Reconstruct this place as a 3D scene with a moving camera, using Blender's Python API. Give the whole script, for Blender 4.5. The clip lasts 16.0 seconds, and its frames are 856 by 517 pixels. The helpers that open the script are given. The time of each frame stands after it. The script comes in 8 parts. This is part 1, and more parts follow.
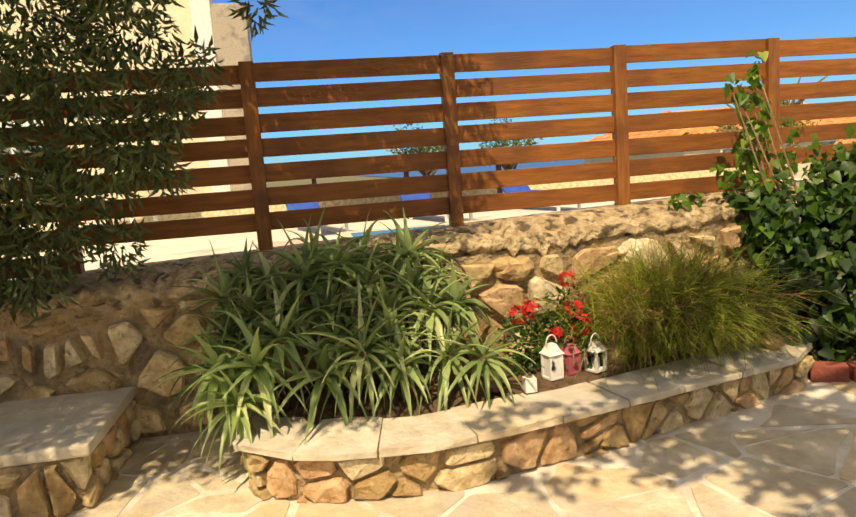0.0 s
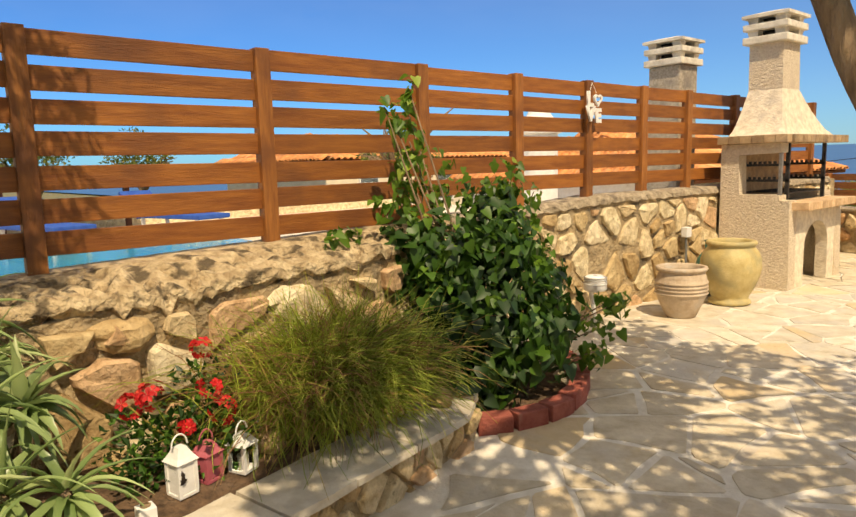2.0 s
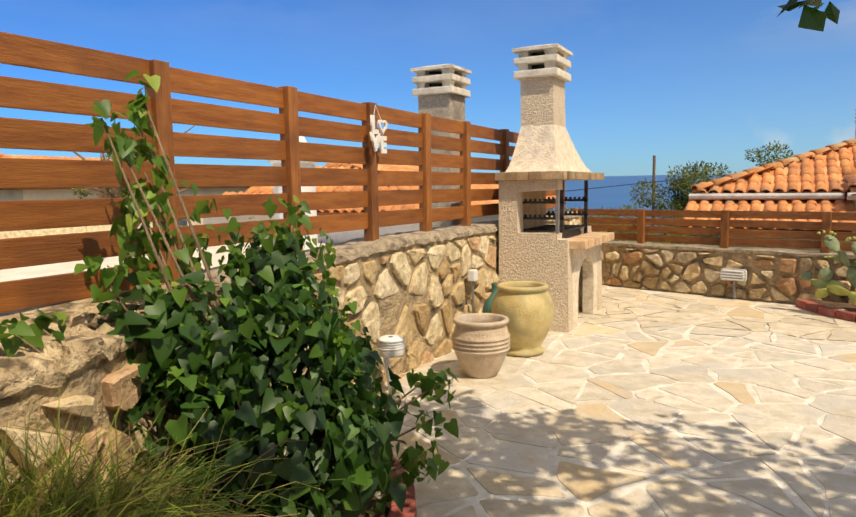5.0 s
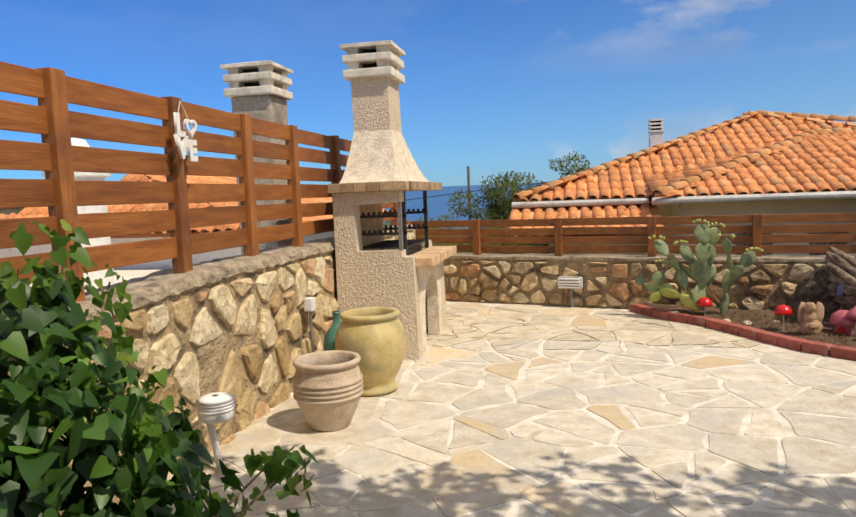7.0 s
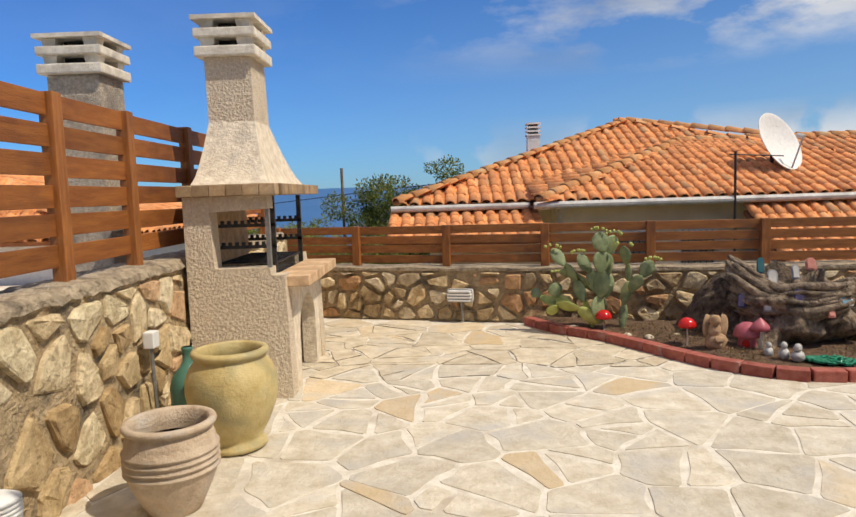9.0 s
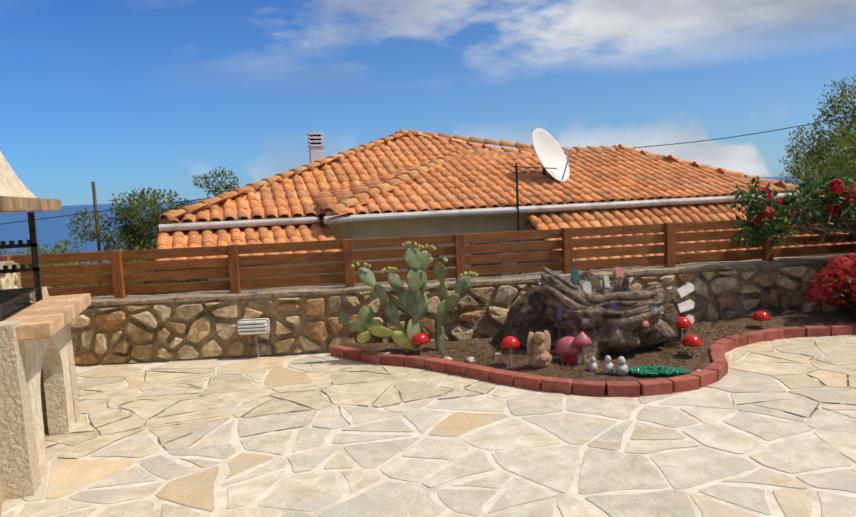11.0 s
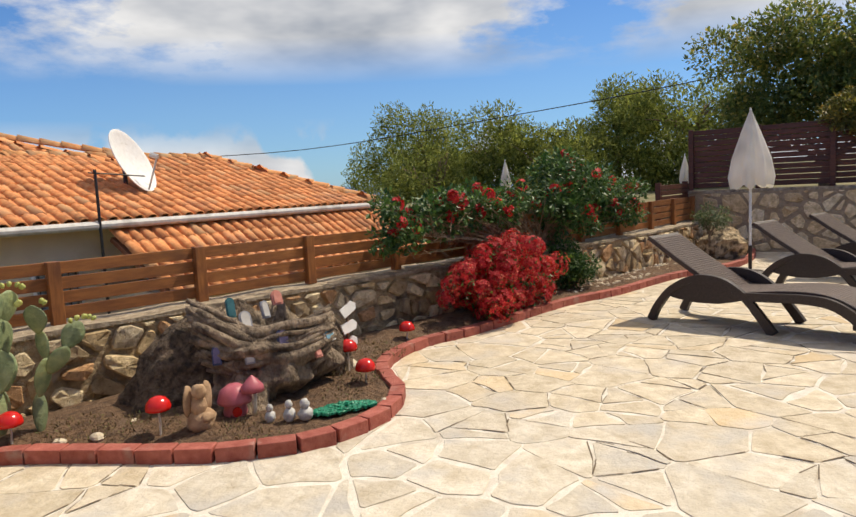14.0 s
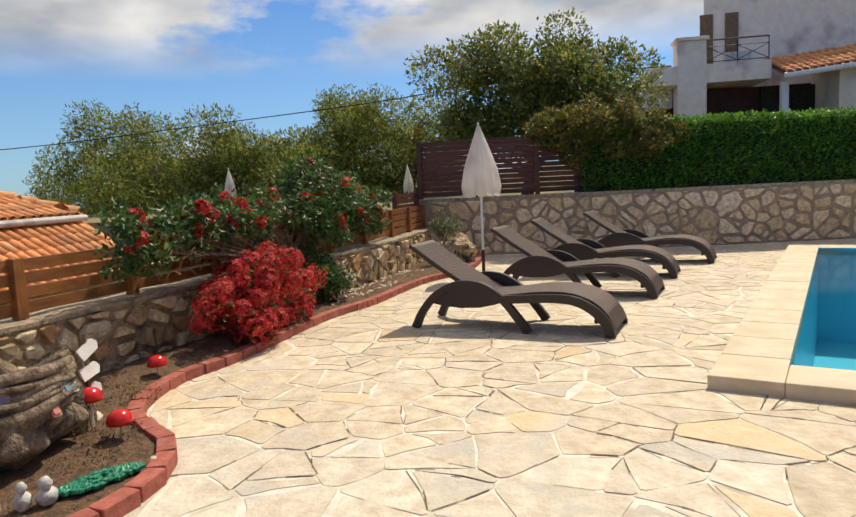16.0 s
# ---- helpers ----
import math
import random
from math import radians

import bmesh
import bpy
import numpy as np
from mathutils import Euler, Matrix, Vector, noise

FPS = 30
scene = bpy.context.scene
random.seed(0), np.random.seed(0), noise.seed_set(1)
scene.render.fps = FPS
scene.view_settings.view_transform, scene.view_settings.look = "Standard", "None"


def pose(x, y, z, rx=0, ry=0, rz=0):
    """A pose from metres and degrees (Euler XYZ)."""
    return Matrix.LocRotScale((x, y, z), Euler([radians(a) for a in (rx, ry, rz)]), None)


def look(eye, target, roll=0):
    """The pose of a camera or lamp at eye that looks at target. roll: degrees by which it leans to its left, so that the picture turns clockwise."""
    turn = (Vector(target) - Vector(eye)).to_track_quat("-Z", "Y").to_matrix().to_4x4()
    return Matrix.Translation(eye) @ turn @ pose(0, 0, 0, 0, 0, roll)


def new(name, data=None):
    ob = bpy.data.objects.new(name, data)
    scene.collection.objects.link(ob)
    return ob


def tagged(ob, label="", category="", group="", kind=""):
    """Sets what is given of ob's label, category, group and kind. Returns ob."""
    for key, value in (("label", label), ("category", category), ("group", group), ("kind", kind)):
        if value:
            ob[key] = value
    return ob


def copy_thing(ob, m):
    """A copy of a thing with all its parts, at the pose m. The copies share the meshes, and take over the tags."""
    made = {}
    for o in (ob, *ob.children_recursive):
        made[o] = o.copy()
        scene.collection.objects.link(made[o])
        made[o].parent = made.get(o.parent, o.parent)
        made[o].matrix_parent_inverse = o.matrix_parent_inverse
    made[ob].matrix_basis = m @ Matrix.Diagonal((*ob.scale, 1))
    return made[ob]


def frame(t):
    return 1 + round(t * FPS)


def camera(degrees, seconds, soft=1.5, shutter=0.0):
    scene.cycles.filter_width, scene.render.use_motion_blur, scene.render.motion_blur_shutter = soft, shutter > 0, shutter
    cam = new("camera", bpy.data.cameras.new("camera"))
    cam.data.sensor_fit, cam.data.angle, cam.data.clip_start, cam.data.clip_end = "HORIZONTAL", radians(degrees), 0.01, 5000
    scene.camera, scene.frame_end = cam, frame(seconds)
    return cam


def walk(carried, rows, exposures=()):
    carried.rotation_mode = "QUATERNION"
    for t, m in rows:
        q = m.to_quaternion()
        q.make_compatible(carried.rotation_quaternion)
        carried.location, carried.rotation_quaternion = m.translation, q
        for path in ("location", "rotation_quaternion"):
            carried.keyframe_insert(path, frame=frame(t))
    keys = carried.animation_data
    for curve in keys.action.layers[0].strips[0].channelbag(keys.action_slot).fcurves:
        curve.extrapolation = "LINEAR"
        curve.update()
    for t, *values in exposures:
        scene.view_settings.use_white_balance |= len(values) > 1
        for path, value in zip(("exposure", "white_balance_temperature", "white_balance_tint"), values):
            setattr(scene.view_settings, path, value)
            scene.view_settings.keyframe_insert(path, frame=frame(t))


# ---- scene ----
cam = camera(65.7, 16.0)
PATH = [
    (0, (4.301, 0.608, 1.312), (2.349, 0.943, 1.033), -4.2),
    (0.5, (4.066, 0.727, 1.312), (2.167, 1.293, 1.044), -3.3),
    (1, (3.91, 0.837, 1.31), (2.1, 1.641, 1.029), -2.2),
    (1.5, (3.693, 0.914, 1.346), (2.028, 1.982, 1.049), -1.3),
    (2, (3.471, 1.006, 1.349), (1.952, 2.277, 1.07), -1.6),
    (2.5, (3.348, 1.125, 1.349), (1.939, 2.516, 1.064), -1.9),
    (3, (3.173, 1.288, 1.371), (1.851, 2.764, 1.103), -1.6),
    (3.5, (3.022, 1.392, 1.384), (1.755, 2.918, 1.126), -0.7),
    (4, (2.818, 1.508, 1.382), (1.675, 3.132, 1.148), -0.6),
    (4.2, (2.74, 1.551, 1.401), (1.659, 3.219, 1.175), -0.7),
    (6.3, (2.199, 2.135, 1.425), (1.53, 4.01, 1.233), -1.4),
    (6.5, (2.143, 2.226, 1.425), (1.554, 4.129, 1.241), -1.7),
    (7, (2.059, 2.399, 1.425), (1.648, 4.347, 1.235), -2.2),
    (7.5, (2.005, 2.6, 1.419), (1.676, 4.562, 1.219), -2.3),
    (8, (1.976, 2.834, 1.423), (1.685, 4.803, 1.228), -2.2),
    (8.5, (1.933, 3.01, 1.428), (1.733, 4.99, 1.23), -1.9),
    (8.7, (1.9, 3.108, 1.445), (1.77, 5.094, 1.25), -1.9),
    (10.8, (1.747, 4.011, 1.438), (2.278, 5.931, 1.257), -2.5),
    (11, (1.726, 4.114, 1.441), (2.353, 6.004, 1.261), -2.6),
    (11.5, (1.69, 4.351, 1.449), (2.549, 6.149, 1.282), -2.8),
    (12, (1.683, 4.52, 1.444), (2.664, 6.255, 1.271), -2.6),
    (12.5, (1.718, 4.712, 1.461), (2.82, 6.371, 1.279), -2.7),
    (13, (1.727, 4.913, 1.46), (3.007, 6.438, 1.273), -2.5),
    (13.5, (1.716, 5.144, 1.479), (3.214, 6.456, 1.282), -3.0),
    (14, (1.749, 5.282, 1.477), (3.376, 6.426, 1.266), -2.8),
    (14.5, (1.836, 5.435, 1.471), (3.541, 6.457, 1.257), -3.3),
    (15, (1.913, 5.567, 1.477), (3.696, 6.446, 1.261), -3.0),
    (15.5, (1.954, 5.714, 1.474), (3.825, 6.383, 1.252), -2.5),
    (16, (1.98, 5.894, 1.489), (3.933, 6.263, 1.265), -2.8),
]
walk(cam, [(t, look(eye, target, roll)) for t, eye, target, roll in PATH],
     exposures=[(0, 0.16, 9100, 10), (1.5, 0.12, 8700, 10), (2.5, 0.04, 8300, 10), (4, 0.0, 7700, 10), (6.5, -0.08, 6800, 10), (9, -0.22, 6600, 10), (11, -0.23, 6400, 10), (12.5, -0.14, 6450, 10), (14, -0.06, 6800, 10), (16, -0.03, 7000, 10)])

# ---- sky, sun ----
SUN_ELEV, SUN_AZ = radians(56), radians(-25)          # azimuth from +x towards +y
to_sun = Vector((math.cos(SUN_ELEV) * math.cos(SUN_AZ), math.cos(SUN_ELEV) * math.sin(SUN_AZ), math.sin(SUN_ELEV)))
sun = new("sun", bpy.data.lights.new("sun", "SUN"))
sun.data.energy, sun.data.angle, sun.data.color = 4.55, radians(0.5), (1.0, 0.90, 0.75)
sun.matrix_world = look((20, -5, 30), Vector((20, -5, 30)) - to_sun)

world = bpy.data.worlds.new("world")
scene.world = world
world.use_nodes = True
wn, wl = world.node_tree.nodes, world.node_tree.links
wn.clear()
sky = wn.new("ShaderNodeTexSky")
sky.sky_type, sky.sun_disc = "NISHITA", False
sky.sun_elevation, sky.sun_rotation = SUN_ELEV, radians(90) - SUN_AZ
sky.altitude, sky.air_density, sky.dust_density, sky.ozone_density = 100, 1.0, 0.25, 3.5
coord = wn.new("ShaderNodeTexCoord")
stretch = wn.new("ShaderNodeMapping")
stretch.inputs["Scale"].default_value = (1.0, 1.0, 2.6)
stretch.inputs["Location"].default_value = (0.35, 0.1, 0.27)
cloud = wn.new("ShaderNodeTexNoise")
cloud.inputs["Scale"].default_value, cloud.inputs["Detail"].default_value, cloud.inputs["Roughness"].default_value = 3.2, 9, 0.58
ramp = wn.new("ShaderNodeValToRGB")
ramp.color_ramp.elements[0].position, ramp.color_ramp.elements[1].position = 0.40, 0.50
grey = wn.new("ShaderNodeTexNoise")
grey.inputs["Scale"].default_value, grey.inputs["Detail"].default_value = 5.0, 4
tone = wn.new("ShaderNodeValToRGB")
tone.color_ramp.elements[0].position, tone.color_ramp.elements[1].position = 0.34, 0.66
tone.color_ramp.elements[0].color, tone.color_ramp.elements[1].color = (3.4, 3.8, 4.5, 1), (7.6, 7.7, 7.9, 1)
split = wn.new("ShaderNodeSeparateXYZ")
side = wn.new("ShaderNodeMapRange")                    # more cloud towards +x
side.inputs["From Min"].default_value, side.inputs["From Max"].default_value = -0.1, 0.45
side.inputs["To Min"].default_value, side.inputs["To Max"].default_value = 0.05, 1.0
high = wn.new("ShaderNodeMapRange")                    # the cloud deck starts well above the horizon
high.inputs["From Min"].default_value, high.inputs["From Max"].default_value = 0.155, 0.22
deck = wn.new("ShaderNodeMath")
deck.operation = "MULTIPLY"
puff = wn.new("ShaderNodeTexNoise")
puff.inputs["Scale"].default_value, puff.inputs["Detail"].default_value = 5.5, 7
puff_ramp = wn.new("ShaderNodeValToRGB")
puff_ramp.color_ramp.elements[0].position, puff_ramp.color_ramp.elements[1].position = 0.49, 0.53
low = wn.new("ShaderNodeMapRange")
low.inputs["From Min"].default_value, low.inputs["From Max"].default_value = 0.11, 0.05
low_cover = wn.new("ShaderNodeMath")
low_cover.operation = "MULTIPLY"
both = wn.new("ShaderNodeMath")
both.operation = "MAXIMUM"
cover = wn.new("ShaderNodeMath")
cover.operation = "MULTIPLY"
mix = wn.new("ShaderNodeMixRGB")
back = wn.new("ShaderNodeBackground")
back.inputs["Strength"].default_value = 0.115
wout = wn.new("ShaderNodeOutputWorld")
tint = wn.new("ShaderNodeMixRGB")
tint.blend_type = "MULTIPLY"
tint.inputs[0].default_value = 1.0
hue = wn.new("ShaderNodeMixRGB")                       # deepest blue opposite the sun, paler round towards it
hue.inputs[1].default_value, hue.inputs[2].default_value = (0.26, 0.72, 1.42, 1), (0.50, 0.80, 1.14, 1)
pale = wn.new("ShaderNodeMapRange")                    # thin haze whitens the low sky
pale.inputs["From Min"].default_value, pale.inputs["From Max"].default_value = 0.30, 0.0
pale.inputs["To Min"].default_value, pale.inputs["To Max"].default_value = 0.0, 0.42
haze = wn.new("ShaderNodeMixRGB")
haze.inputs[2].default_value = (3.3, 4.9, 6.6, 1)
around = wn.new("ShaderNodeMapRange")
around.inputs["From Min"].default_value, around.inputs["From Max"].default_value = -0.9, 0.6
thin = wn.new("ShaderNodeMapRange")                    # unseen whitening overhead, added as fill to lift and warm the shade
thin.inputs["From Min"].default_value, thin.inputs["From Max"].default_value = 0.42, 0.80
thin.inputs["To Max"].default_value = 0.7
zenith_fill = wn.new("ShaderNodeMixRGB")
zenith_fill.inputs[2].default_value = (6.6, 6.3, 6.0, 1)
hazing = wn.new("ShaderNodeMath")
hazing.operation = "MULTIPLY"
wl.new(coord.outputs["Generated"], stretch.inputs["Vector"])
wl.new(stretch.outputs["Vector"], cloud.inputs["Vector"])
wl.new(stretch.outputs["Vector"], grey.inputs["Vector"])
wl.new(cloud.outputs["Fac"], ramp.inputs["Fac"])
wl.new(grey.outputs["Fac"], tone.inputs["Fac"])
wl.new(coord.outputs["Generated"], split.inputs[0])
wl.new(split.outputs["X"], side.inputs["Value"])
wl.new(split.outputs["Z"], high.inputs["Value"])
wl.new(split.outputs["Z"], low.inputs["Value"])
wl.new(coord.outputs["Generated"], puff.inputs["Vector"])
wl.new(puff.outputs["Fac"], puff_ramp.inputs["Fac"])
wl.new(puff_ramp.outputs["Color"], low_cover.inputs[0])
wl.new(low.outputs["Result"], low_cover.inputs[1])
wl.new(ramp.outputs["Color"], deck.inputs[0])
wl.new(high.outputs["Result"], deck.inputs[1])
wl.new(deck.outputs[0], both.inputs[0])
wl.new(low_cover.outputs[0], both.inputs[1])
wl.new(both.outputs[0], cover.inputs[0])
wl.new(side.outputs["Result"], cover.inputs[1])
wl.new(cover.outputs[0], mix.inputs[0])
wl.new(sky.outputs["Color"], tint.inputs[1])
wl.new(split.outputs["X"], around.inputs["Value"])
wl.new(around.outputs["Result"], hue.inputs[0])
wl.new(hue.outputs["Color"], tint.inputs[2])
wl.new(split.outputs["Z"], pale.inputs["Value"])
wl.new(pale.outputs["Result"], hazing.inputs[0])
wl.new(around.outputs["Result"], hazing.inputs[1])
wl.new(hazing.outputs[0], haze.inputs[0])
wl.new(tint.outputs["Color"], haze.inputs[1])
wl.new(haze.outputs["Color"], zenith_fill.inputs[1])
wl.new(split.outputs["Z"], thin.inputs["Value"])
wl.new(thin.outputs["Result"], zenith_fill.inputs[0])
wl.new(zenith_fill.outputs["Color"], mix.inputs[1])
wl.new(tone.outputs["Color"], mix.inputs[2])
wl.new(mix.outputs["Color"], back.inputs["Color"])
wl.new(back.outputs["Background"], wout.inputs["Surface"])

# ---- materials ----
def surface(name, dark, light, scale=8.0, rough=0.8, bump=0.2, fine=60.0, vary=0.0, metal=0.0, stain=None, stain_scale=1.2, stain_at=(0.52, 0.7),
            island=0.0, sheen=0.5, alt=None, alt_at=0.75, stretch=(1, 1, 1), bump_distance=0.02):
    """Grain between two colours, broad stains, relief; vary: value spread from piece to piece; alt: colour of some of the pieces."""
    m = bpy.data.materials.new(name)
    m.use_nodes = True
    n, l = m.node_tree.nodes, m.node_tree.links
    p = n["Principled BSDF"]
    p.inputs["Roughness"].default_value, p.inputs["Metallic"].default_value = rough, metal
    p.inputs["Specular IOR Level"].default_value = sheen
    geo, mp = n.new("ShaderNodeNewGeometry"), n.new("ShaderNodeMapping")
    mp.inputs["Scale"].default_value = stretch
    l.new(geo.outputs["Position"], mp.inputs["Vector"])
    a = n.new("ShaderNodeTexNoise")
    a.inputs["Scale"].default_value, a.inputs["Detail"].default_value, a.inputs["Roughness"].default_value = scale, 6, 0.62
    l.new(mp.outputs[0], a.inputs["Vector"])
    r = n.new("ShaderNodeValToRGB")
    r.color_ramp.elements[0].position, r.color_ramp.elements[1].position = 0.33, 0.68
    r.color_ramp.elements[0].color, r.color_ramp.elements[1].color = (*dark, 1), (*light, 1)
    l.new(a.outputs["Fac"], r.inputs["Fac"])
    colour = r.outputs["Color"]
    rand = n.new("ShaderNodeObjectInfo").outputs["Random"] if not island else geo.outputs["Random Per Island"]
    if alt:
        t = n.new("ShaderNodeMapRange")
        t.inputs["From Min"].default_value, t.inputs["From Max"].default_value = alt_at, min(1.0, alt_at + 0.2)
        l.new(rand, t.inputs["Value"])
        x = n.new("ShaderNodeMixRGB")
        x.inputs[2].default_value = (*alt, 1)
        half = n.new("ShaderNodeMath")
        half.operation = "MULTIPLY"
        half.inputs[1].default_value = 0.75
        l.new(t.outputs[0], half.inputs[0])
        l.new(half.outputs[0], x.inputs[0])
        l.new(colour, x.inputs[1])
        colour = x.outputs["Color"]
    if stain:
        b = n.new("ShaderNodeTexNoise")
        b.inputs["Scale"].default_value, b.inputs["Detail"].default_value = stain_scale, 5
        l.new(geo.outputs["Position"], b.inputs["Vector"])
        rr = n.new("ShaderNodeValToRGB")
        rr.color_ramp.elements[0].position, rr.color_ramp.elements[1].position = stain_at
        l.new(b.outputs["Fac"], rr.inputs["Fac"])
        x = n.new("ShaderNodeMixRGB")
        x.inputs[2].default_value = (*stain, 1)
        l.new(rr.outputs["Color"], x.inputs[0])
        l.new(colour, x.inputs[1])
        colour = x.outputs["Color"]
    if vary:
        hs = n.new("ShaderNodeHueSaturation")
        v = n.new("ShaderNodeMapRange")
        v.inputs["To Min"].default_value, v.inputs["To Max"].default_value = 1 - vary, 1 + vary
        scr = n.new("ShaderNodeMath")
        scr.operation = "FRACT"
        mul = n.new("ShaderNodeMath")
        mul.operation = "MULTIPLY"
        mul.inputs[1].default_value = 7.31
        l.new(rand, mul.inputs[0])
        l.new(mul.outputs[0], scr.inputs[0])
        l.new(scr.outputs[0], v.inputs["Value"])
        l.new(v.outputs[0], hs.inputs["Value"])
        l.new(colour, hs.inputs["Color"])
        colour = hs.outputs["Color"]
    l.new(colour, p.inputs["Base Color"])
    if bump:
        c = n.new("ShaderNodeTexNoise")
        c.inputs["Scale"].default_value, c.inputs["Detail"].default_value, c.inputs["Roughness"].default_value = fine, 5, 0.6
        l.new(mp.outputs[0], c.inputs["Vector"])
        bp = n.new("ShaderNodeBump")
        bp.inputs["Strength"].default_value, bp.inputs["Distance"].default_value = bump, bump_distance
        l.new(c.outputs["Fac"], bp.inputs["Height"])
        l.new(bp.outputs[0], p.inputs["Normal"])
    return m


def foliage(name, dark, light, tip=None, through_light=0.3, rough=0.45):
    """Leaf colour that changes from leaf to leaf, with some light passing through."""
    m = bpy.data.materials.new(name)
    m.use_nodes = True
    n, l = m.node_tree.nodes, m.node_tree.links
    p, out = n["Principled BSDF"], n["Material Output"]
    p.inputs["Roughness"].default_value = rough
    geo, r = n.new("ShaderNodeNewGeometry"), n.new("ShaderNodeValToRGB")
    r.color_ramp.elements[0].color, r.color_ramp.elements[1].color = (*dark, 1), (*light, 1)
    r.color_ramp.elements[1].position = 0.85
    if tip:
        e = r.color_ramp.elements.new(0.96)
        e.color = (*tip, 1)
    l.new(geo.outputs["Random Per Island"], r.inputs["Fac"])
    big = n.new("ShaderNodeTexNoise")
    big.inputs["Scale"].default_value = 1.7
    l.new(geo.outputs["Position"], big.inputs["Vector"])
    hs = n.new("ShaderNodeHueSaturation")
    mr = n.new("ShaderNodeMapRange")
    mr.inputs["From Min"].default_value, mr.inputs["From Max"].default_value = 0.3, 0.7
    mr.inputs["To Min"].default_value, mr.inputs["To Max"].default_value = 0.7, 1.25
    l.new(big.outputs["Fac"], mr.inputs["Value"])
    l.new(mr.outputs[0], hs.inputs["Value"])
    l.new(r.outputs["Color"], hs.inputs["Color"])
    l.new(hs.outputs["Color"], p.inputs["Base Color"])
    tr, mx = n.new("ShaderNodeBsdfTranslucent"), n.new("ShaderNodeMixShader")
    mx.inputs[0].default_value = through_light
    l.new(hs.outputs["Color"], tr.inputs["Color"])
    l.new(p.outputs[0], mx.inputs[1])
    l.new(tr.outputs[0], mx.inputs[2])
    l.new(mx.outputs[0], out.inputs["Surface"])
    return m


def rubble(name, palette, rough=0.9, pit=0.55, fine=26.0, value=0.16):
    """Quarried stone: each piece takes its colour from a palette, with veins, pits and weathered patches."""
    m = bpy.data.materials.new(name)
    m.use_nodes = True
    n, l = m.node_tree.nodes, m.node_tree.links
    p = n["Principled BSDF"]
    p.inputs["Roughness"].default_value, p.inputs["Specular IOR Level"].default_value = rough, 0.3
    geo, info = n.new("ShaderNodeNewGeometry"), n.new("ShaderNodeObjectInfo")
    pick = n.new("ShaderNodeValToRGB")
    pick.color_ramp.interpolation = "CONSTANT"
    for k, c in enumerate(palette):
        e = pick.color_ramp.elements[k] if k < 2 else pick.color_ramp.elements.new(k / len(palette))
        e.position = k / len(palette)
        e.color = (*c, 1)
    l.new(info.outputs["Random"], pick.inputs["Fac"])
    big, small = n.new("ShaderNodeTexNoise"), n.new("ShaderNodeTexNoise")
    big.inputs["Scale"].default_value, big.inputs["Detail"].default_value, big.inputs["Roughness"].default_value = 11, 8, 0.68
    small.inputs["Scale"].default_value, small.inputs["Detail"].default_value, small.inputs["Roughness"].default_value = fine, 6, 0.66
    l.new(geo.outputs["Position"], big.inputs["Vector"])
    l.new(geo.outputs["Position"], small.inputs["Vector"])
    patch = n.new("ShaderNodeValToRGB")
    patch.color_ramp.elements[0].position, patch.color_ramp.elements[1].position = 0.32, 0.62
    patch.color_ramp.elements[0].color, patch.color_ramp.elements[1].color = (0.58, 0.50, 0.40, 1), (1.08, 1.06, 1.02, 1)
    l.new(big.outputs["Fac"], patch.inputs["Fac"])
    mul = n.new("ShaderNodeMixRGB")
    mul.blend_type = "MULTIPLY"
    mul.inputs[0].default_value = 1.0
    l.new(pick.outputs["Color"], mul.inputs[1])
    l.new(patch.outputs["Color"], mul.inputs[2])
    holes = n.new("ShaderNodeValToRGB")
    holes.color_ramp.elements[0].position, holes.color_ramp.elements[1].position = 0.30, 0.42
    holes.color_ramp.elements[0].color, holes.color_ramp.elements[1].color = (1 - pit, 1 - pit * 1.05, 1 - pit * 1.12, 1), (1, 1, 1, 1)
    l.new(small.outputs["Fac"], holes.inputs["Fac"])
    mul2 = n.new("ShaderNodeMixRGB")
    mul2.blend_type = "MULTIPLY"
    mul2.inputs[0].default_value = 1.0
    l.new(mul.outputs["Color"], mul2.inputs[1])
    l.new(holes.outputs["Color"], mul2.inputs[2])
    l.new(mul2.outputs["Color"], p.inputs["Base Color"])
    b1, b2 = n.new("ShaderNodeBump"), n.new("ShaderNodeBump")
    b1.inputs["Strength"].default_value, b1.inputs["Distance"].default_value = 0.8, 0.03
    b2.inputs["Strength"].default_value, b2.inputs["Distance"].default_value = 0.9, 0.018
    l.new(big.outputs["Fac"], b1.inputs["Height"])
    l.new(small.outputs["Fac"], b2.inputs["Height"])
    l.new(b1.outputs[0], b2.inputs["Normal"])
    l.new(b2.outputs[0], p.inputs["Normal"])
    return m


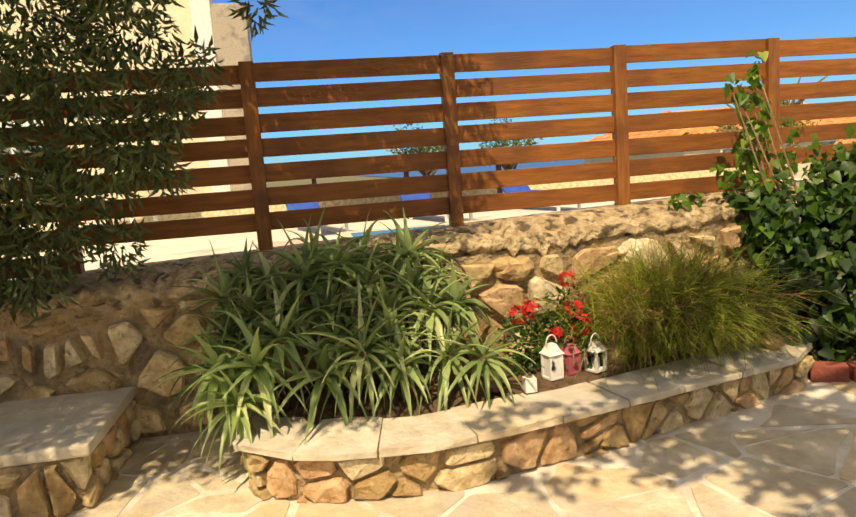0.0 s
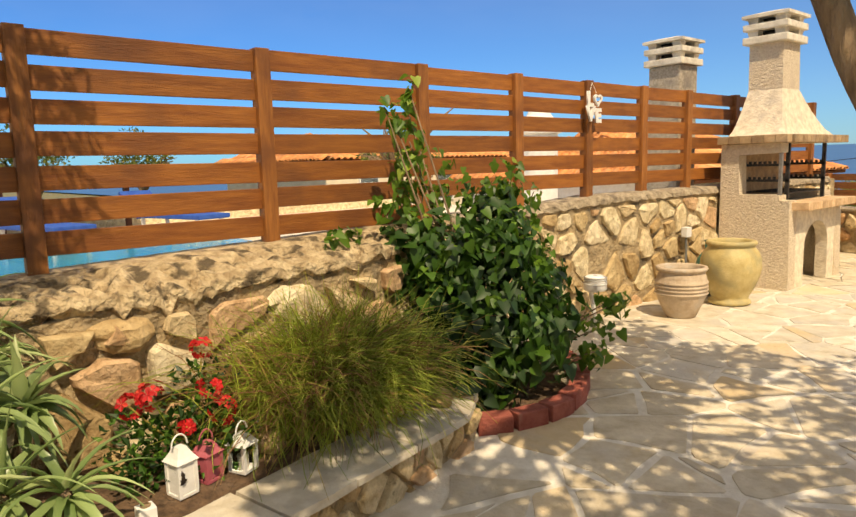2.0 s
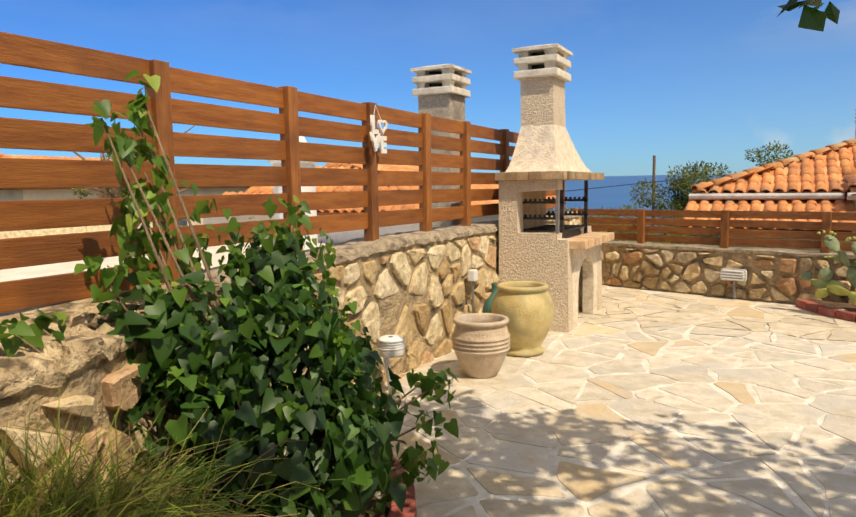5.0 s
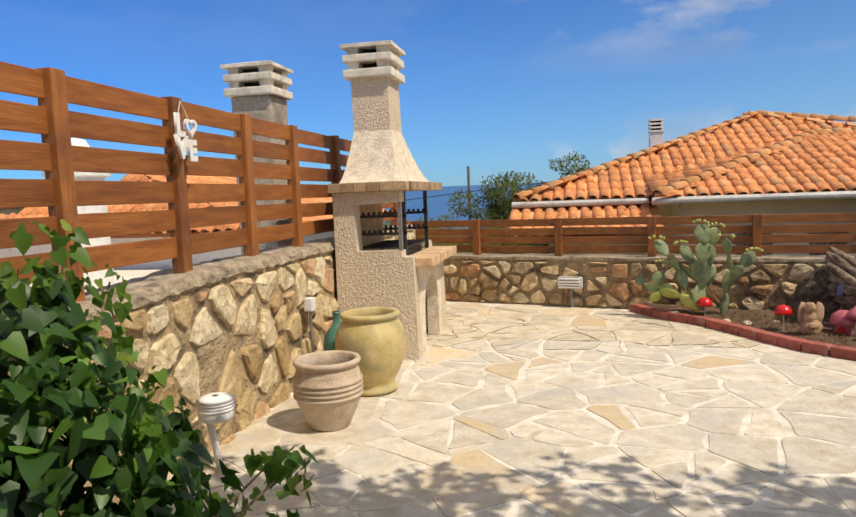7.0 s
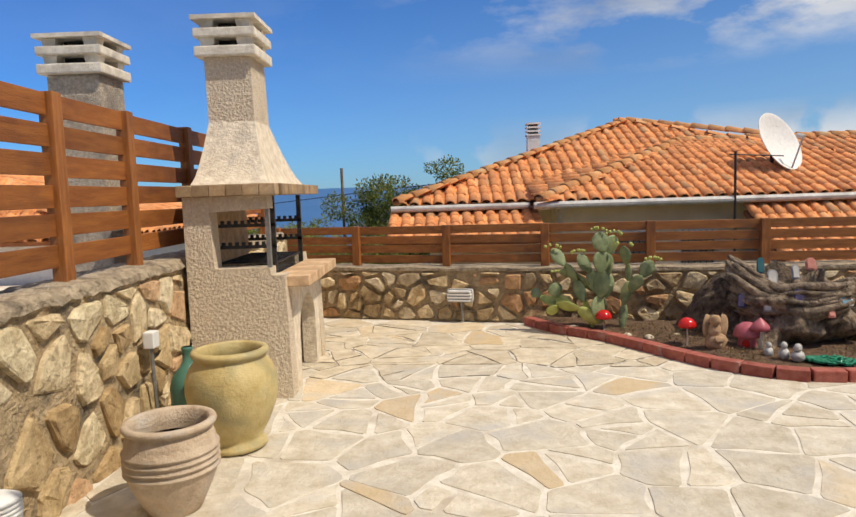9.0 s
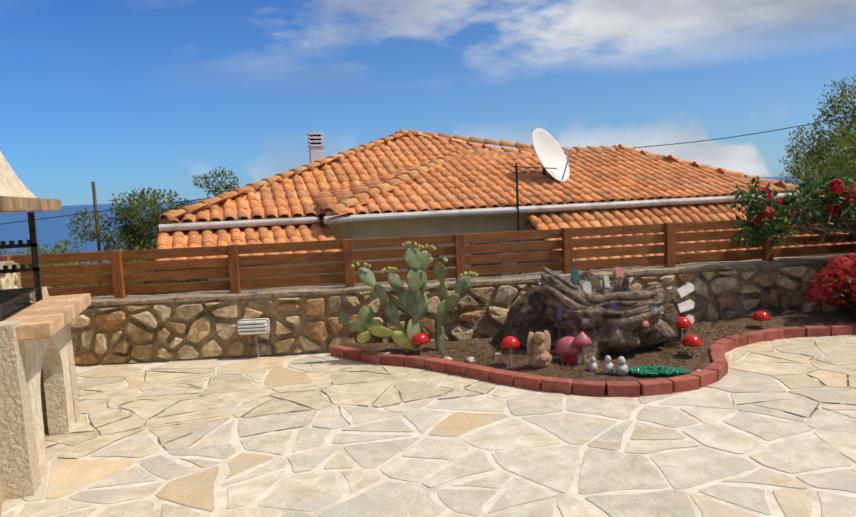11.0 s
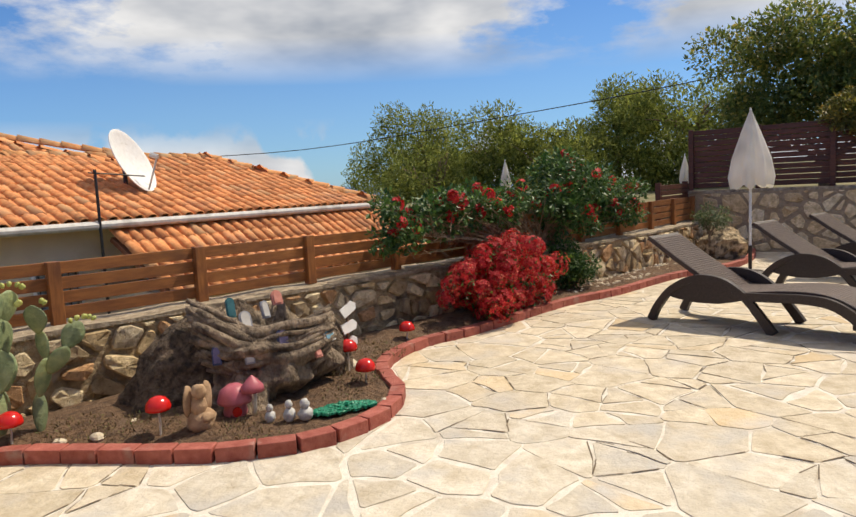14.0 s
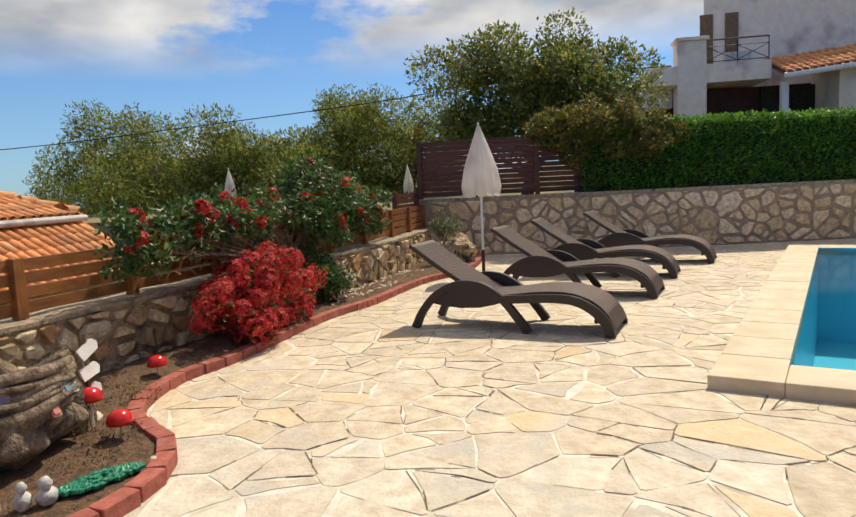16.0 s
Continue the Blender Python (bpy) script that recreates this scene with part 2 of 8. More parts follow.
FLAG = surface("flagstone", (0.49, 0.42, 0.31), (0.70, 0.64, 0.53), 7, 0.75, 0.7, 22, vary=0.10, alt=(0.62, 0.45, 0.24), alt_at=0.84,
               stain=(0.51, 0.48, 0.43), stain_scale=2.6, stain_at=(0.50, 0.70))
FLAG_REST = surface("flagstone_rest", (0.47, 0.385, 0.26), (0.70, 0.615, 0.47), 7, 0.75, 0.7, 22, vary=0.10, alt=(0.62, 0.45, 0.24), alt_at=0.84,
                    stain=(0.53, 0.48, 0.41), stain_scale=2.6, stain_at=(0.52, 0.74), island=1)
GROUT = surface("white_cement_joint", (0.61, 0.555, 0.465), (0.80, 0.75, 0.66), 9, 0.9, 0.4, 70, stain=(0.48, 0.41, 0.32), stain_scale=3)
JOINT_SOIL = surface("dark_open_joint", (0.10, 0.075, 0.05), (0.24, 0.18, 0.12), 20, 1.0, 0.5, 60)
STONE_A = rubble("limestone", ((0.80, 0.68, 0.46), (0.58, 0.43, 0.24), (0.84, 0.74, 0.54), (0.50, 0.36, 0.19), (0.76, 0.62, 0.40), (0.70, 0.48, 0.30), (0.82, 0.72, 0.50), (0.62, 0.48, 0.28)))
STONE_B = rubble("grey_limestone", ((0.74, 0.60, 0.38), (0.50, 0.38, 0.22), (0.80, 0.68, 0.46), (0.42, 0.33, 0.21), (0.70, 0.54, 0.32), (0.56, 0.34, 0.18), (0.64, 0.54, 0.38)), pit=0.65)
STONE_C = rubble("pale_limestone", ((0.86, 0.70, 0.45), (0.76, 0.59, 0.36), (0.88, 0.75, 0.52), (0.70, 0.54, 0.33), (0.84, 0.68, 0.44)), pit=0.35)
LOOSE_STONE = surface("loose_pale_stone", (0.56, 0.46, 0.32), (0.80, 0.70, 0.52), 6, 0.88, 0.5, 30, vary=0.15, stain=(0.36, 0.33, 0.29), stain_scale=3)
MORTAR_A = surface("wall_mortar", (0.36, 0.26, 0.14), (0.60, 0.46, 0.28), 12, 0.95, 1.0, 24, stain=(0.17, 0.135, 0.09), stain_scale=4, stain_at=(0.5, 0.68), bump_distance=0.06)
MORTAR_B = surface("dark_mortar", (0.33, 0.24, 0.14), (0.56, 0.43, 0.26), 12, 0.95, 1.0, 26, stain=(0.12, 0.095, 0.065), stain_scale=3.5, stain_at=(0.54, 0.70), bump_distance=0.05)
MORTAR_C = surface("brown_mortar", (0.30, 0.22, 0.14), (0.48, 0.36, 0.24), 10, 0.95, 0.8, 30, bump_distance=0.04)
CEMENT = surface("weathered_cement_top", (0.25, 0.195, 0.13), (0.54, 0.44, 0.31), 16, 0.92, 1.0, 26, stain=(0.15, 0.12, 0.09), stain_scale=6, stain_at=(0.54, 0.7), bump_distance=0.04)
# the dark patches paint shaded crevices into the rock's colour
OLD_ROCK = surface("rugged_brown_rock", (0.32, 0.22, 0.115), (0.72, 0.57, 0.36), 12, 0.95, 1.0, 16, stain=(0.13, 0.095, 0.055), stain_scale=9, stain_at=(0.52, 0.62), bump_distance=0.08)
WOOD = surface("stained_pine", (0.19, 0.056, 0.010), (0.34, 0.122, 0.024), 3.0, 0.6, 0.25, 14, vary=0.16, stretch=(6, 1.0, 9), stain=(0.12, 0.04, 0.014), stain_scale=2.2, stain_at=(0.55, 0.8))
WOOD_B = surface("stained_pine_cross", (0.19, 0.062, 0.014), (0.34, 0.13, 0.030), 3.0, 0.62, 0.25, 14, vary=0.14, stretch=(1.0, 6, 9), stain=(0.10, 0.04, 0.014), stain_scale=2.2, stain_at=(0.55, 0.8))
WOOD_POST = surface("stained_pine_post", (0.20, 0.066, 0.014), (0.38, 0.145, 0.034), 5.0, 0.6, 0.25, 18, vary=0.12, stretch=(7, 7, 0.8), stain=(0.15, 0.05, 0.016), stain_scale=3)
WOOD_DARK = surface("dark_stained_boards", (0.06, 0.018, 0.009), (0.12, 0.035, 0.016), 4.0, 0.6, 0.2, 14, vary=0.15, stretch=(6, 1, 9))
BRICK = surface("red_painted_brick", (0.27, 0.060, 0.040), (0.42, 0.13, 0.095), 14, 0.75, 0.35, 60, vary=0.14, stain=(0.42, 0.27, 0.22), stain_scale=6, stain_at=(0.6, 0.8))
STUCCO = surface("rough_cream_stucco", (0.66, 0.53, 0.38), (0.86, 0.74, 0.57), 50, 0.95, 1.0, 46, bump_distance=0.035, stain=(0.64, 0.52, 0.39), stain_scale=3, stain_at=(0.58, 0.8))
STUCCO_PALE = surface("pale_hood_plaster", (0.62, 0.52, 0.39), (0.86, 0.76, 0.60), 16, 0.95, 0.6, 44, bump_distance=0.02, stain=(0.52, 0.45, 0.37), stain_scale=6, stain_at=(0.56, 0.74))
STUCCO_GREY = surface("weathered_grey_stucco", (0.36, 0.30, 0.23), (0.60, 0.53, 0.43), 40, 0.95, 0.9, 60, bump_distance=0.022, stain=(0.25, 0.22, 0.19), stain_scale=4)
CONCRETE_CAP = surface("cast_concrete", (0.60, 0.54, 0.44), (0.84, 0.78, 0.67), 12, 0.9, 0.4, 40, stain=(0.42, 0.38, 0.33), stain_scale=5)
FIREBRICK = surface("tan_fire_brick", (0.30, 0.19, 0.10), (0.52, 0.37, 0.21), 12, 0.9, 0.5, 50, vary=0.25, stain=(0.16, 0.12, 0.09), stain_scale=6)
COUNTER = surface("brick_counter", (0.46, 0.28, 0.15), (0.68, 0.48, 0.29), 12, 0.85, 0.4, 50, vary=0.18)
# black for sooty parts and the cable, also for the annex porch's painted shade
SOOT_SHADE_BLACK = surface("soot_and_shade_black", (0.012, 0.011, 0.010), (0.05, 0.04, 0.035), 9, 0.95, 0.5, 40)
IRON = surface("dark_iron", (0.03, 0.03, 0.032), (0.09, 0.085, 0.08), 20, 0.55, 0.2, 80, metal=0.7)
STEEL = surface("dull_steel", (0.22, 0.22, 0.21), (0.36, 0.36, 0.35), 20, 0.5, 0.1, 80, metal=0.6)
CLAY = surface("pale_terracotta", (0.42, 0.31, 0.21), (0.62, 0.50, 0.37), 9, 0.85, 0.5, 60, stain=(0.50, 0.45, 0.39), stain_scale=6, stain_at=(0.56, 0.72))
GLAZE = surface("mottled_yellow_clay", (0.42, 0.31, 0.11), (0.62, 0.51, 0.25), 7, 0.6, 0.25, 50, stain=(0.36, 0.31, 0.16), stain_scale=6, stain_at=(0.5, 0.7))
RATTAN = surface("brown_wicker", (0.030, 0.019, 0.014), (0.075, 0.052, 0.040), 120, 0.5, 0.7, 160, bump_distance=0.006)
WEAVE = surface("ribbed_brown_weave", (0.055, 0.038, 0.030), (0.36, 0.285, 0.24), 110, 0.45, 0.7, 160, bump_distance=0.006)
RATTAN_FRAME = surface("brown_resin_frame", (0.020, 0.013, 0.010), (0.045, 0.030, 0.024), 60, 0.45, 0.4, 150, bump_distance=0.004)
CANVAS = foliage("cream_canvas", (0.78, 0.74, 0.66), (0.84, 0.80, 0.72), None, 0.4, 0.9)
WHITE = surface("white_paint", (0.70, 0.69, 0.66), (0.82, 0.81, 0.78), 14, 0.55, 0.15, 60, stain=(0.55, 0.52, 0.46), stain_scale=8, stain_at=(0.62, 0.8))
GREY_PAINT = surface("grey_gutter_paint", (0.48, 0.46, 0.43), (0.62, 0.60, 0.56), 10, 0.5, 0.1, 60, stain=(0.36, 0.33, 0.30), stain_scale=3)
CREAM_WALL = surface("cream_render", (0.72, 0.61, 0.43), (0.84, 0.73, 0.55), 6, 0.9, 0.3, 50, stain=(0.66, 0.55, 0.40), stain_scale=1.5)
TILE = surface("orange_roof_tile", (0.54, 0.18, 0.055), (0.78, 0.34, 0.12), 9, 0.8, 0.3, 50, vary=0.22, alt=(0.62, 0.36, 0.17), alt_at=0.8, stain=(0.40, 0.19, 0.10), stain_scale=1.2, stain_at=(0.55, 0.8))
TILE_REST = surface("orange_roof_tile_rest", (0.54, 0.18, 0.055), (0.78, 0.34, 0.12), 9, 0.8, 0.3, 50, vary=0.22, alt=(0.62, 0.36, 0.17), alt_at=0.8, stain=(0.40, 0.19, 0.10), stain_scale=1.2, stain_at=(0.55, 0.8), island=1)
UNDER_TILE = surface("roof_underlay", (0.22, 0.08, 0.03), (0.32, 0.12, 0.05), 8, 0.9, 0.2)
SOIL = surface("dry_soil", (0.070, 0.040, 0.022), (0.22, 0.13, 0.072), 18, 1.0, 1.0, 40, bump_distance=0.04, stain=(0.17, 0.11, 0.07), stain_scale=6)
GROUND = surface("dry_grass_ground", (0.10, 0.10, 0.04), (0.24, 0.20, 0.10), 0.6, 1.0, 0.6, 6, stain=(0.08, 0.10, 0.03), stain_scale=0.15)
TERRACE = surface("pale_terrace", (0.62, 0.54, 0.43), (0.76, 0.69, 0.58), 2, 0.9, 0.2, 30, stain=(0.62, 0.42, 0.33), stain_scale=0.4, stain_at=(0.6, 0.64))
SEA = surface("blue_sea", (0.030, 0.11, 0.26), (0.040, 0.13, 0.30), 0.01, 0.5, 0.0)
BARK = surface("grey_bark", (0.14, 0.09, 0.05), (0.34, 0.24, 0.15), 12, 0.95, 0.9, 24, stretch=(2, 2, 0.5), bump_distance=0.04)
STUMP = surface("weathered_olive_wood", (0.085, 0.060, 0.040), (0.42, 0.32, 0.22), 9, 0.9, 1.0, 22, stretch=(1.5, 1.5, 1.0), bump_distance=0.05, stain=(0.045, 0.033, 0.025), stain_scale=6, stain_at=(0.55, 0.75))
POOL_TILE = surface("blue_pool_mosaic", (0.05, 0.50, 0.68), (0.07, 0.58, 0.76), 30, 0.3, 0.05)
COPING = surface("cream_coping_stone", (0.58, 0.48, 0.33), (0.72, 0.62, 0.46), 5, 0.8, 0.3, 40, stain=(0.50, 0.42, 0.30), stain_scale=2.5)
RED_GLOSS = surface("red_gloss_paint", (0.50, 0.010, 0.008), (0.62, 0.018, 0.014), 10, 0.2, 0.0)
PINK = surface("pink_paint", (0.38, 0.08, 0.11), (0.50, 0.14, 0.17), 12, 0.45, 0.1)
FIGURE = surface("tan_cast_stone", (0.32, 0.20, 0.11), (0.50, 0.34, 0.21), 14, 0.9, 0.4, 50)
GREEN_GLASS = surface("green_glass_chips", (0.010, 0.13, 0.07), (0.03, 0.30, 0.17), 25, 0.12, 0.5, 60)
LEAF_VINE = foliage("vine_leaf", (0.011, 0.040, 0.006), (0.042, 0.110, 0.013), (0.10, 0.21, 0.028), 0.34)
LEAF_VINE_TOP = foliage("young_vine_leaf", (0.055, 0.14, 0.014), (0.16, 0.30, 0.035), (0.30, 0.40, 0.06), 0.45)
LEAF_TREE = foliage("broad_tree_leaf", (0.065, 0.105, 0.021), (0.24, 0.28, 0.066), (0.46, 0.38, 0.09), 0.5)
LEAF_OLIVE = foliage("olive_leaf", (0.065, 0.105, 0.030), (0.17, 0.215, 0.075), (0.25, 0.29, 0.12), 0.25, 0.6)
LEAF_PINE = foliage("soft_green_crown", (0.085, 0.115, 0.022), (0.33, 0.36, 0.068), (0.44, 0.46, 0.11), 0.5, 0.8)
LEAF_HEDGE = foliage("hedge_leaf", (0.040, 0.14, 0.014), (0.13, 0.31, 0.034), (0.22, 0.40, 0.06), 0.4)
LEAF_ALOE = foliage("aloe_leaf", (0.13, 0.21, 0.065), (0.40, 0.52, 0.21), (0.58, 0.65, 0.32), 0.3, 0.36)
LEAF_ALOE_DRY = foliage("dry_aloe_leaf", (0.14, 0.075, 0.035), (0.30, 0.19, 0.10), None, 0.15, 0.8)
LEAF_GRASS = foliage("thin_green_stem", (0.17, 0.23, 0.026), (0.46, 0.53, 0.09), (0.50, 0.38, 0.11), 0.45, 0.7)
LEAF_GRASS_DRY = foliage("thin_brown_stem", (0.24, 0.12, 0.05), (0.44, 0.26, 0.12), None, 0.3, 0.8)
LEAF_ROSE = foliage("rose_leaf", (0.022, 0.070, 0.015), (0.085, 0.175, 0.036), (0.18, 0.29, 0.06), 0.3, 0.5)
PETAL = foliage("red_petal", (0.42, 0.008, 0.012), (0.66, 0.022, 0.026), (0.72, 0.10, 0.06), 0.3, 0.6)
PETAL_BUSH = foliage("crimson_petal", (0.38, 0.010, 0.014), (0.70, 0.045, 0.050), (0.74, 0.17, 0.09), 0.32, 0.7)
CACTUS = surface("cactus_skin", (0.12, 0.165, 0.075), (0.26, 0.31, 0.15), 14, 0.55, 0.5, 50, vary=0.25, stain=(0.30, 0.32, 0.10), stain_scale=4, stain_at=(0.58, 0.75))


def glassy(name, colour, ior, rough=0.02):
    m = bpy.data.materials.new(name)
    m.use_nodes = True
    p = m.node_tree.nodes["Principled BSDF"]
    p.inputs["Base Color"].default_value = (*colour, 1)
    p.inputs["Transmission Weight"].default_value, p.inputs["IOR"].default_value, p.inputs["Roughness"].default_value = 1.0, ior, rough
    n, l = m.node_tree.nodes, m.node_tree.links
    w, b = n.new("ShaderNodeTexNoise"), n.new("ShaderNodeBump")
    w.inputs["Scale"].default_value = 3.0
    b.inputs["Strength"].default_value, b.inputs["Distance"].default_value = 0.08, 0.05
    l.new(w.outputs["Fac"], b.inputs["Height"])
    l.new(b.outputs[0], p.inputs["Normal"])
    return m


def still_water(name):
    """Clear water: see-through straight down, glossy at a slant."""
    m = bpy.data.materials.new(name)
    m.use_nodes = True
    n, l = m.node_tree.nodes, m.node_tree.links
    n.remove(n["Principled BSDF"])
    fr, tr, gl, mx = n.new("ShaderNodeFresnel"), n.new("ShaderNodeBsdfTransparent"), n.new("ShaderNodeBsdfGlossy"), n.new("ShaderNodeMixShader")
    fr.inputs["IOR"].default_value = 1.2
    tr.inputs["Color"].default_value, gl.inputs["Roughness"].default_value = (0.80, 0.97, 1.0, 1), 0.06
    w, b = n.new("ShaderNodeTexNoise"), n.new("ShaderNodeBump")
    w.inputs["Scale"].default_value = 3.0
    b.inputs["Strength"].default_value, b.inputs["Distance"].default_value = 0.15, 0.05
    l.new(w.outputs["Fac"], b.inputs["Height"])
    l.new(b.outputs[0], gl.inputs["Normal"])
    l.new(fr.outputs[0], mx.inputs[0])
    l.new(tr.outputs[0], mx.inputs[1])
    l.new(gl.outputs[0], mx.inputs[2])
    l.new(mx.outputs[0], n["Material Output"].inputs["Surface"])
    return m


WATER = still_water("pool_water")
PANE = glassy("window_glass", (0.6, 0.65, 0.66), 1.45)

# ---- builders ----
def part(name, data, material, parent=None, label="", smooth=False):
    """Links a bmesh or a (verts, faces) pair as one mesh object under a thing."""
    me = bpy.data.meshes.new(name)
    if isinstance(data, tuple):
        me.from_pydata([tuple(v) for v in data[0]], [], data[1])
    else:
        data.to_mesh(me)
        data.free()
    if smooth:
        me.polygons.foreach_set("use_smooth", [True] * len(me.polygons))
    me.materials.append(material)
    ob = new(name, me)
    if parent:
        ob.parent = parent
    return tagged(ob, label)


def thing(name, label="", category="", group="", kind="", at=(0, 0, 0), rz=0):
    ob = new(name)
    ob.matrix_world = pose(*at, 0, 0, rz)
    ob.empty_display_size = 0.1
    return tagged(ob, label, category, group, kind)


def add_box(bm, lo, hi, m=None, bevel=0.0):
    """A box between two corners, moved by m."""
    (x0, y0, z0), (x1, y1, z1) = lo, hi
    geom = bmesh.ops.create_cube(bm, size=1)["verts"]
    bmesh.ops.transform(bm, verts=geom, matrix=Matrix.Translation(((x0 + x1) / 2, (y0 + y1) / 2, (z0 + z1) / 2)) @ Matrix.Diagonal((x1 - x0, y1 - y0, z1 - z0, 1)))
    if bevel:
        edges = list({e for v in geom for e in v.link_edges})
        geom = [v for v in bmesh.ops.bevel(bm, geom=edges, offset=bevel, segments=2, affect="EDGES", profile=0.6)["verts"]]
    if m:
        bmesh.ops.transform(bm, verts=list({v for v in geom}), matrix=m)
    return bm


def box(lo, hi, m=None, bevel=0.0):
    return add_box(bmesh.new(), lo, hi, m, bevel)


def tube(points, radii, sides=8, caps=True):
    """A tapered tube along points: verts and faces."""
    verts, faces = [], []
    pts = [Vector(p) for p in points]
    up = Vector((0.13, 0.21, 0.97))
    for i, p in enumerate(pts):
        d = (pts[min(i + 1, len(pts) - 1)] - pts[max(i - 1, 0)]).normalized()
        a = d.cross(up if abs(d.dot(up)) < 0.95 else Vector((1, 0, 0))).normalized()
        b = d.cross(a)
        r = radii[i] if hasattr(radii, "__len__") else radii
        for k in range(sides):
            t = 2 * math.pi * k / sides
            verts.append(p + r * (math.cos(t) * a + math.sin(t) * b))
    for i in range(len(pts) - 1):
        for k in range(sides):
            q = (k + 1) % sides
            faces.append((i * sides + k, i * sides + q, (i + 1) * sides + q, (i + 1) * sides + k))
    if caps:
        faces.append(tuple(range(sides - 1, -1, -1)))
        faces.append(tuple(range((len(pts) - 1) * sides, len(pts) * sides)))
    return verts, faces


def joined(*pieces):
    verts, faces = [], []
    for v, f in pieces:
        k = len(verts)
        verts += list(v)
        faces += [tuple(i + k for i in g) for g in f]
    return verts, faces


def lathe(profile, sides=32, at=(0, 0, 0)):
    """A body turned from (radius, height) pairs."""
    verts, faces = [], []
    for r, z in profile:
        for k in range(sides):
            t = 2 * math.pi * k / sides
            verts.append((at[0] + r * math.cos(t), at[1] + r * math.sin(t), at[2] + z))
    for i in range(len(profile) - 1):
        for k in range(sides):
            q = (k + 1) % sides
            faces.append((i * sides + k, i * sides + q, (i + 1) * sides + q, (i + 1) * sides + k))
    faces.append(tuple(range(sides - 1, -1, -1)))
    return verts, faces


def clip(poly, px, py, nx, ny):
    """The part of a convex polygon on the side of a line away from its normal."""
    out = []
    for i, (x, y) in enumerate(poly):
        u, v = poly[i - 1]
        a, b = (u - px) * nx + (v - py) * ny, (x - px) * nx + (y - py) * ny
        if (a < 0) != (b < 0):
            t = a / (a - b)
            out.append((u + t * (x - u), v + t * (y - v)))
        if b < 0:
            out.append((x, y))
    return out


def cells(points, lo, hi, near=26):
    """Voronoi cells of the points inside a rectangle."""
    pts = np.array(points)
    out = []
    for i, p in enumerate(pts):
        poly = [(lo[0], lo[1]), (hi[0], lo[1]), (hi[0], hi[1]), (lo[0], hi[1])]
        d = ((pts - p) ** 2).sum(1)
        for j in np.argsort(d)[1:near]:
            if not poly:
                break
            q = pts[j]
            poly = clip(poly, (p[0] + q[0]) / 2, (p[1] + q[1]) / 2, q[0] - p[0], q[1] - p[1])
        out.append(poly)
    return out


def inset(poly, d):
    out = list(poly)
    for i, (x, y) in enumerate(poly):
        u, v = poly[i - 1]
        ex, ey = x - u, y - v
        k = math.hypot(ex, ey)
        if k < 1e-6:
            continue
        nx, ny = ey / k, -ex / k
        out = clip(out, u - nx * d, v - ny * d, nx, ny)
        if len(out) < 3:
            return []
    return out


def rounded(poly, times=1, keep=0.25):
    for _ in range(times):
        out = []
        for i, (x, y) in enumerate(poly):
            u, v = poly[i - 1]
            out += [(u + (x - u) * keep, v + (y - v) * keep), (x - (x - u) * keep, y - (y - v) * keep)]
        poly = out
    return poly


def merged(poly, least):
    out = []
    for p in poly:
        if not out or math.hypot(p[0] - out[-1][0], p[1] - out[-1][1]) > least:
            out.append(p)
    return out


def scatter(rng, lo, hi, step, squash=1.0, jitter=0.42):
    """Uneven points in staggered rows."""
    out, row, y = [], 0, lo[1] - step * squash / 2
    while y < hi[1] + step * squash:
        x = lo[0] - step + (row % 2) * step / 2
        while x < hi[0] + step:
            out.append((x + rng.uniform(-jitter, jitter) * step, y + rng.uniform(-jitter, jitter) * step * squash))
            x += step * rng.uniform(0.75, 1.3)
        y += step * squash
        row += 1
    return out


def stone_mesh(poly, place, proud, rng):
    """A broken-faced stone over an outline; place(u, v, d) gives the point d metres out of the wall."""
    cx, cy = sum(p[0] for p in poly) / len(poly), sum(p[1] for p in poly) / len(poly)
    poly = [(cx + (x - cx) * k, cy + (y - cy) * k) for (x, y), k in zip(poly, [rng.uniform(0.88, 1.03) for _ in poly])]
    verts, faces, n = [], [], len(poly)
    tilt, tip = rng.uniform(-0.08, 0.08), rng.uniform(-0.08, 0.08)
    hx, hy = cx + rng.uniform(-0.03, 0.03), cy + rng.uniform(-0.03, 0.03)
    for s, d in ((1.0, -0.03), (0.97, proud * 0.62), (0.87, proud)):
        for x, y in poly:
            k = s * rng.uniform(0.96, 1.02)
            u, v = cx + (x - cx) * k, cy + (y - cy) * k
            dd = d if d < 0 else max(0.003, d + (u - cx) * tilt + (v - cy) * tip + rng.uniform(-0.008, 0.008))
            verts.append(place(u, v, dd))
    verts.append(place(hx, hy, proud * rng.uniform(0.85, 1.25) + 0.004))
    for r in range(2):
        for k in range(n):
            q = (k + 1) % n
            faces.append((r * n + k, r * n + q, (r + 1) * n + q, (r + 1) * n + k))
    for k in range(n):
        faces.append((2 * n + k, 2 * n + (k + 1) % n, 3 * n))
    return verts, faces


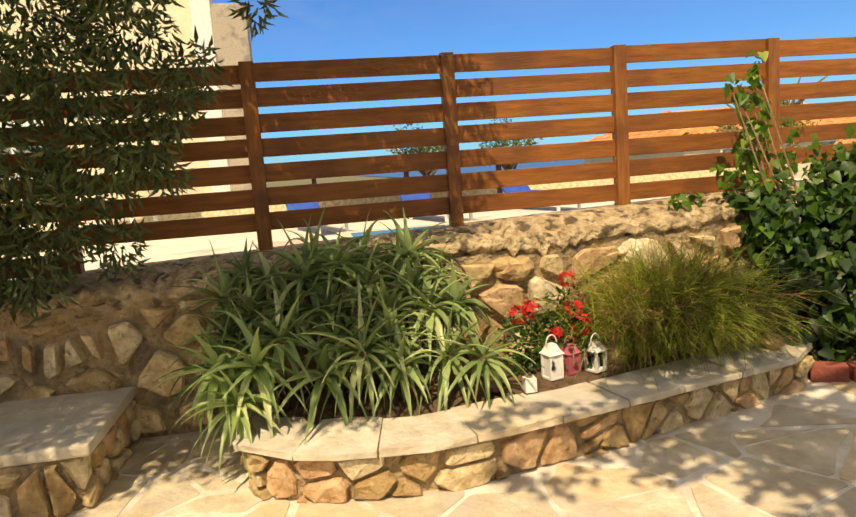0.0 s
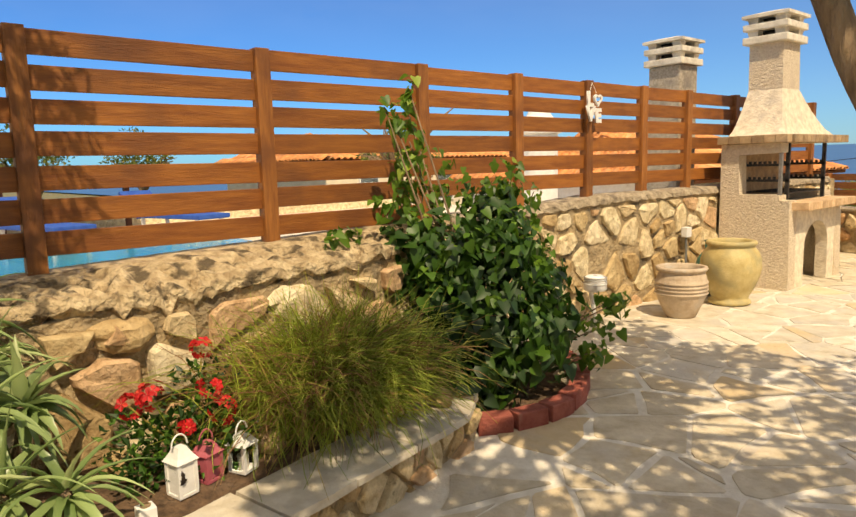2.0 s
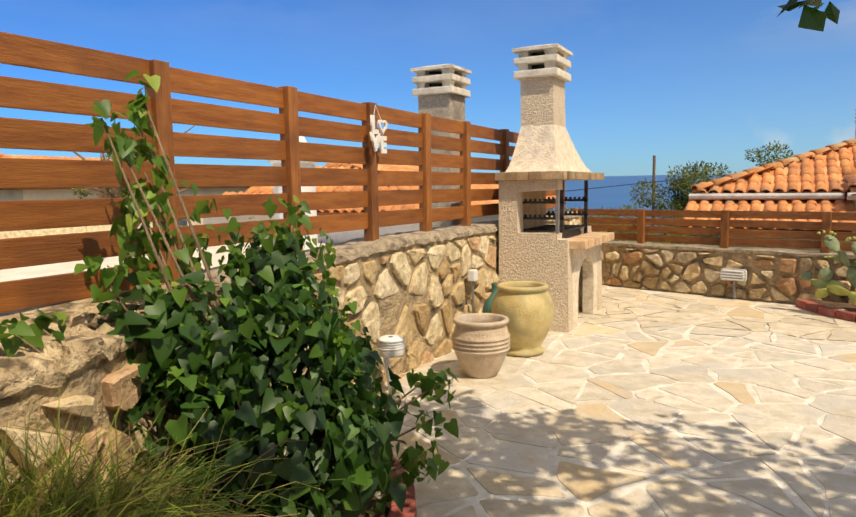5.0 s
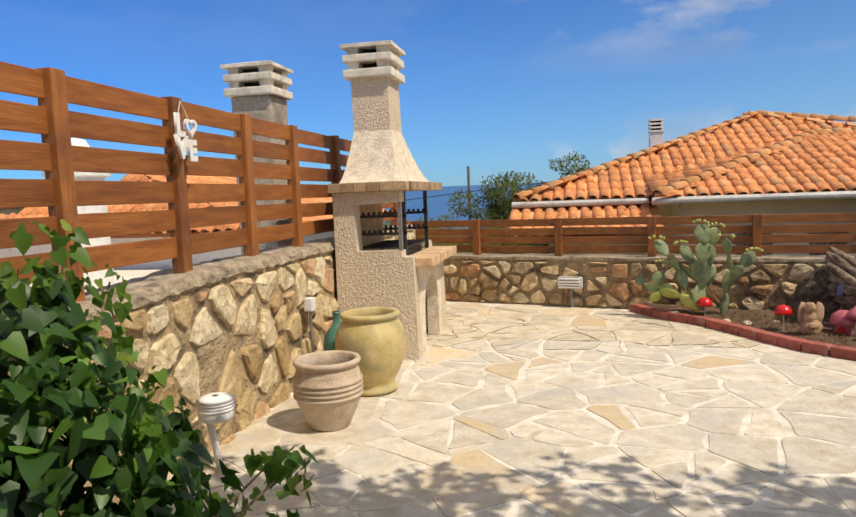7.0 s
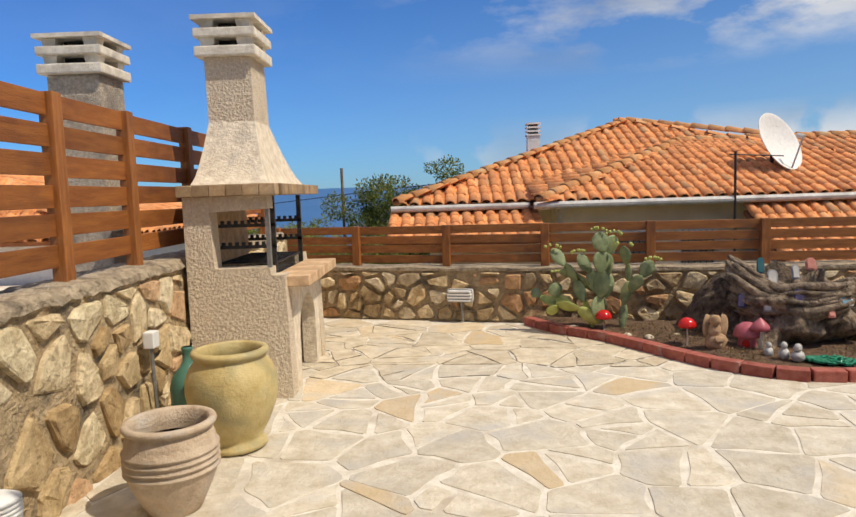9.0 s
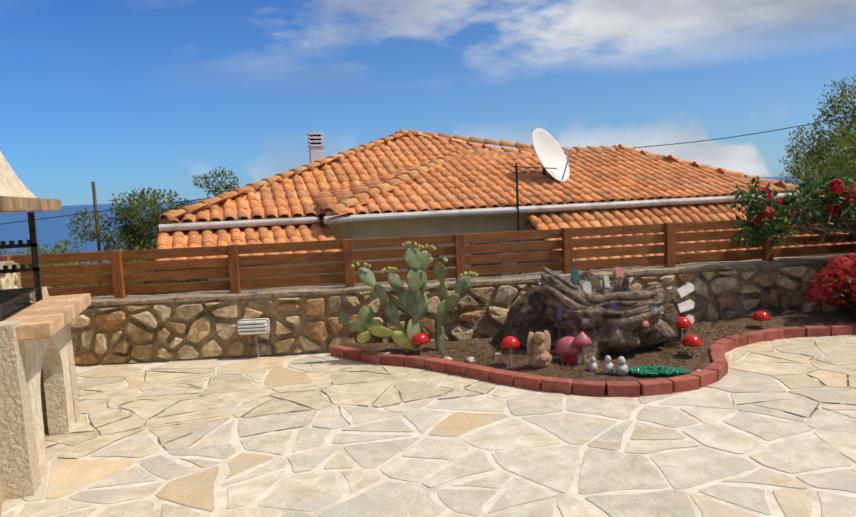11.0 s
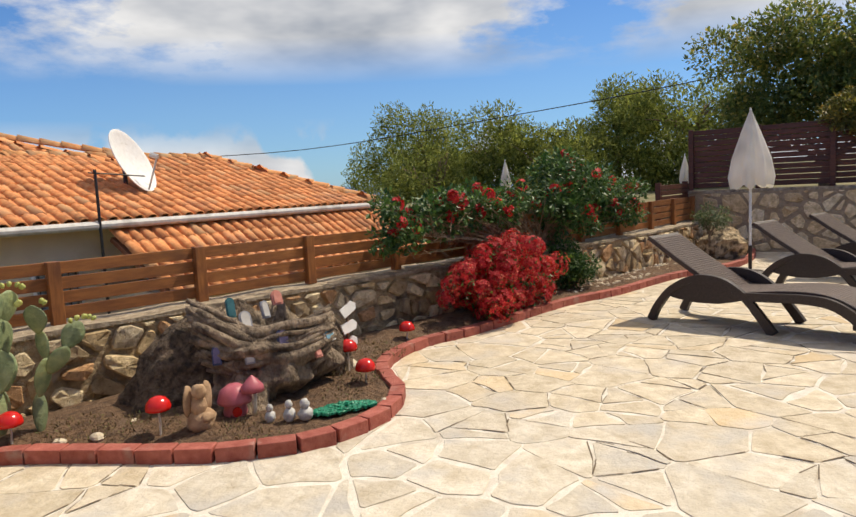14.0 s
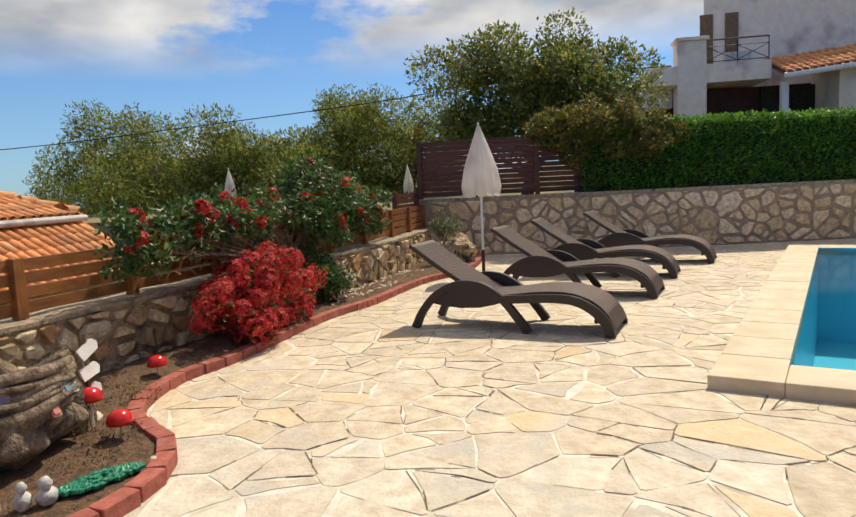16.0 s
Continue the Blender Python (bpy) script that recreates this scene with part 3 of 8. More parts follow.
def face_wall(parent, place, lo, hi, step, squash, gap, proud, material, seed, skip=None, top=None, bare=0.0):
    """Covers a stretch of wall with single stones, large and small, in uneven mortar."""
    rng = random.Random(seed)
    pts = [p for p in scatter(rng, lo, hi, step, squash) if rng.random() > 0.16]
    pts += [(rng.uniform(lo[0], hi[0]), rng.uniform(lo[1], hi[1])) for _ in range(len(pts) // 6)]
    for poly in cells(pts, (lo[0] - 0.02, lo[1]), hi):
        if len(poly) < 3:
            continue
        c = (sum(p[0] for p in poly) / len(poly), sum(p[1] for p in poly) / len(poly))
        if skip and skip(*c):
            continue
        if top:
            h = top(c[0])
            poly = clip(poly, 0, h, 0, 1)
            if len(poly) < 3:
                continue
        poly = inset(poly, gap * rng.uniform(0.35, 2.0))
        if len(poly) < 3:
            continue
        poly = merged(rounded(poly, 1, rng.uniform(0.08, 0.2)), 0.022)
        if rng.random() < bare:
            continue
        if len(poly) < 4:
            continue
        part("stone", stone_mesh(poly, place, proud * rng.uniform(0.5, 1.5), rng), material, parent, smooth=False)


def along(points):
    """A polyline as a function of the distance along it: point and direction."""
    pts = [Vector((*p, 0)) for p in points]
    ends = [0.0]
    for a, b in zip(pts, pts[1:]):
        ends.append(ends[-1] + (b - a).length)

    def at(s):
        i = max(k for k in range(len(pts) - 1) if ends[k] <= max(s, 0) or k == 0)
        d = (pts[i + 1] - pts[i]).normalized()
        return pts[i] + d * (s - ends[i]), d
    return at, ends[-1]


def smooth_line(points, steps=6):
    """Catmull-Rom through points."""
    out, p = [], [points[0], *points, points[-1]]
    for a, b, c, d in zip(p, p[1:], p[2:], p[3:]):
        for k in range(steps):
            t = k / steps
            out.append(tuple(0.5 * (2 * b[i] + (c[i] - a[i]) * t + (2 * a[i] - 5 * b[i] + 4 * c[i] - d[i]) * t * t + (3 * b[i] - a[i] - 3 * c[i] + d[i]) * t ** 3) for i in range(len(b))))
    return out + [tuple(points[-1])]


def strip_wall(points, z0, z1, back, front=0.0):
    """A solid wall along a line: z1 is a height or a function of the distance; back: thickness to the left of the line."""
    at, total = along(points)
    n = max(2, int(total / 0.25))
    verts, faces = [], []
    for k in range(n + 1):
        s = total * k / n
        p, d = at(min(s, total - 1e-4))
        side = Vector((-d.y, d.x, 0))
        h = z1(s) if callable(z1) else z1
        low = z0(s) if callable(z0) else z0
        for off, z in ((front, low), (back, low), (back, h), (front, h)):
            q = p + side * off
            verts.append((q.x, q.y, z))
    for k in range(n):
        a, b = 4 * k, 4 * k + 4
        for i in range(4):
            j = (i + 1) % 4
            faces.append((a + j, a + i, b + i, b + j))
    faces += [(0, 1, 2, 3), (4 * n + 3, 4 * n + 2, 4 * n + 1, 4 * n)]
    return verts, faces


# leaves
def leaf_cloud(rng, centres, count, size, long=1.8, droop=0.2, spread=0.55, bend=True, shell=0.35):
    """Many small folded leaves about clump centres (x, y, z, radius)."""
    verts, faces = [], []
    weights = [c[3] ** 2 for c in centres]
    for c in rng.choices(centres, weights, k=count):
        d = Vector((rng.gauss(0, 1), rng.gauss(0, 1), rng.gauss(0, 1))).normalized()
        r = c[3] * (shell + (1 - shell) * rng.random() ** 0.6) * rng.uniform(0.9, 1.12)
        sq = c[4] if len(c) > 4 else 1.0
        p = Vector((c[0] + d.x * r, c[1] + d.y * r, c[2] + d.z * r * sq))
        out = (d * 0.6 + Vector((rng.gauss(0, spread), rng.gauss(0, spread), rng.gauss(0, spread) - droop))).normalized()
        wide = out.cross(Vector((rng.gauss(0, 0.5), rng.gauss(0, 0.5), 1))).normalized()
        s = size * rng.uniform(0.65, 1.35)
        w = s / long
        k = len(verts)
        nrm = out.cross(wide) * (s * 0.10 if bend else 0)
        verts += [p, p + out * s * 0.45 + wide * w * 0.5 + nrm, p + out * s - nrm * 1.5, p + out * s * 0.45 - wide * w * 0.5 + nrm]
        faces += [(k, k + 1, k + 2), (k, k + 2, k + 3)]
    return verts, faces


def limbs(rng, base, top, r0, spread, n=7, lean=(0, 0)):
    """A trunk that forks into limbs: mesh and the limbs' ends."""
    bx, by, bz = base
    pts = [Vector((bx + lean[0] * t + 0.06 * math.sin(5 * t + bx), by + lean[1] * t + 0.06 * math.cos(4 * t), bz + (top - bz) * t)) for t in (0, 0.2, 0.45, 0.7, 1.0)]
    pieces, ends = [tube(pts, [r0 * 1.25, r0, r0 * 0.9, r0 * 0.8, r0 * 0.6], 9)], []
    for i in range(n):
        a = 2 * math.pi * (i + rng.random() * 0.6) / n
        s = pts[rng.choice((2, 3, 3, 4))]
        k = spread * rng.uniform(0.5, 1.0)
        e = s + Vector((math.cos(a) * k, math.sin(a) * k, spread * rng.uniform(0.35, 0.9)))
        mid = (s + e) / 2 + Vector((rng.uniform(-0.1, 0.1), rng.uniform(-0.1, 0.1), 0.12 * spread))
        pieces.append(tube([s, mid, e], [r0 * 0.5, r0 * 0.32, r0 * 0.12], 6))
        for _ in range(2):
            f = e + Vector((rng.uniform(-0.4, 0.4), rng.uniform(-0.4, 0.4), rng.uniform(0, 0.4))) * spread
            pieces.append(tube([mid, (mid + f) / 2 + Vector((0, 0, 0.06)), f], [r0 * 0.25, r0 * 0.16, r0 * 0.06], 5))
            ends.append(f)
        ends.append(e)
    return joined(*pieces), ends


def tree(name, label, base, top, r0, clumps, count, size, leaf, long=2.0, droop=0.2, seed=1, lean=(0, 0), spread=1.0, category="tree"):
    """A trunk with limbs and a crown of single leaves; clumps: (x, y, z, radius[, squash])."""
    rng = random.Random(seed)
    t = thing(name, label, category, at=base)
    wood, ends = limbs(rng, (0, 0, 0), top - base[2], r0, spread, lean=lean)
    part("trunk", wood, BARK, t, smooth=True)
    local = [(c[0] - base[0], c[1] - base[1], c[2] - base[2], *c[3:]) for c in clumps]
    part("crown", leaf_cloud(rng, local, count, size, long, droop), leaf, t)
    return t


def clumps_in(rng, centre, radii, n, r):
    out = []
    for _ in range(n):
        d = Vector((rng.gauss(0, 1), rng.gauss(0, 1), rng.gauss(0, 1))).normalized() * rng.random() ** 0.4
        out.append((centre[0] + d.x * radii[0], centre[1] + d.y * radii[1], centre[2] + d.z * radii[2], r * rng.uniform(0.6, 1.3), 0.85))
    return out

# ---- ground, sea, terrace slabs ----
def floor_z(x, y):
    """The paving dips gently towards the planted corner by the steps."""
    return -0.12 * min(1, max(0, (5.5 - y) / 3.5)) * min(1, max(0, (6 - x) / 2))


def sheet(xs, ys, height):
    verts = [(x, y, height(x, y)) for y in ys for x in xs]
    n = len(xs)
    faces = [(j * n + i, j * n + i + 1, (j + 1) * n + i + 1, (j + 1) * n + i) for j in range(len(ys) - 1) for i in range(n - 1)]
    return verts, faces


def ground_height(x, y):
    far = max(0.0, math.hypot(x - 5, y - 5) - 24)
    if x > 17.2 and y < 22:
        far = max(0.0, math.hypot(max(0, x - 60), max(0, -y - 40)) - 10)
        return 0.9 + 0.02 * (x - 17)
    return -1.7 - 0.11 * far if far < 160 else -19.3


edges_x = [-4500, -1500, -500, -240, -120, -60, -30, -16, -8, 0, 5, 10, 14, 17.1, 17.3, 22, 30, 45, 60, 90, 150, 260, 500, 1500, 4500]
edges_y = [-4500, -1500, -500, -150, -60, -30, -12, 0, 8, 12, 16, 21.9, 22.1, 26, 32, 40, 60, 90, 130, 190, 300, 600, 1500, 4500]
tagged(part("ground", sheet(edges_x, edges_y, ground_height), GROUND), "dry grassy ground falling towards the sea", "ground", kind="structure")
sea_x = [-4600 + 400 * k for k in range(24)]
tagged(part("water", sheet(sea_x, [170, 800, 2000, 4600], lambda x, y: -18 + (y - 170) * 0.0172), SEA), "blue open sea at the horizon", "sea", kind="structure")

U, V = Vector((0.932, -0.362, 0)), Vector((-0.362, -0.932, 0))     # the pool's long and short sides
POOL_O = Vector((6.92, 4.27, 0))
POOL_L, POOL_W, COPE = 7.7, 4.2, 0.47


def in_pool(x, y, grow):
    d = Vector((x, y, 0)) - POOL_O
    return -grow < d.dot(U) < POOL_L + grow and -grow < d.dot(V) < POOL_W + grow


WALL_B = [(-0.4, 11.40), (1.1, 10.92), (2.1, 10.62), (2.75, 10.44), (3.7, 10.18), (4.8, 9.99), (6.5, 9.70), (7.9, 9.45), (9.5, 9.05), (11.0, 8.66), (13.0, 8.38), (15.6, 8.22)]


def wall_b_y(x):
    return float(np.interp(x, [p[0] for p in WALL_B], [p[1] for p in WALL_B]))


def slab():
    bm = bmesh.new()
    made = {}
    step = 0.25
    def vert(i, j):
        if (i, j) not in made:
            x, y = i * step, j * step
            made[i, j] = bm.verts.new((x, y, floor_z(x, y) - 0.004))
        return made[i, j]
    for i in range(-1, 69):
        for j in range(-24, 46):
            x, y = (i + 0.5) * step, (j + 0.5) * step
            if in_pool(x, y, 0.2) or y > wall_b_y(x) + 0.2:
                continue
            bm.faces.new((vert(i, j), vert(i + 1, j), vert(i + 1, j + 1), vert(i, j + 1)))
    edge = [e for e in bm.edges if e.is_boundary]
    low = bmesh.ops.extrude_edge_only(bm, edges=edge)
    for v in low["geom"]:
        if isinstance(v, bmesh.types.BMVert):
            v.co.z -= 1.75
    return bm


floor = tagged(part("floor", slab(), GROUT), "crazy paving terrace of pale flagstones with white joints", "paving", kind="structure")

# neighbour's terrace beyond the tall fence
tagged(part("pavement", box((-13, -14, -1.7), (-0.36, 13, 0.28)), TERRACE), "pale paved terrace next door", "terrace", kind="structure")

# ---- walls ----
def top_a(y):
    return 0.80 + 0.035 * max(-3, min(6, y))


wall_a = thing("wall_west", "rubble limestone wall with a rough cement top", "wall", kind="structure")
body = strip_wall([(-0.32, -6.0), (-0.32, 11.3)], -1.6, lambda s: top_a(s - 6.0), 0.0, -0.34)
part("core", body, MORTAR_A, wall_a)


def thick_front(y):
    """The old part of the wall, behind the beds, is thicker."""
    return 0.40 * min(1, max(0, (4.1 - y) / 0.9))


verts, faces = [], []
ys = [-6 + 0.15 * k for k in range(69)]
rng = random.Random(5)
for y in ys:
    w = thick_front(y) + 0.02
    for x, z in ((0.0, -0.6), (w, -0.6), (w, top_a(y) - 0.05 - 0.12 * thick_front(y) + rng.uniform(-0.02, 0.02)), (0.0, top_a(y) - 0.004)):
        verts.append((x + 0.0, y, z))
for k in range(len(ys) - 1):
    for i in range(4):
        j = (i + 1) % 4
        faces.append((4 * k + i, 4 * k + j, 4 * k + 4 + j, 4 * k + 4 + i))
part("old_core", (verts, faces), MORTAR_A, wall_a)
ys = [-6 + 0.06 * k for k in range(286)]
verts, faces = [], []
for y in ys:
    w = thick_front(y)
    for x, z in ((-0.36, -0.02), (-0.355, 0.02), (-0.15, 0.035), (w * 0.5 + 0.01, 0.028 - 0.12 * w), (w + 0.035, 0.005 - 0.3 * w), (w + 0.045, -0.035 - 0.32 * w), (w, -0.06 - 0.34 * w)):
        verts.append((x + rng.uniform(-0.012, 0.012) * (1 + 2 * w), y, top_a(y) + z + rng.uniform(-0.010, 0.010) * (1 + 4 * w) + max(0, min(1, (x + 0.02) / 0.2)) * (0.34 * w * noise.noise(Vector((x * 5.0, y * 4.0, 0.3))) + 0.20 * w * noise.noise(Vector((x * 13.0, y * 11.0, 2.3))))))
for k in range(len(ys) - 1):
    for i in range(6):
        faces.append((7 * k + i, 7 * k + i + 1, 7 * k + 8 + i, 7 * k + 7 + i))
cut = 6 * 168
part("cement_top", (verts, faces[cut:]), CEMENT, wall_a, "rough weathered cement capping")
verts, faces, cols = [], [], 26
for j in range(254):
    y = -6 + 0.04 * j
    w = thick_front(y)
    px = (-0.36, -0.355, -0.15, w * 0.5 + 0.01, w + 0.035, w + 0.045, w)
    pz = (-0.02, 0.02, 0.035, 0.028 - 0.05 * w, 0.005 - 0.12 * w, -0.035 - 0.15 * w, -0.06 - 0.17 * w)
    for i in range(cols):
        u = 6 * i / (cols - 1)
        x, z = float(np.interp(u, range(7), px)), float(np.interp(u, range(7), pz))
        q = Vector((x, y, 0.3))
        lift = 0.04 * noise.noise(q * 3.5) + 0.03 * abs(noise.noise(q * 9.0)) + 0.035 * noise.noise(q * 17.0) + 0.03 * noise.noise(q * 31.0) - 0.06 * max(0.0, 1 - 9 * abs(noise.noise(q * 4.2 + Vector((7, 3, 1)))))
        verts.append((x, y, top_a(y) + z + lift * min(1, w / 0.3) * max(0.05, min(1, (x + 0.1) / 0.25))))
for j in range(253):
    for i in range(cols - 1):
        k = j * cols + i
        faces.append((k, k + 1, k + cols + 1, k + cols))
part("rocky_top", (verts, faces), OLD_ROCK, wall_a, "rugged brown rock and earth on the old wall")

wall_b = thing("wall_north", "low rubble stone wall with a cement top", "wall", kind="structure")
part("core", strip_wall(WALL_B, -1.7, 0.57, 0.36), MORTAR_B, wall_b)
part("cement_top", strip_wall(WALL_B, 0.572, lambda s: 0.605 + 0.008 * math.sin(7 * s), 0.38, -0.025), CEMENT, wall_b, "rough cement capping")

WALL_C = [(15.35, 8.6), (15.35, 6.0), (16.2, 1.2), (16.75, -2.0), (17.8, -9.0)]
wall_c = thing("wall_east", "pale random stone retaining wall below the hedge", "wall", kind="structure")
part("core", strip_wall(WALL_C, -1.7, 1.12, 0.45), MORTAR_C, wall_c)
part("cement_top", strip_wall(WALL_C, 1.122, 1.17, 0.5, -0.01), CEMENT, wall_c, "cement capping")

wall_s = tagged(part("wall_south", box((-0.4, -6.3, -1.7), (19, -6.0, 2.6)), CREAM_WALL), "plain cream house wall", "wall", kind="structure")

# ---- fences ----
def board(name, length, height, thick, material, parent, at, rz, rng, label=""):
    bm = box((0, -thick / 2, -height / 2), (length, thick / 2, height / 2), bevel=0.004)
    ob = part(name, bm, material, parent, label)
    ob.matrix_local = pose(*at, rng.uniform(-0.6, 0.6), rng.uniform(-0.25, 0.25), rz)
    return ob


rng = random.Random(11)
POSTS_A = [-5.9, -4.6, -3.3, -2.05, -0.87, 0.30, 1.585, 2.81, 4.0, 4.97, 5.87, 6.735, 7.56, 8.61, 9.7, 10.8]
TOP_A = 2.03
fence_a = thing("tall_fence", "tall orange-brown slatted wooden fence on the stone wall", "fence", at=(0, 0, 0))
for i, y in enumerate(POSTS_A):
    bm = box((-0.05, -0.045, 0), (0.028, 0.045, TOP_A - top_a(y) - 0.005), bevel=0.006)
    ob = part("post", bm, WOOD_POST, fence_a)
    ob.matrix_local = pose(-0.125, y, top_a(y) + 0.03 - 0.02, rng.uniform(-0.4, 0.4), 0, 0)
PITCH = 0.1575
for a, b in zip(POSTS_A, POSTS_A[1:]):
    for k in range(8):
        z = TOP_A - 0.062 - k * PITCH
        if z - 0.058 < top_a((a + b) / 2) + 0.03:
            continue
        board("slat", b - a - 0.006, 0.118, 0.022, WOOD, fence_a, (-0.145 + rng.uniform(-0.003, 0.003), a + 0.003, z + rng.uniform(-0.006, 0.006)), 90, rng)

line_b, len_b = along(WALL_B)
fence_b = thing("low_fence", "low brown slatted wooden fence on the stone wall", "fence", at=(0, 0, 0))
POSTS_B, s = [], 1.28
while s < len_b - 0.3:
    POSTS_B.append(s)
    s += 1.13
POSTS_B.insert(0, 0.2)
for s in POSTS_B:
    p, d = line_b(s)
    q = p + Vector((-d.y, d.x, 0)) * 0.20
    ob = part("post", box((-0.045, -0.04, 0), (0.045, 0.04, 0.47), bevel=0.006), WOOD_POST, fence_b)
    ob.matrix_local = pose(q.x, q.y, 0.606, 0, 0, math.degrees(math.atan2(d.y, d.x)))
for s0, s1 in zip(POSTS_B, POSTS_B[1:]):
    (p, d), (p2, d2) = line_b(s0), line_b(s1)
    a, b = p + Vector((-d.y, d.x, 0)) * 0.225, p2 + Vector((-d2.y, d2.x, 0)) * 0.225
    e = b - a
    for k in range(4):
        board("slat", e.length - 0.006, 0.092, 0.02, WOOD_B, fence_b, (a.x, a.y, 1.022 - k * 0.112 + rng.uniform(-0.004, 0.004)), math.degrees(math.atan2(e.y, e.x)), rng)

line_c, len_c = along(WALL_C)
fence_c = thing("dark_fence", "dark red-brown board fence on the retaining wall", "fence", at=(0, 0, 0))
cuts = [0.05, 1.25, 2.45, 3.6]
for s in cuts:
    p, d = line_c(s)
    q = p + Vector((-d.y, d.x, 0)) * 0.25
    ob = part("post", box((-0.045, -0.045, 0), (0.045, 0.045, 1.18), bevel=0.006), WOOD_DARK, fence_c)
    ob.matrix_local = pose(q.x, q.y, 1.172, 0, 0, math.degrees(math.atan2(d.y, d.x)))
for s0, s1 in zip(cuts, cuts[1:]):
    (p, d), (p2, d2) = line_c(s0), line_c(s1)
    a, b = p + Vector((-d.y, d.x, 0)) * 0.28, p2 + Vector((-d2.y, d2.x, 0)) * 0.28
    e = b - a
    for k in range(11):
        board("slat", e.length - 0.006, 0.092, 0.02, WOOD_DARK, fence_c, (a.x, a.y, 2.29 - k * 0.103), math.degrees(math.atan2(e.y, e.x)), rng)
# the return of the dark fence, lower, along the north wall
low_c = thing("corner_fence", "short dark brown board fence in the corner", "fence", at=(0, 0, 0))
for k in range(7):
    board("slat", 1.5, 0.085, 0.02, WOOD_DARK, low_c, (13.85, 8.66, 1.28 - k * 0.1), -4, rng)
for x in (13.85, 15.3):
    ob = part("post", box((-0.045, -0.045, 0), (0.045, 0.045, 0.76), bevel=0.006), WOOD_DARK, low_c)
    ob.matrix_local = pose(x, 8.70 - (x - 13.85) * 0.07, 0.606)

# ---- barbecue, pots, lamps by the tall wall ----
def plate(outline, thick, axis="x"):
    """A flat outline in (u, v), thick along one axis."""
    n = len(outline)
    def at(u, v, d):
        return {"x": (d, u, v), "y": (u, d, v), "z": (u, v, d)}[axis]
    verts = [at(u, v, 0) for u, v in outline] + [at(u, v, thick) for u, v in outline]
    faces = [tuple(range(n - 1, -1, -1)), tuple(range(n, 2 * n))] + [(k, (k + 1) % n, n + (k + 1) % n, n + k) for k in range(n)]
    bm = bmesh.new()
    vs = [bm.verts.new(v) for v in verts]
    for f in faces:
        bm.faces.new([vs[i] for i in f])
    bmesh.ops.recalc_face_normals(bm, faces=bm.faces)
    bmesh.ops.triangulate(bm, faces=[f for f in bm.faces if len(f.verts) > 4])
    return bm


def frustum(lo, hi, z0, z1, steps=8, curve=1.0):
    """A hood that narrows from one rectangle to another, (x0, y0, x1, y1)."""
    verts, faces = [], []
    for k in range(steps + 1):
        t = (k / steps) ** curve
        r = [a + (b - a) * t for a, b in zip(lo, hi)]
        z = z0 + (z1 - z0) * k / steps
        verts += [(r[0], r[1], z), (r[2], r[1], z), (r[2], r[3], z), (r[0], r[3], z)]
    for k in range(steps):
        for i in range(4):
            j = (i + 1) % 4
            faces.append((4 * k + i, 4 * k + j, 4 * k + 4 + j, 4 * k + 4 + i))
    faces += [(3, 2, 1, 0), tuple(4 * steps + i for i in range(4))]
    return verts, faces


def chimney_cap(parent, x0, y0, x1, y1, z, mat):
    o = 0.045
    part("collar", box((x0 - o, y0 - o, z), (x1 + o, y1 + o, z + 0.075), bevel=0.012), mat, parent)
    for zz in (z + 0.078, z + 0.203):
        for px, py in ((x0, y0), (x1 - 0.09, y0), (x0, y1 - 0.09), (x1 - 0.09, y1 - 0.09)):
            part("cap_pillar", frustum((px - 0.0, py, px + 0.09, py + 0.09), (px - 0.01, py - 0.01, px + 0.10, py + 0.10), zz, zz + 0.058, 2), mat, parent)
    part("middle_slab", box((x0 - o, y0 - o, z + 0.137), (x1 + o, y1 + o, z + 0.202), bevel=0.01), mat, parent)
    part("flue", box((x0 + 0.10, y0 + 0.10, z + 0.07), (x1 - 0.10, y1 - 0.10, z + 0.26)), SOOT_SHADE_BLACK, parent, "soot-black flue")
    v, f = frustum((x0 - o - 0.01, y0 - o - 0.01, x1 + o + 0.01, y1 + o + 0.01), (x0 - o - 0.01, y0 - o - 0.01, x1 + o + 0.01, y1 + o + 0.01), z + 0.262, z + 0.292, 1)
    v2, f2 = frustum((x0 - o - 0.01, y0 - o - 0.01, x1 + o + 0.01, y1 + o + 0.01), (x0 + 0.1, y0 + 0.1, x1 - 0.1, y1 - 0.1), z + 0.292, z + 0.33, 2)
    part("cap_slab", joined((v, f), (v2, f2)), mat, parent)


BX, BY = 0.06, 7.93
bbq = thing("barbecue", "cream stucco built-in barbecue with brick counter and tall chimney", "barbecue", at=(BX, BY, 0))
L = 1.40                                             # along the wall
part("side_wall",
     plate([(0, 0), (0.72, 0), (0.70, 0.90), (0.60, 0.90), (0.60, 0.955), (0.20, 0.955), (0.185, 1.36), (0.60, 1.375), (0.60, 1.47), (0, 1.47)], 0.17, "y"), STUCCO, bbq)
part("far_wall", plate([(0, 0), (0.72, 0), (0.70, 0.80), (0.60, 0.80), (0.58, 0.95), (0.02, 0.95), (0.02, 1.47), (0, 1.47)], 0.17, "y"), STUCCO, bbq).matrix_local = pose(0, L - 0.17, 0)
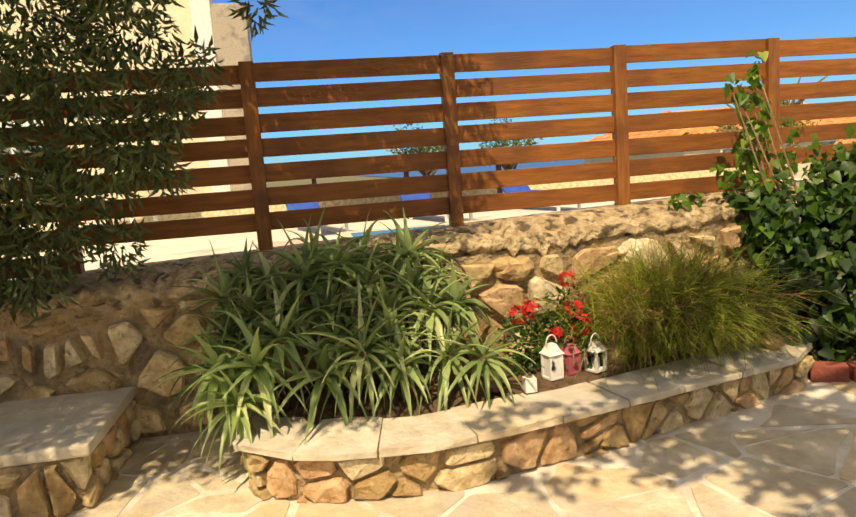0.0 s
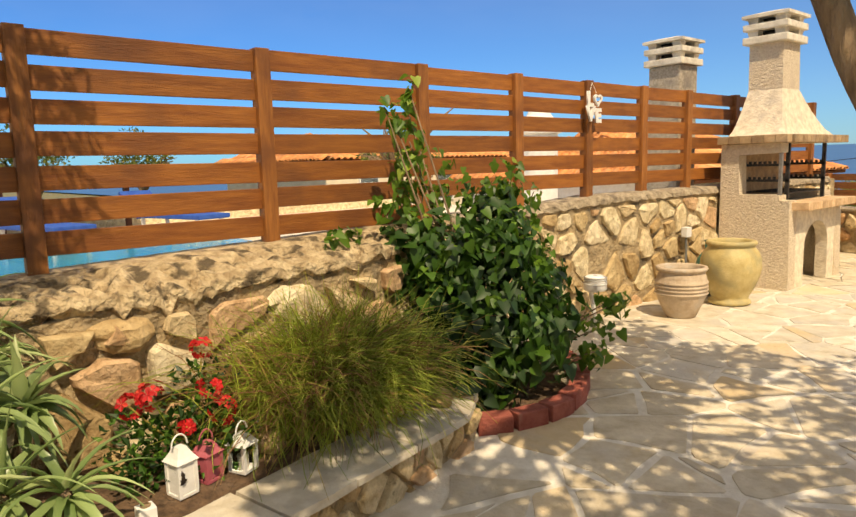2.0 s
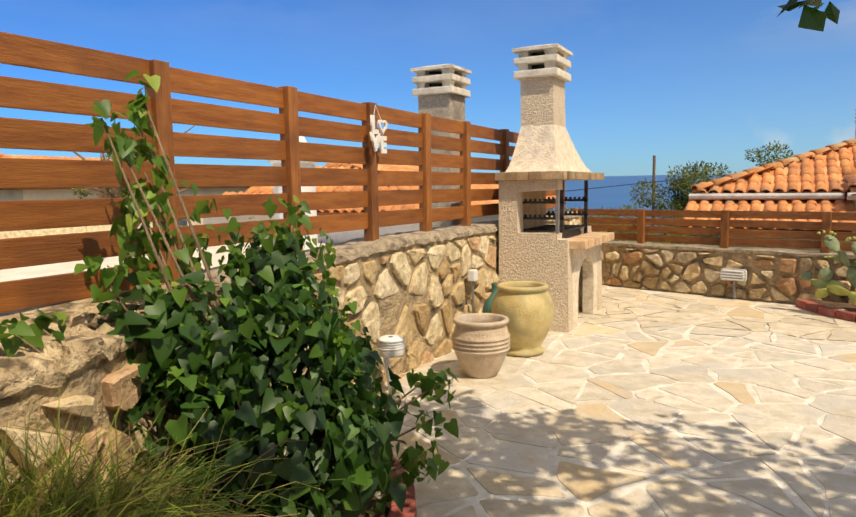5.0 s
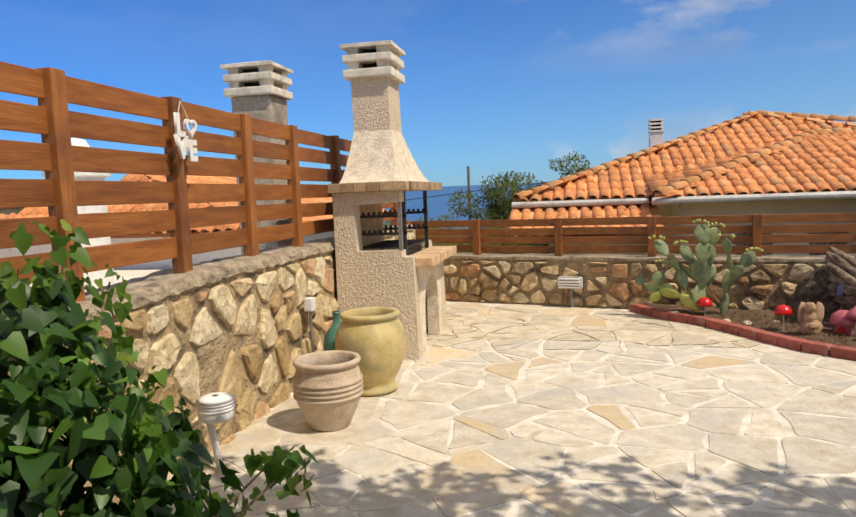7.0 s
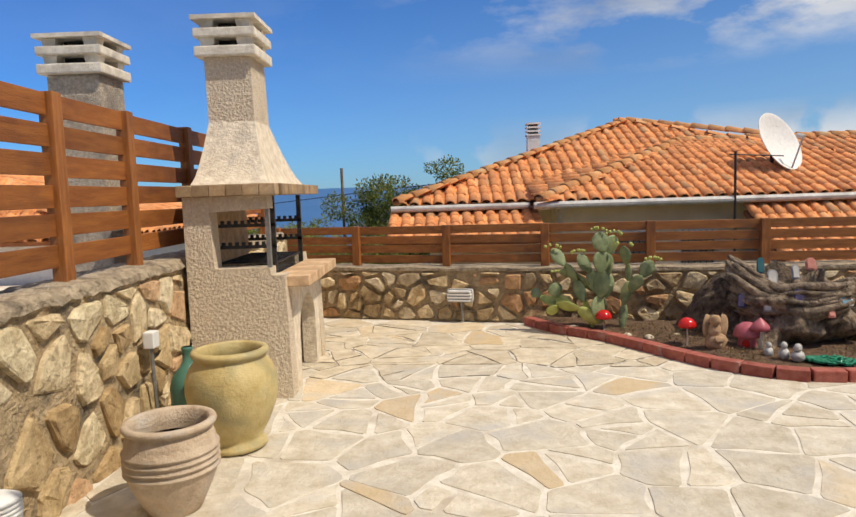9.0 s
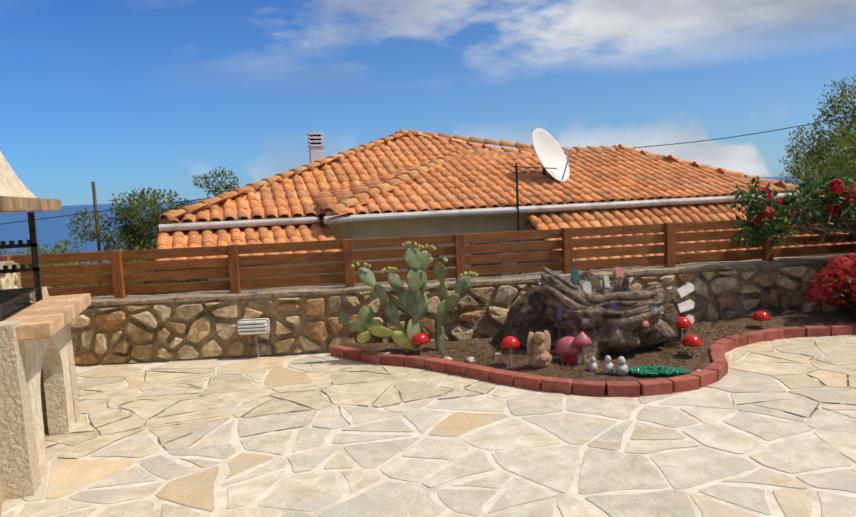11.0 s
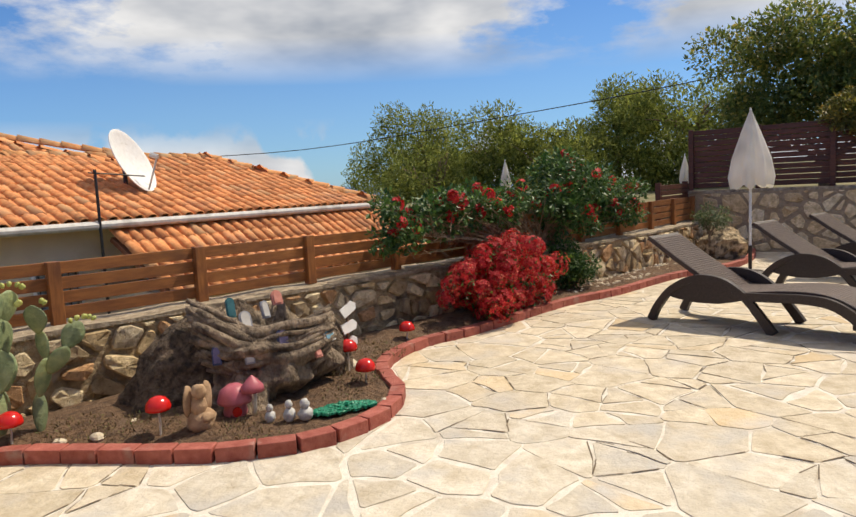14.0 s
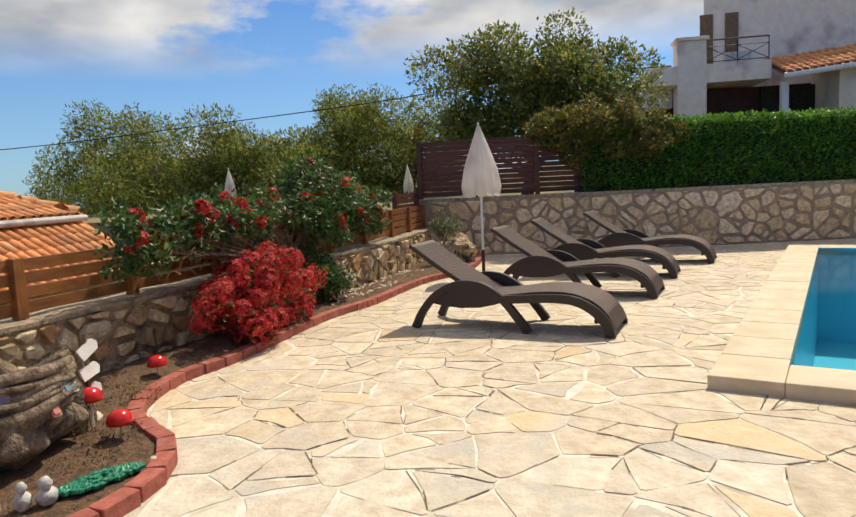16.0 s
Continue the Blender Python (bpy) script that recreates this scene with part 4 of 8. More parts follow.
arch = [(0.17, 0), (0.40, 0)] + [(0.72 - 0.32 * math.cos(a), 0.40 + 0.26 * math.sin(a)) for a in [math.pi * k / 12 for k in range(13)]] + [(1.04, 0), (L - 0.17, 0), (L - 0.17, 0.80), (0.17, 0.80)]
part("arch_front", plate(arch, 0.12), STUCCO_PALE, bbq).matrix_local = pose(0.585, 0, 0)
part("back_wall", box((0.0, 0.17, 0), (0.10, L - 0.17, 1.47)), FIREBRICK, bbq, "sooty tan back wall")
part("hearth", box((0.10, 0.17, 0.80), (0.60, L - 0.17, 0.86)), SOOT_SHADE_BLACK, bbq, "soot-blackened hearth")
for k in range(11):
    y = 0.06 + k * 0.1175
    part("counter_brick", box((0.585, y, 0.806), (0.86, y + 0.112, 0.885), bevel=0.006), COUNTER, bbq)
part("lintel_post", box((0.575, 0.02, 0.955), (0.605, 0.06, 1.375), bevel=0.003), STEEL, bbq, "flat steel edge post")
for y in (0.22, L - 0.24):
    for z in (1.08, 1.24):
        rail = bmesh.new()
        add_box(rail, (0.12, y, z), (0.60, y + 0.02, z + 0.025))
        for k in range(9):
            add_box(rail, (0.14 + 0.05 * k, y, z + 0.025), (0.165 + 0.05 * k, y + 0.02, z + 0.05))
        part("rack_rail", rail, IRON, bbq, "notched iron rack rail")
    part("rack_upright", box((0.56, y, 0.86), (0.595, y + 0.03, 1.47)), IRON, bbq)
grate = bmesh.new()
for k in range(14):
    add_box(grate, (0.14, 0.28 + 0.066 * k, 0.965), (0.57, 0.288 + 0.066 * k, 0.975))
for x in (0.14, 0.56):
    add_box(grate, (x, 0.25, 0.955), (x + 0.015, L - 0.25, 0.968))
part("grill_grate", grate, IRON, bbq, "dark iron grill grate")
for k in range(6):
    part("edge_brick", box((-0.02 + 0.117 * k, -0.06, 1.473), (0.094 + 0.117 * k, 0.055, 1.553), bevel=0.006), FIREBRICK, bbq)
for k in range(14):
    y = 0.058 + 0.1045 * k
    part("edge_brick", box((0.58, y, 1.473), (0.70, y + 0.100, 1.553), bevel=0.006), FIREBRICK, bbq)
part("hood_base", box((-0.01, 0.05, 1.475), (0.578, L + 0.1, 1.556)), STUCCO_PALE, bbq)
part("hood", frustum((0.06, 0.02, 0.60, L - 0.06), (0.14, 0.26, 0.48, 0.68), 1.557, 2.02, 8, 0.72), STUCCO_PALE, bbq, "pale plaster hood stained grey")
part("chimney", frustum((0.14, 0.26, 0.48, 0.68), (0.13, 0.27, 0.47, 0.67), 2.02, 2.485, 3), STUCCO, bbq, "rough stucco chimney")
chimney_cap(bbq, 0.12, 0.26, 0.48, 0.68, 2.487, CONCRETE_CAP)

stack = thing("chimney_stack", "weathered grey stucco chimney of the barbecue next door", "chimney", at=(-1.03, 8.28, 0.28))
part("shaft", box((0, 0, 0), (0.40, 0.40, 2.14), bevel=0.02), STUCCO_GREY, stack)
chimney_cap(stack, 0, 0, 0.40, 0.40, 2.14, CONCRETE_CAP)


def pot(name, label, at, profile, mat, rim=None):
    t = thing(name, label, "pot", at=at)
    part("body", lathe(profile, 40), mat, t, smooth=True)
    part("soil", lathe([(0.0, rim[1] - 0.07), (rim[0], rim[1] - 0.07)][::-1] + [(0.001, rim[1] - 0.065)], 24), SOIL, t, "dark soil inside")
    return t


ribs = [(0.118, 0.0), (0.128, 0.012), (0.15, 0.06), (0.178, 0.12), (0.198, 0.17)]
for k in range(4):
    z = 0.20 + 0.031 * k
    ribs += [(0.206 + 0.002 * k, z), (0.219, z + 0.007), (0.219, z + 0.013), (0.208, z + 0.021)]
ribs += [(0.203, 0.345), (0.193, 0.375), (0.186, 0.392), (0.205, 0.402), (0.213, 0.417), (0.207, 0.433), (0.188, 0.436), (0.174, 0.425), (0.172, 0.36), (0.18, 0.25), (0.12, 0.1)]
pot("clay_pot", "pale terracotta pot with ribbed body on the paving", (0.575, 6.25, 0.002), ribs, CLAY, (0.172, 0.40))
jar = [(0.165, 0.0), (0.185, 0.012), (0.182, 0.035), (0.160, 0.052), (0.163, 0.075), (0.205, 0.15), (0.245, 0.25), (0.264, 0.34), (0.260, 0.42), (0.236, 0.485), (0.205, 0.525), (0.198, 0.540),
       (0.214, 0.550), (0.221, 0.567), (0.214, 0.584), (0.190, 0.590), (0.176, 0.578), (0.172, 0.52), (0.20, 0.42), (0.2, 0.3), (0.1, 0.1)]
pot("clay_jar", "large mottled yellow clay jar beside the barbecue", (0.63, 7.02, 0.002), jar, GLAZE, (0.172, 0.54))

def bollard(at, rz, label):
    """A small round garden lamp with a louvred white hood on a stem."""
    t = thing("garden_lamp", label, "lamp", at=at, rz=rz)
    t.scale = (0.88, 0.88, 1.0)
    part("stem", tube([(0, 0, 0), (-0.02, 0, 0.15), (-0.05, 0, 0.30)], 0.022, 12), WHITE, t, smooth=True)
    part("hood", lathe([(0.03, 0.27), (0.095, 0.285), (0.108, 0.30), (0.108, 0.335)], 24), WHITE, t, smooth=True)
    for k in range(4):
        part("louvre", lathe([(0.112, 0.337 + 0.019 * k), (0.112 - 0.009 * k, 0.348 + 0.019 * k), (0.100 - 0.009 * k, 0.354 + 0.019 * k), (0.02, 0.3545 + 0.019 * k)], 24), WHITE, t, smooth=True)
    return t


bollard((0.22, 5.52, floor_z(0.2, 5.5) + 0.0), 12, "white louvred garden lamp at the foot of the wall")

def sconce(at, rz):
    """A ribbed oval bulkhead lamp on a short post against a wall."""
    t = thing("bulkhead_lamp", "white oval bulkhead lamp on the stone wall", "lamp", at=at, rz=rz)
    part("back_plate", box((-0.15, -0.02, -0.075), (0.15, 0.0, 0.075), bevel=0.03), WHITE, t)
    for k in range(4):
        w = 0.145 - 0.012 * abs(k - 1.5)
        part("rib", box((-w, -0.075, -0.062 + 0.033 * k), (w, -0.018, -0.038 + 0.033 * k), bevel=0.009), WHITE, t)
    part("conduit", tube([(0.02, -0.03, -0.08), (0.03, -0.03, -0.29)], 0.014, 8), STEEL, t)
    return t


sconce((2.09, 10.58, 0.30), -17)

socket = thing("socket_box", "white outdoor socket box with a conduit on the wall", "socket", at=(0.10, 7.18, 0.62))
part("box", box((-0.03, -0.045, -0.05), (0.035, 0.045, 0.05), bevel=0.008), WHITE, socket)
part("conduit", tube([(0.0, 0, -0.05), (0.005, 0.0, -0.3), (0.0, 0.03, -0.61)], 0.012, 8), STEEL, socket)

bottle = thing("glass_demijohn", "green glass bottle behind the clay jar", "bottle", at=(0.27, 7.30, 0.003))
part("body", lathe([(0.10, 0), (0.115, 0.02), (0.118, 0.28), (0.10, 0.36), (0.05, 0.42), (0.032, 0.45), (0.032, 0.52), (0.038, 0.53), (0.03, 0.54)], 20), surface("green_bottle_glass", (0.06, 0.16, 0.12), (0.10, 0.24, 0.18), 6, 0.2, 0.1), bottle, smooth=True)

# the word sign on the fence post
def letters(name, text, size, deep, mat, parent, m, label=""):
    cu = bpy.data.curves.new(name, "FONT")
    cu.body, cu.size, cu.extrude, cu.align_x, cu.offset = text, size, deep, "CENTER", 0.009
    ob = new(name, cu)
    me = bpy.data.meshes.new_from_object(ob.evaluated_get(bpy.context.evaluated_depsgraph_get()))
    bpy.data.objects.remove(ob)
    me.materials.append(mat)
    ob = new(name, me)
    ob.parent = parent
    ob.matrix_local = m
    return tagged(ob, label)


sign = thing("word_sign", "white wooden LOVE letters hung on a fence post", "sign", at=(-0.045, 5.85, 1.70))
up = pose(0, 0, 0, 90, 0, 90)
for ch, dy, dz, s in (("L", -0.055, 0.112, 0.165), ("V", -0.045, -0.01, 0.165), ("E", 0.058, -0.02, 0.155)):
    letters("letter", ch, s, 0.008, WHITE, sign, pose(0, dy, dz) @ up)
heart = []
for k in range(24):
    a = 2 * math.pi * k / 24
    heart.append((0.0037 * 16 * math.sin(a) ** 3, 0.0037 * (13 * math.cos(a) - 5 * math.cos(2 * a) - 2 * math.cos(3 * a) - math.cos(4 * a))))
ring_v = [(0, 0.045 + u * s, 0.165 + v * s) for s in (1.0, 0.62) for u, v in heart] + [(0.016, 0.045 + u * s, 0.165 + v * s) for s in (1.0, 0.62) for u, v in heart]
ring_f = []
for k in range(24):
    q = (k + 1) % 24
    ring_f += [(k, q, 24 + q, 24 + k), (48 + k, 72 + k, 72 + q, 48 + q), (k, 48 + k, 48 + q, q), (24 + k, 24 + q, 72 + q, 72 + k)]
part("heart", (ring_v, ring_f), WHITE, sign)
part("string", tube([(-0.01, -0.05, 0.22), (-0.02, 0.0, 0.31), (-0.01, 0.05, 0.22)], 0.003, 5), CANVAS, sign)

# ---- pool, loungers, parasols ----
turn = Matrix.Translation(POOL_O) @ Matrix((U, V, Vector((0, 0, 1)))).transposed().to_4x4()
pool = thing("swimming_pool", "blue mosaic swimming pool with cream stone coping", "pool", kind="structure")
inside = bmesh.new()
add_box(inside, (0, 0, -1.5), (POOL_L, POOL_W, 0.098))
bmesh.ops.delete(inside, geom=[f for f in inside.faces if f.normal.z > 0.5], context="FACES_ONLY")
bmesh.ops.reverse_faces(inside, faces=inside.faces)
part("basin", inside, POOL_TILE, pool).matrix_world = turn
corners = [turn @ Vector((x, y, 0.045)) for x, y in ((0.004, 0.004), (0.004, POOL_W - 0.004), (POOL_L - 0.004, POOL_W - 0.004), (POOL_L - 0.004, 0.004))]
surf = part("water", (corners, [(0, 1, 2, 3)]), WATER, pool, "clear pool water")
surf.visible_shadow = False
rng = random.Random(3)
for a, b, far in ((-COPE, POOL_L + COPE, -COPE), (-COPE, POOL_L + COPE, POOL_W)):
    x = a
    while x < b - 0.05:
        w = min(0.62, b - x)
        part("coping_slab", box((x + 0.003, far, -0.05), (x + w - 0.003, far + COPE, 0.10 + rng.uniform(-0.002, 0.002)), bevel=0.012), COPING, pool).matrix_world = turn
        x += w
for a, far in ((0.0, -COPE), (0.0, POOL_L)):
    y = a
    while y < POOL_W - 0.05:
        w = min(0.62, POOL_W - y)
        part("coping_slab", box((far, y + 0.003, -0.05), (far + COPE, y + w - 0.003, 0.10 + rng.uniform(-0.002, 0.002)), bevel=0.012), COPING, pool).matrix_world = turn
        y += w


def sweep(points, y0, y1, thick):
    """A sheet of some thickness that follows a side profile (x, z) between two sides."""
    pts = [Vector((p[0], 0, p[1])) for p in points]
    verts, faces = [], []
    for i, p in enumerate(pts):
        d = (pts[min(i + 1, len(pts) - 1)] - pts[max(i - 1, 0)]).normalized()
        nrm = Vector((-d.z, 0, d.x))
        th = thick[i] if hasattr(thick, "__len__") else thick
        for y, s in ((y0, 0.5), (y1, 0.5), (y1, -0.5), (y0, -0.5)):
            q = p + nrm * th * s
            verts.append((q.x, y, q.z))
    for i in range(len(pts) - 1):
        for k in range(4):
            j = (k + 1) % 4
            faces.append((4 * i + k, 4 * i + j, 4 * i + 4 + j, 4 * i + 4 + k))
    n = 4 * (len(pts) - 1)
    faces += [(3, 2, 1, 0), (n, n + 1, n + 2, n + 3)]
    return verts, faces


def lounger(label):
    t = thing("sun_lounger", label, "sun lounger", "sun loungers by the pool")
    seat_line = smooth_line([(0.66, 0.335), (0.95, 0.345), (1.3, 0.385), (1.6, 0.385), (1.82, 0.315), (1.95, 0.20), (2.02, 0.06)], 5)
    part("seat", sweep(seat_line, 0.05, 0.65, 0.035), RATTAN, t, "woven brown seat")
    slats = []
    for k in range(2, len(seat_line) * 2 - 4):
        i = k / 2
        a, b = seat_line[int(i)], seat_line[min(int(i) + 1, len(seat_line) - 1)]
        f = i - int(i)
        x, z = a[0] + (b[0] - a[0]) * f, a[1] + (b[1] - a[1]) * f
        slats.append(tube([(x, 0.055, z + 0.012), (x, 0.645, z + 0.012)], 0.0125, 5))
    part("seat_weave", joined(*slats), WEAVE, t, "ribbed brown weave")
    back = [(0.74, 0.34), (0.48, 0.49), (0.22, 0.655), (-0.03, 0.83), (-0.055, 0.845)]
    part("backrest", sweep(back, 0.07, 0.63, 0.04), RATTAN, t, "woven brown raised backrest")
    slats = []
    for k in range(30):
        f = k / 30 * 3
        a, b = back[int(f)], back[int(f) + 1]
        x, z = a[0] + (b[0] - a[0]) * (f % 1), a[1] + (b[1] - a[1]) * (f % 1)
        slats.append(tube([(x + 0.008, 0.075, z + 0.018), (x + 0.008, 0.625, z + 0.018)], 0.0125, 5))
    part("backrest_weave", joined(*slats), WEAVE, t, "ribbed brown weave")
    for y in (0.0, 0.645):
        arch = smooth_line([(0.0, 0.0), (0.08, 0.16), (0.24, 0.345), (0.48, 0.465), (0.74, 0.455), (0.95, 0.33), (1.10, 0.16), (1.22, 0.0)], 5)
        part("side_arch", sweep(arch, y, y + 0.055, [0.085 - 0.02 * math.sin(math.pi * k / (len(arch) - 1)) for k in range(len(arch))]), RATTAN_FRAME, t)
        top = [p for p in arch if 0.16 < p[0] < 0.98]
        panel = [(p[0], p[1]) for p in top] + [(0.90, 0.275), (0.72, 0.235), (0.5, 0.225), (0.3, 0.245)]
        ob = part("arm_panel", plate(panel, 0.02, "y"), RATTAN_FRAME, t)
        ob.matrix_local = pose(0, y + 0.018, 0)
        rail = smooth_line([(0.85, 0.32), (1.15, 0.335), (1.45, 0.35), (1.68, 0.33), (1.86, 0.235), (1.96, 0.12), (2.0, 0.0)], 5)
        part("side_rail", sweep(rail, y + 0.002, y + 0.053, [0.075 + 0.02 * k / len(rail) for k in range(len(rail))]), RATTAN_FRAME, t)
    part("cross_bar", box((0.40, 0.05, 0.25), (0.45, 0.65, 0.29), bevel=0.008), RATTAN_FRAME, t)
    part("cross_bar", box((1.84, 0.05, 0.12), (1.88, 0.65, 0.18), bevel=0.008), RATTAN_FRAME, t)
    return t


first = lounger("dark brown wicker sun lounger with raised backrest on the paving")
first.matrix_world = pose(8.62, 7.32, 0.004, 0, 0, -105)
for x, y, a in ((10.62, 6.65, -106), (12.11, 6.17, -104), (13.68, 5.32, -106)):
    copy_thing(first, pose(x, y, 0.004, 0, 0, a))


def parasol(at, tip, canopy_low, r, label, base=True, lean=0):
    t = thing("closed_parasol", label, "parasol", at=at)
    part("pole", tube([(0, 0, 0.0), (0, 0, tip - 0.06)], 0.019, 12), WHITE, t, "white pole")
    if base:
        part("sleeve", tube([(0, 0, 0.02), (0, 0, 0.42)], 0.026, 12), RATTAN_FRAME, t, "dark lower sleeve")
        part("base_plate", lathe([(0.20, 0.0), (0.20, 0.03), (0.17, 0.05), (0.04, 0.055)], 20), RATTAN_FRAME, t)
    verts, faces, n = [], [], 64
    h = tip - canopy_low
    rows = [(0.004, 0), (0.03, 0.03), (0.16, 0.30), (0.30, 0.62), (0.36, 0.86), (0.33, 1.0)]
    for f, d in rows:
        for k in range(n):
            a = 2 * math.pi * k / n
            fold = 1 + 0.16 * math.sin(8 * a + 1.3 * d) * min(1, d * 3) + 0.05 * math.sin(3 * a)
            rr = f * r / 0.36 * fold
            verts.append((rr * math.cos(a), rr * math.sin(a), tip - h * d - 0.03 * math.sin(8 * a) * d * d))
    for i in range(len(rows) - 1):
        for k in range(n):
            q = (k + 1) % n
            faces.append((i * n + k, i * n + q, (i + 1) * n + q, (i + 1) * n + k))
    part("canopy", (verts, faces), CANVAS, t, "folded cream canvas canopy", smooth=True)
    part("finial", lathe([(0.012, tip - 0.02), (0.018, tip), (0.01, tip + 0.025), (0.002, tip + 0.03)], 10), WHITE, t)
    return t


parasol((12.3, 6.96, 0.002), 2.36, 1.27, 0.27, "closed cream canvas parasol on a white pole behind the loungers")
parasol((20.0, 9.75, 0.95), 1.07, 0.35, 0.13, "closed white parasol far behind the fence", False)
parasol((20.0, 15.05, 0.95), 1.25, 0.45, 0.15, "closed white parasol far behind the roses", False)

# ---- planted bed along the low wall ----
EDGE = smooth_line([(2.80, 10.33), (3.05, 9.85), (3.43, 9.42), (3.74, 8.86), (3.98, 8.45), (4.26, 8.14), (4.58, 7.98), (4.98, 7.97), (5.36, 8.14), (5.60, 8.42), (5.86, 8.68),
                    (6.25, 8.84), (6.75, 8.86), (7.25, 8.72), (8.0, 8.62), (9.1, 8.46), (10.0, 8.16), (10.9, 8.0), (11.7, 7.82), (12.4, 7.50), (13.2, 7.28), (14.2, 7.25), (15.3, 7.4)], 5)
edge_at, edge_len = along(EDGE)
verts, faces = [], []
n = 90
rng = random.Random(8)
for k in range(n + 1):
    p, d = edge_at(edge_len * k / n * 0.9999)
    q = p + Vector((-d.y, d.x, 0)) * 0.05
    wx = 2.6 + (15.2 - 2.6) * (k / n)
    w = Vector((max(q.x, wx) if q.x > 6 else q.x + 0.1, 0, 0))
    w.y = wall_b_y(w.x) + 0.03
    for i in range(7):
        t = i / 6
        z = 0.045 + 0.05 * math.sin(math.pi * t) + rng.uniform(-0.012, 0.012)
        verts.append((q.x + (w.x - q.x) * t, q.y + (w.y - q.y) * t, z))
for k in range(n):
    for i in range(6):
        faces.append((7 * k + i, 7 * k + i + 1, 7 * k + 8 + i, 7 * k + 7 + i))
tagged(part("garden_bed", (verts, faces), SOIL, smooth=True), "strip of dry brown garden soil along the low wall", "soil", kind="structure")


def bordering(name, label, line, length, thick, height, step):
    t = thing(name, label, "edging", kind="")
    at, total = along(line)
    rng = random.Random(4)
    s = 0.0
    shape = box((-step / 2 + 0.005, -thick / 2, -0.02), (step / 2 - 0.005, thick / 2, height), bevel=0.008)
    me = None
    while s + step < total:
        p, d = at(s + step / 2)
        m = pose(p.x, p.y, floor_z(p.x, p.y), rng.uniform(-2, 2), rng.uniform(-1.5, 1.5), math.degrees(math.atan2(d.y, d.x)) + rng.uniform(-2.5, 2.5))
        if me is None:
            ob = part("brick", shape, BRICK, t)
            me = ob.data
        else:
            ob = new("brick", me)
            ob.parent = t
        ob.matrix_local = m
        s += step
    return t


bordering("brick_edging", "winding border of red-painted bricks round the bed", EDGE, 0, 0.105, 0.085, 0.228)

# brick ring round the vine
RING = smooth_line([(1.02, 3.36), (1.14, 3.56), (1.19, 3.82), (1.12, 4.10), (0.95, 4.34), (0.70, 4.53), (0.42, 4.60), (0.12, 4.58)], 5)
bordering("brick_ring", "curved red-painted brick edging round the climbing plant", RING, 0, 0.11, 0.09, 0.20)
rv, rf = [(0.45, 3.9, -0.01)], []
for k, (x, y) in enumerate(RING):
    rv.append((x - 0.03, y - 0.02, -0.045))
rv.append((0.1, 3.3, -0.04))
for k in range(1, len(rv) - 1):
    rf.append((0, k, k + 1))
tagged(part("vine_bed", (rv, rf), SOIL), "small patch of dark soil inside the brick ring", "soil", kind="structure")

# rough rocks bedded along the top of the old wall
rng = random.Random(14)


def rock(rng, radii, n=11, m=8):
    verts, faces = [], []
    o = Vector((rng.uniform(0, 50), rng.uniform(0, 50), rng.uniform(0, 50)))
    for i in range(m + 1):
        e = -math.pi / 2 + math.pi * i / m
        for k in range(n):
            a = 2 * math.pi * k / n
            d = Vector((math.cos(e) * math.cos(a), math.cos(e) * math.sin(a), math.sin(e)))
            f = 1 + 0.45 * noise.noise(d * 1.3 + o) + 0.15 * noise.noise(d * 4 + o)
            verts.append((d.x * radii[0] * f, d.y * radii[1] * f, d.z * radii[2] * f))
    for i in range(m):
        for k in range(n):
            q = (k + 1) % n
            faces.append((i * n + k, i * n + q, (i + 1) * n + q, (i + 1) * n + k))
    return verts, faces


y = -2.4
while y < 4.0:
    s = rng.uniform(0.07, 0.15)
    ob = part("stone", rock(rng, (s * 0.8, s * 1.15, s * 0.55)), STONE_A, wall_a)
    w = thick_front(y)
    ob.matrix_local = pose(w * rng.uniform(0.45, 0.98), y, top_a(y) - 0.12 - 0.15 * w + rng.uniform(-0.03, 0.03), rng.uniform(-15, 15), rng.uniform(5, 30), rng.uniform(-20, 20))
    y += s * rng.uniform(1.1, 1.8)

# ---- raised stone planter ----
FRONT = smooth_line([(0.50, 0.10), (1.28, 0.22), (1.43, 0.34), (1.55, 0.72), (1.58, 1.05), (1.51, 1.56), (1.34, 2.33), (1.22, 2.85), (1.10, 3.28), (0.95, 3.34), (0.45, 3.36)], 5)
planter = thing("raised_planter", "low curved planter of cream stones with slab coping", "planter", kind="structure")
PZ = 0.095
part("core", strip_wall(FRONT, -0.16, PZ, 0.22, 0.02), MORTAR_A, planter)
f_at, f_len = along(FRONT)


def front_place(s, z, d):
    p, e = f_at(max(0.0, min(f_len - 1e-3, s)))
    q = p + Vector((e.y, -e.x, 0)) * (d - 0.02)
    return (q.x, q.y, z)


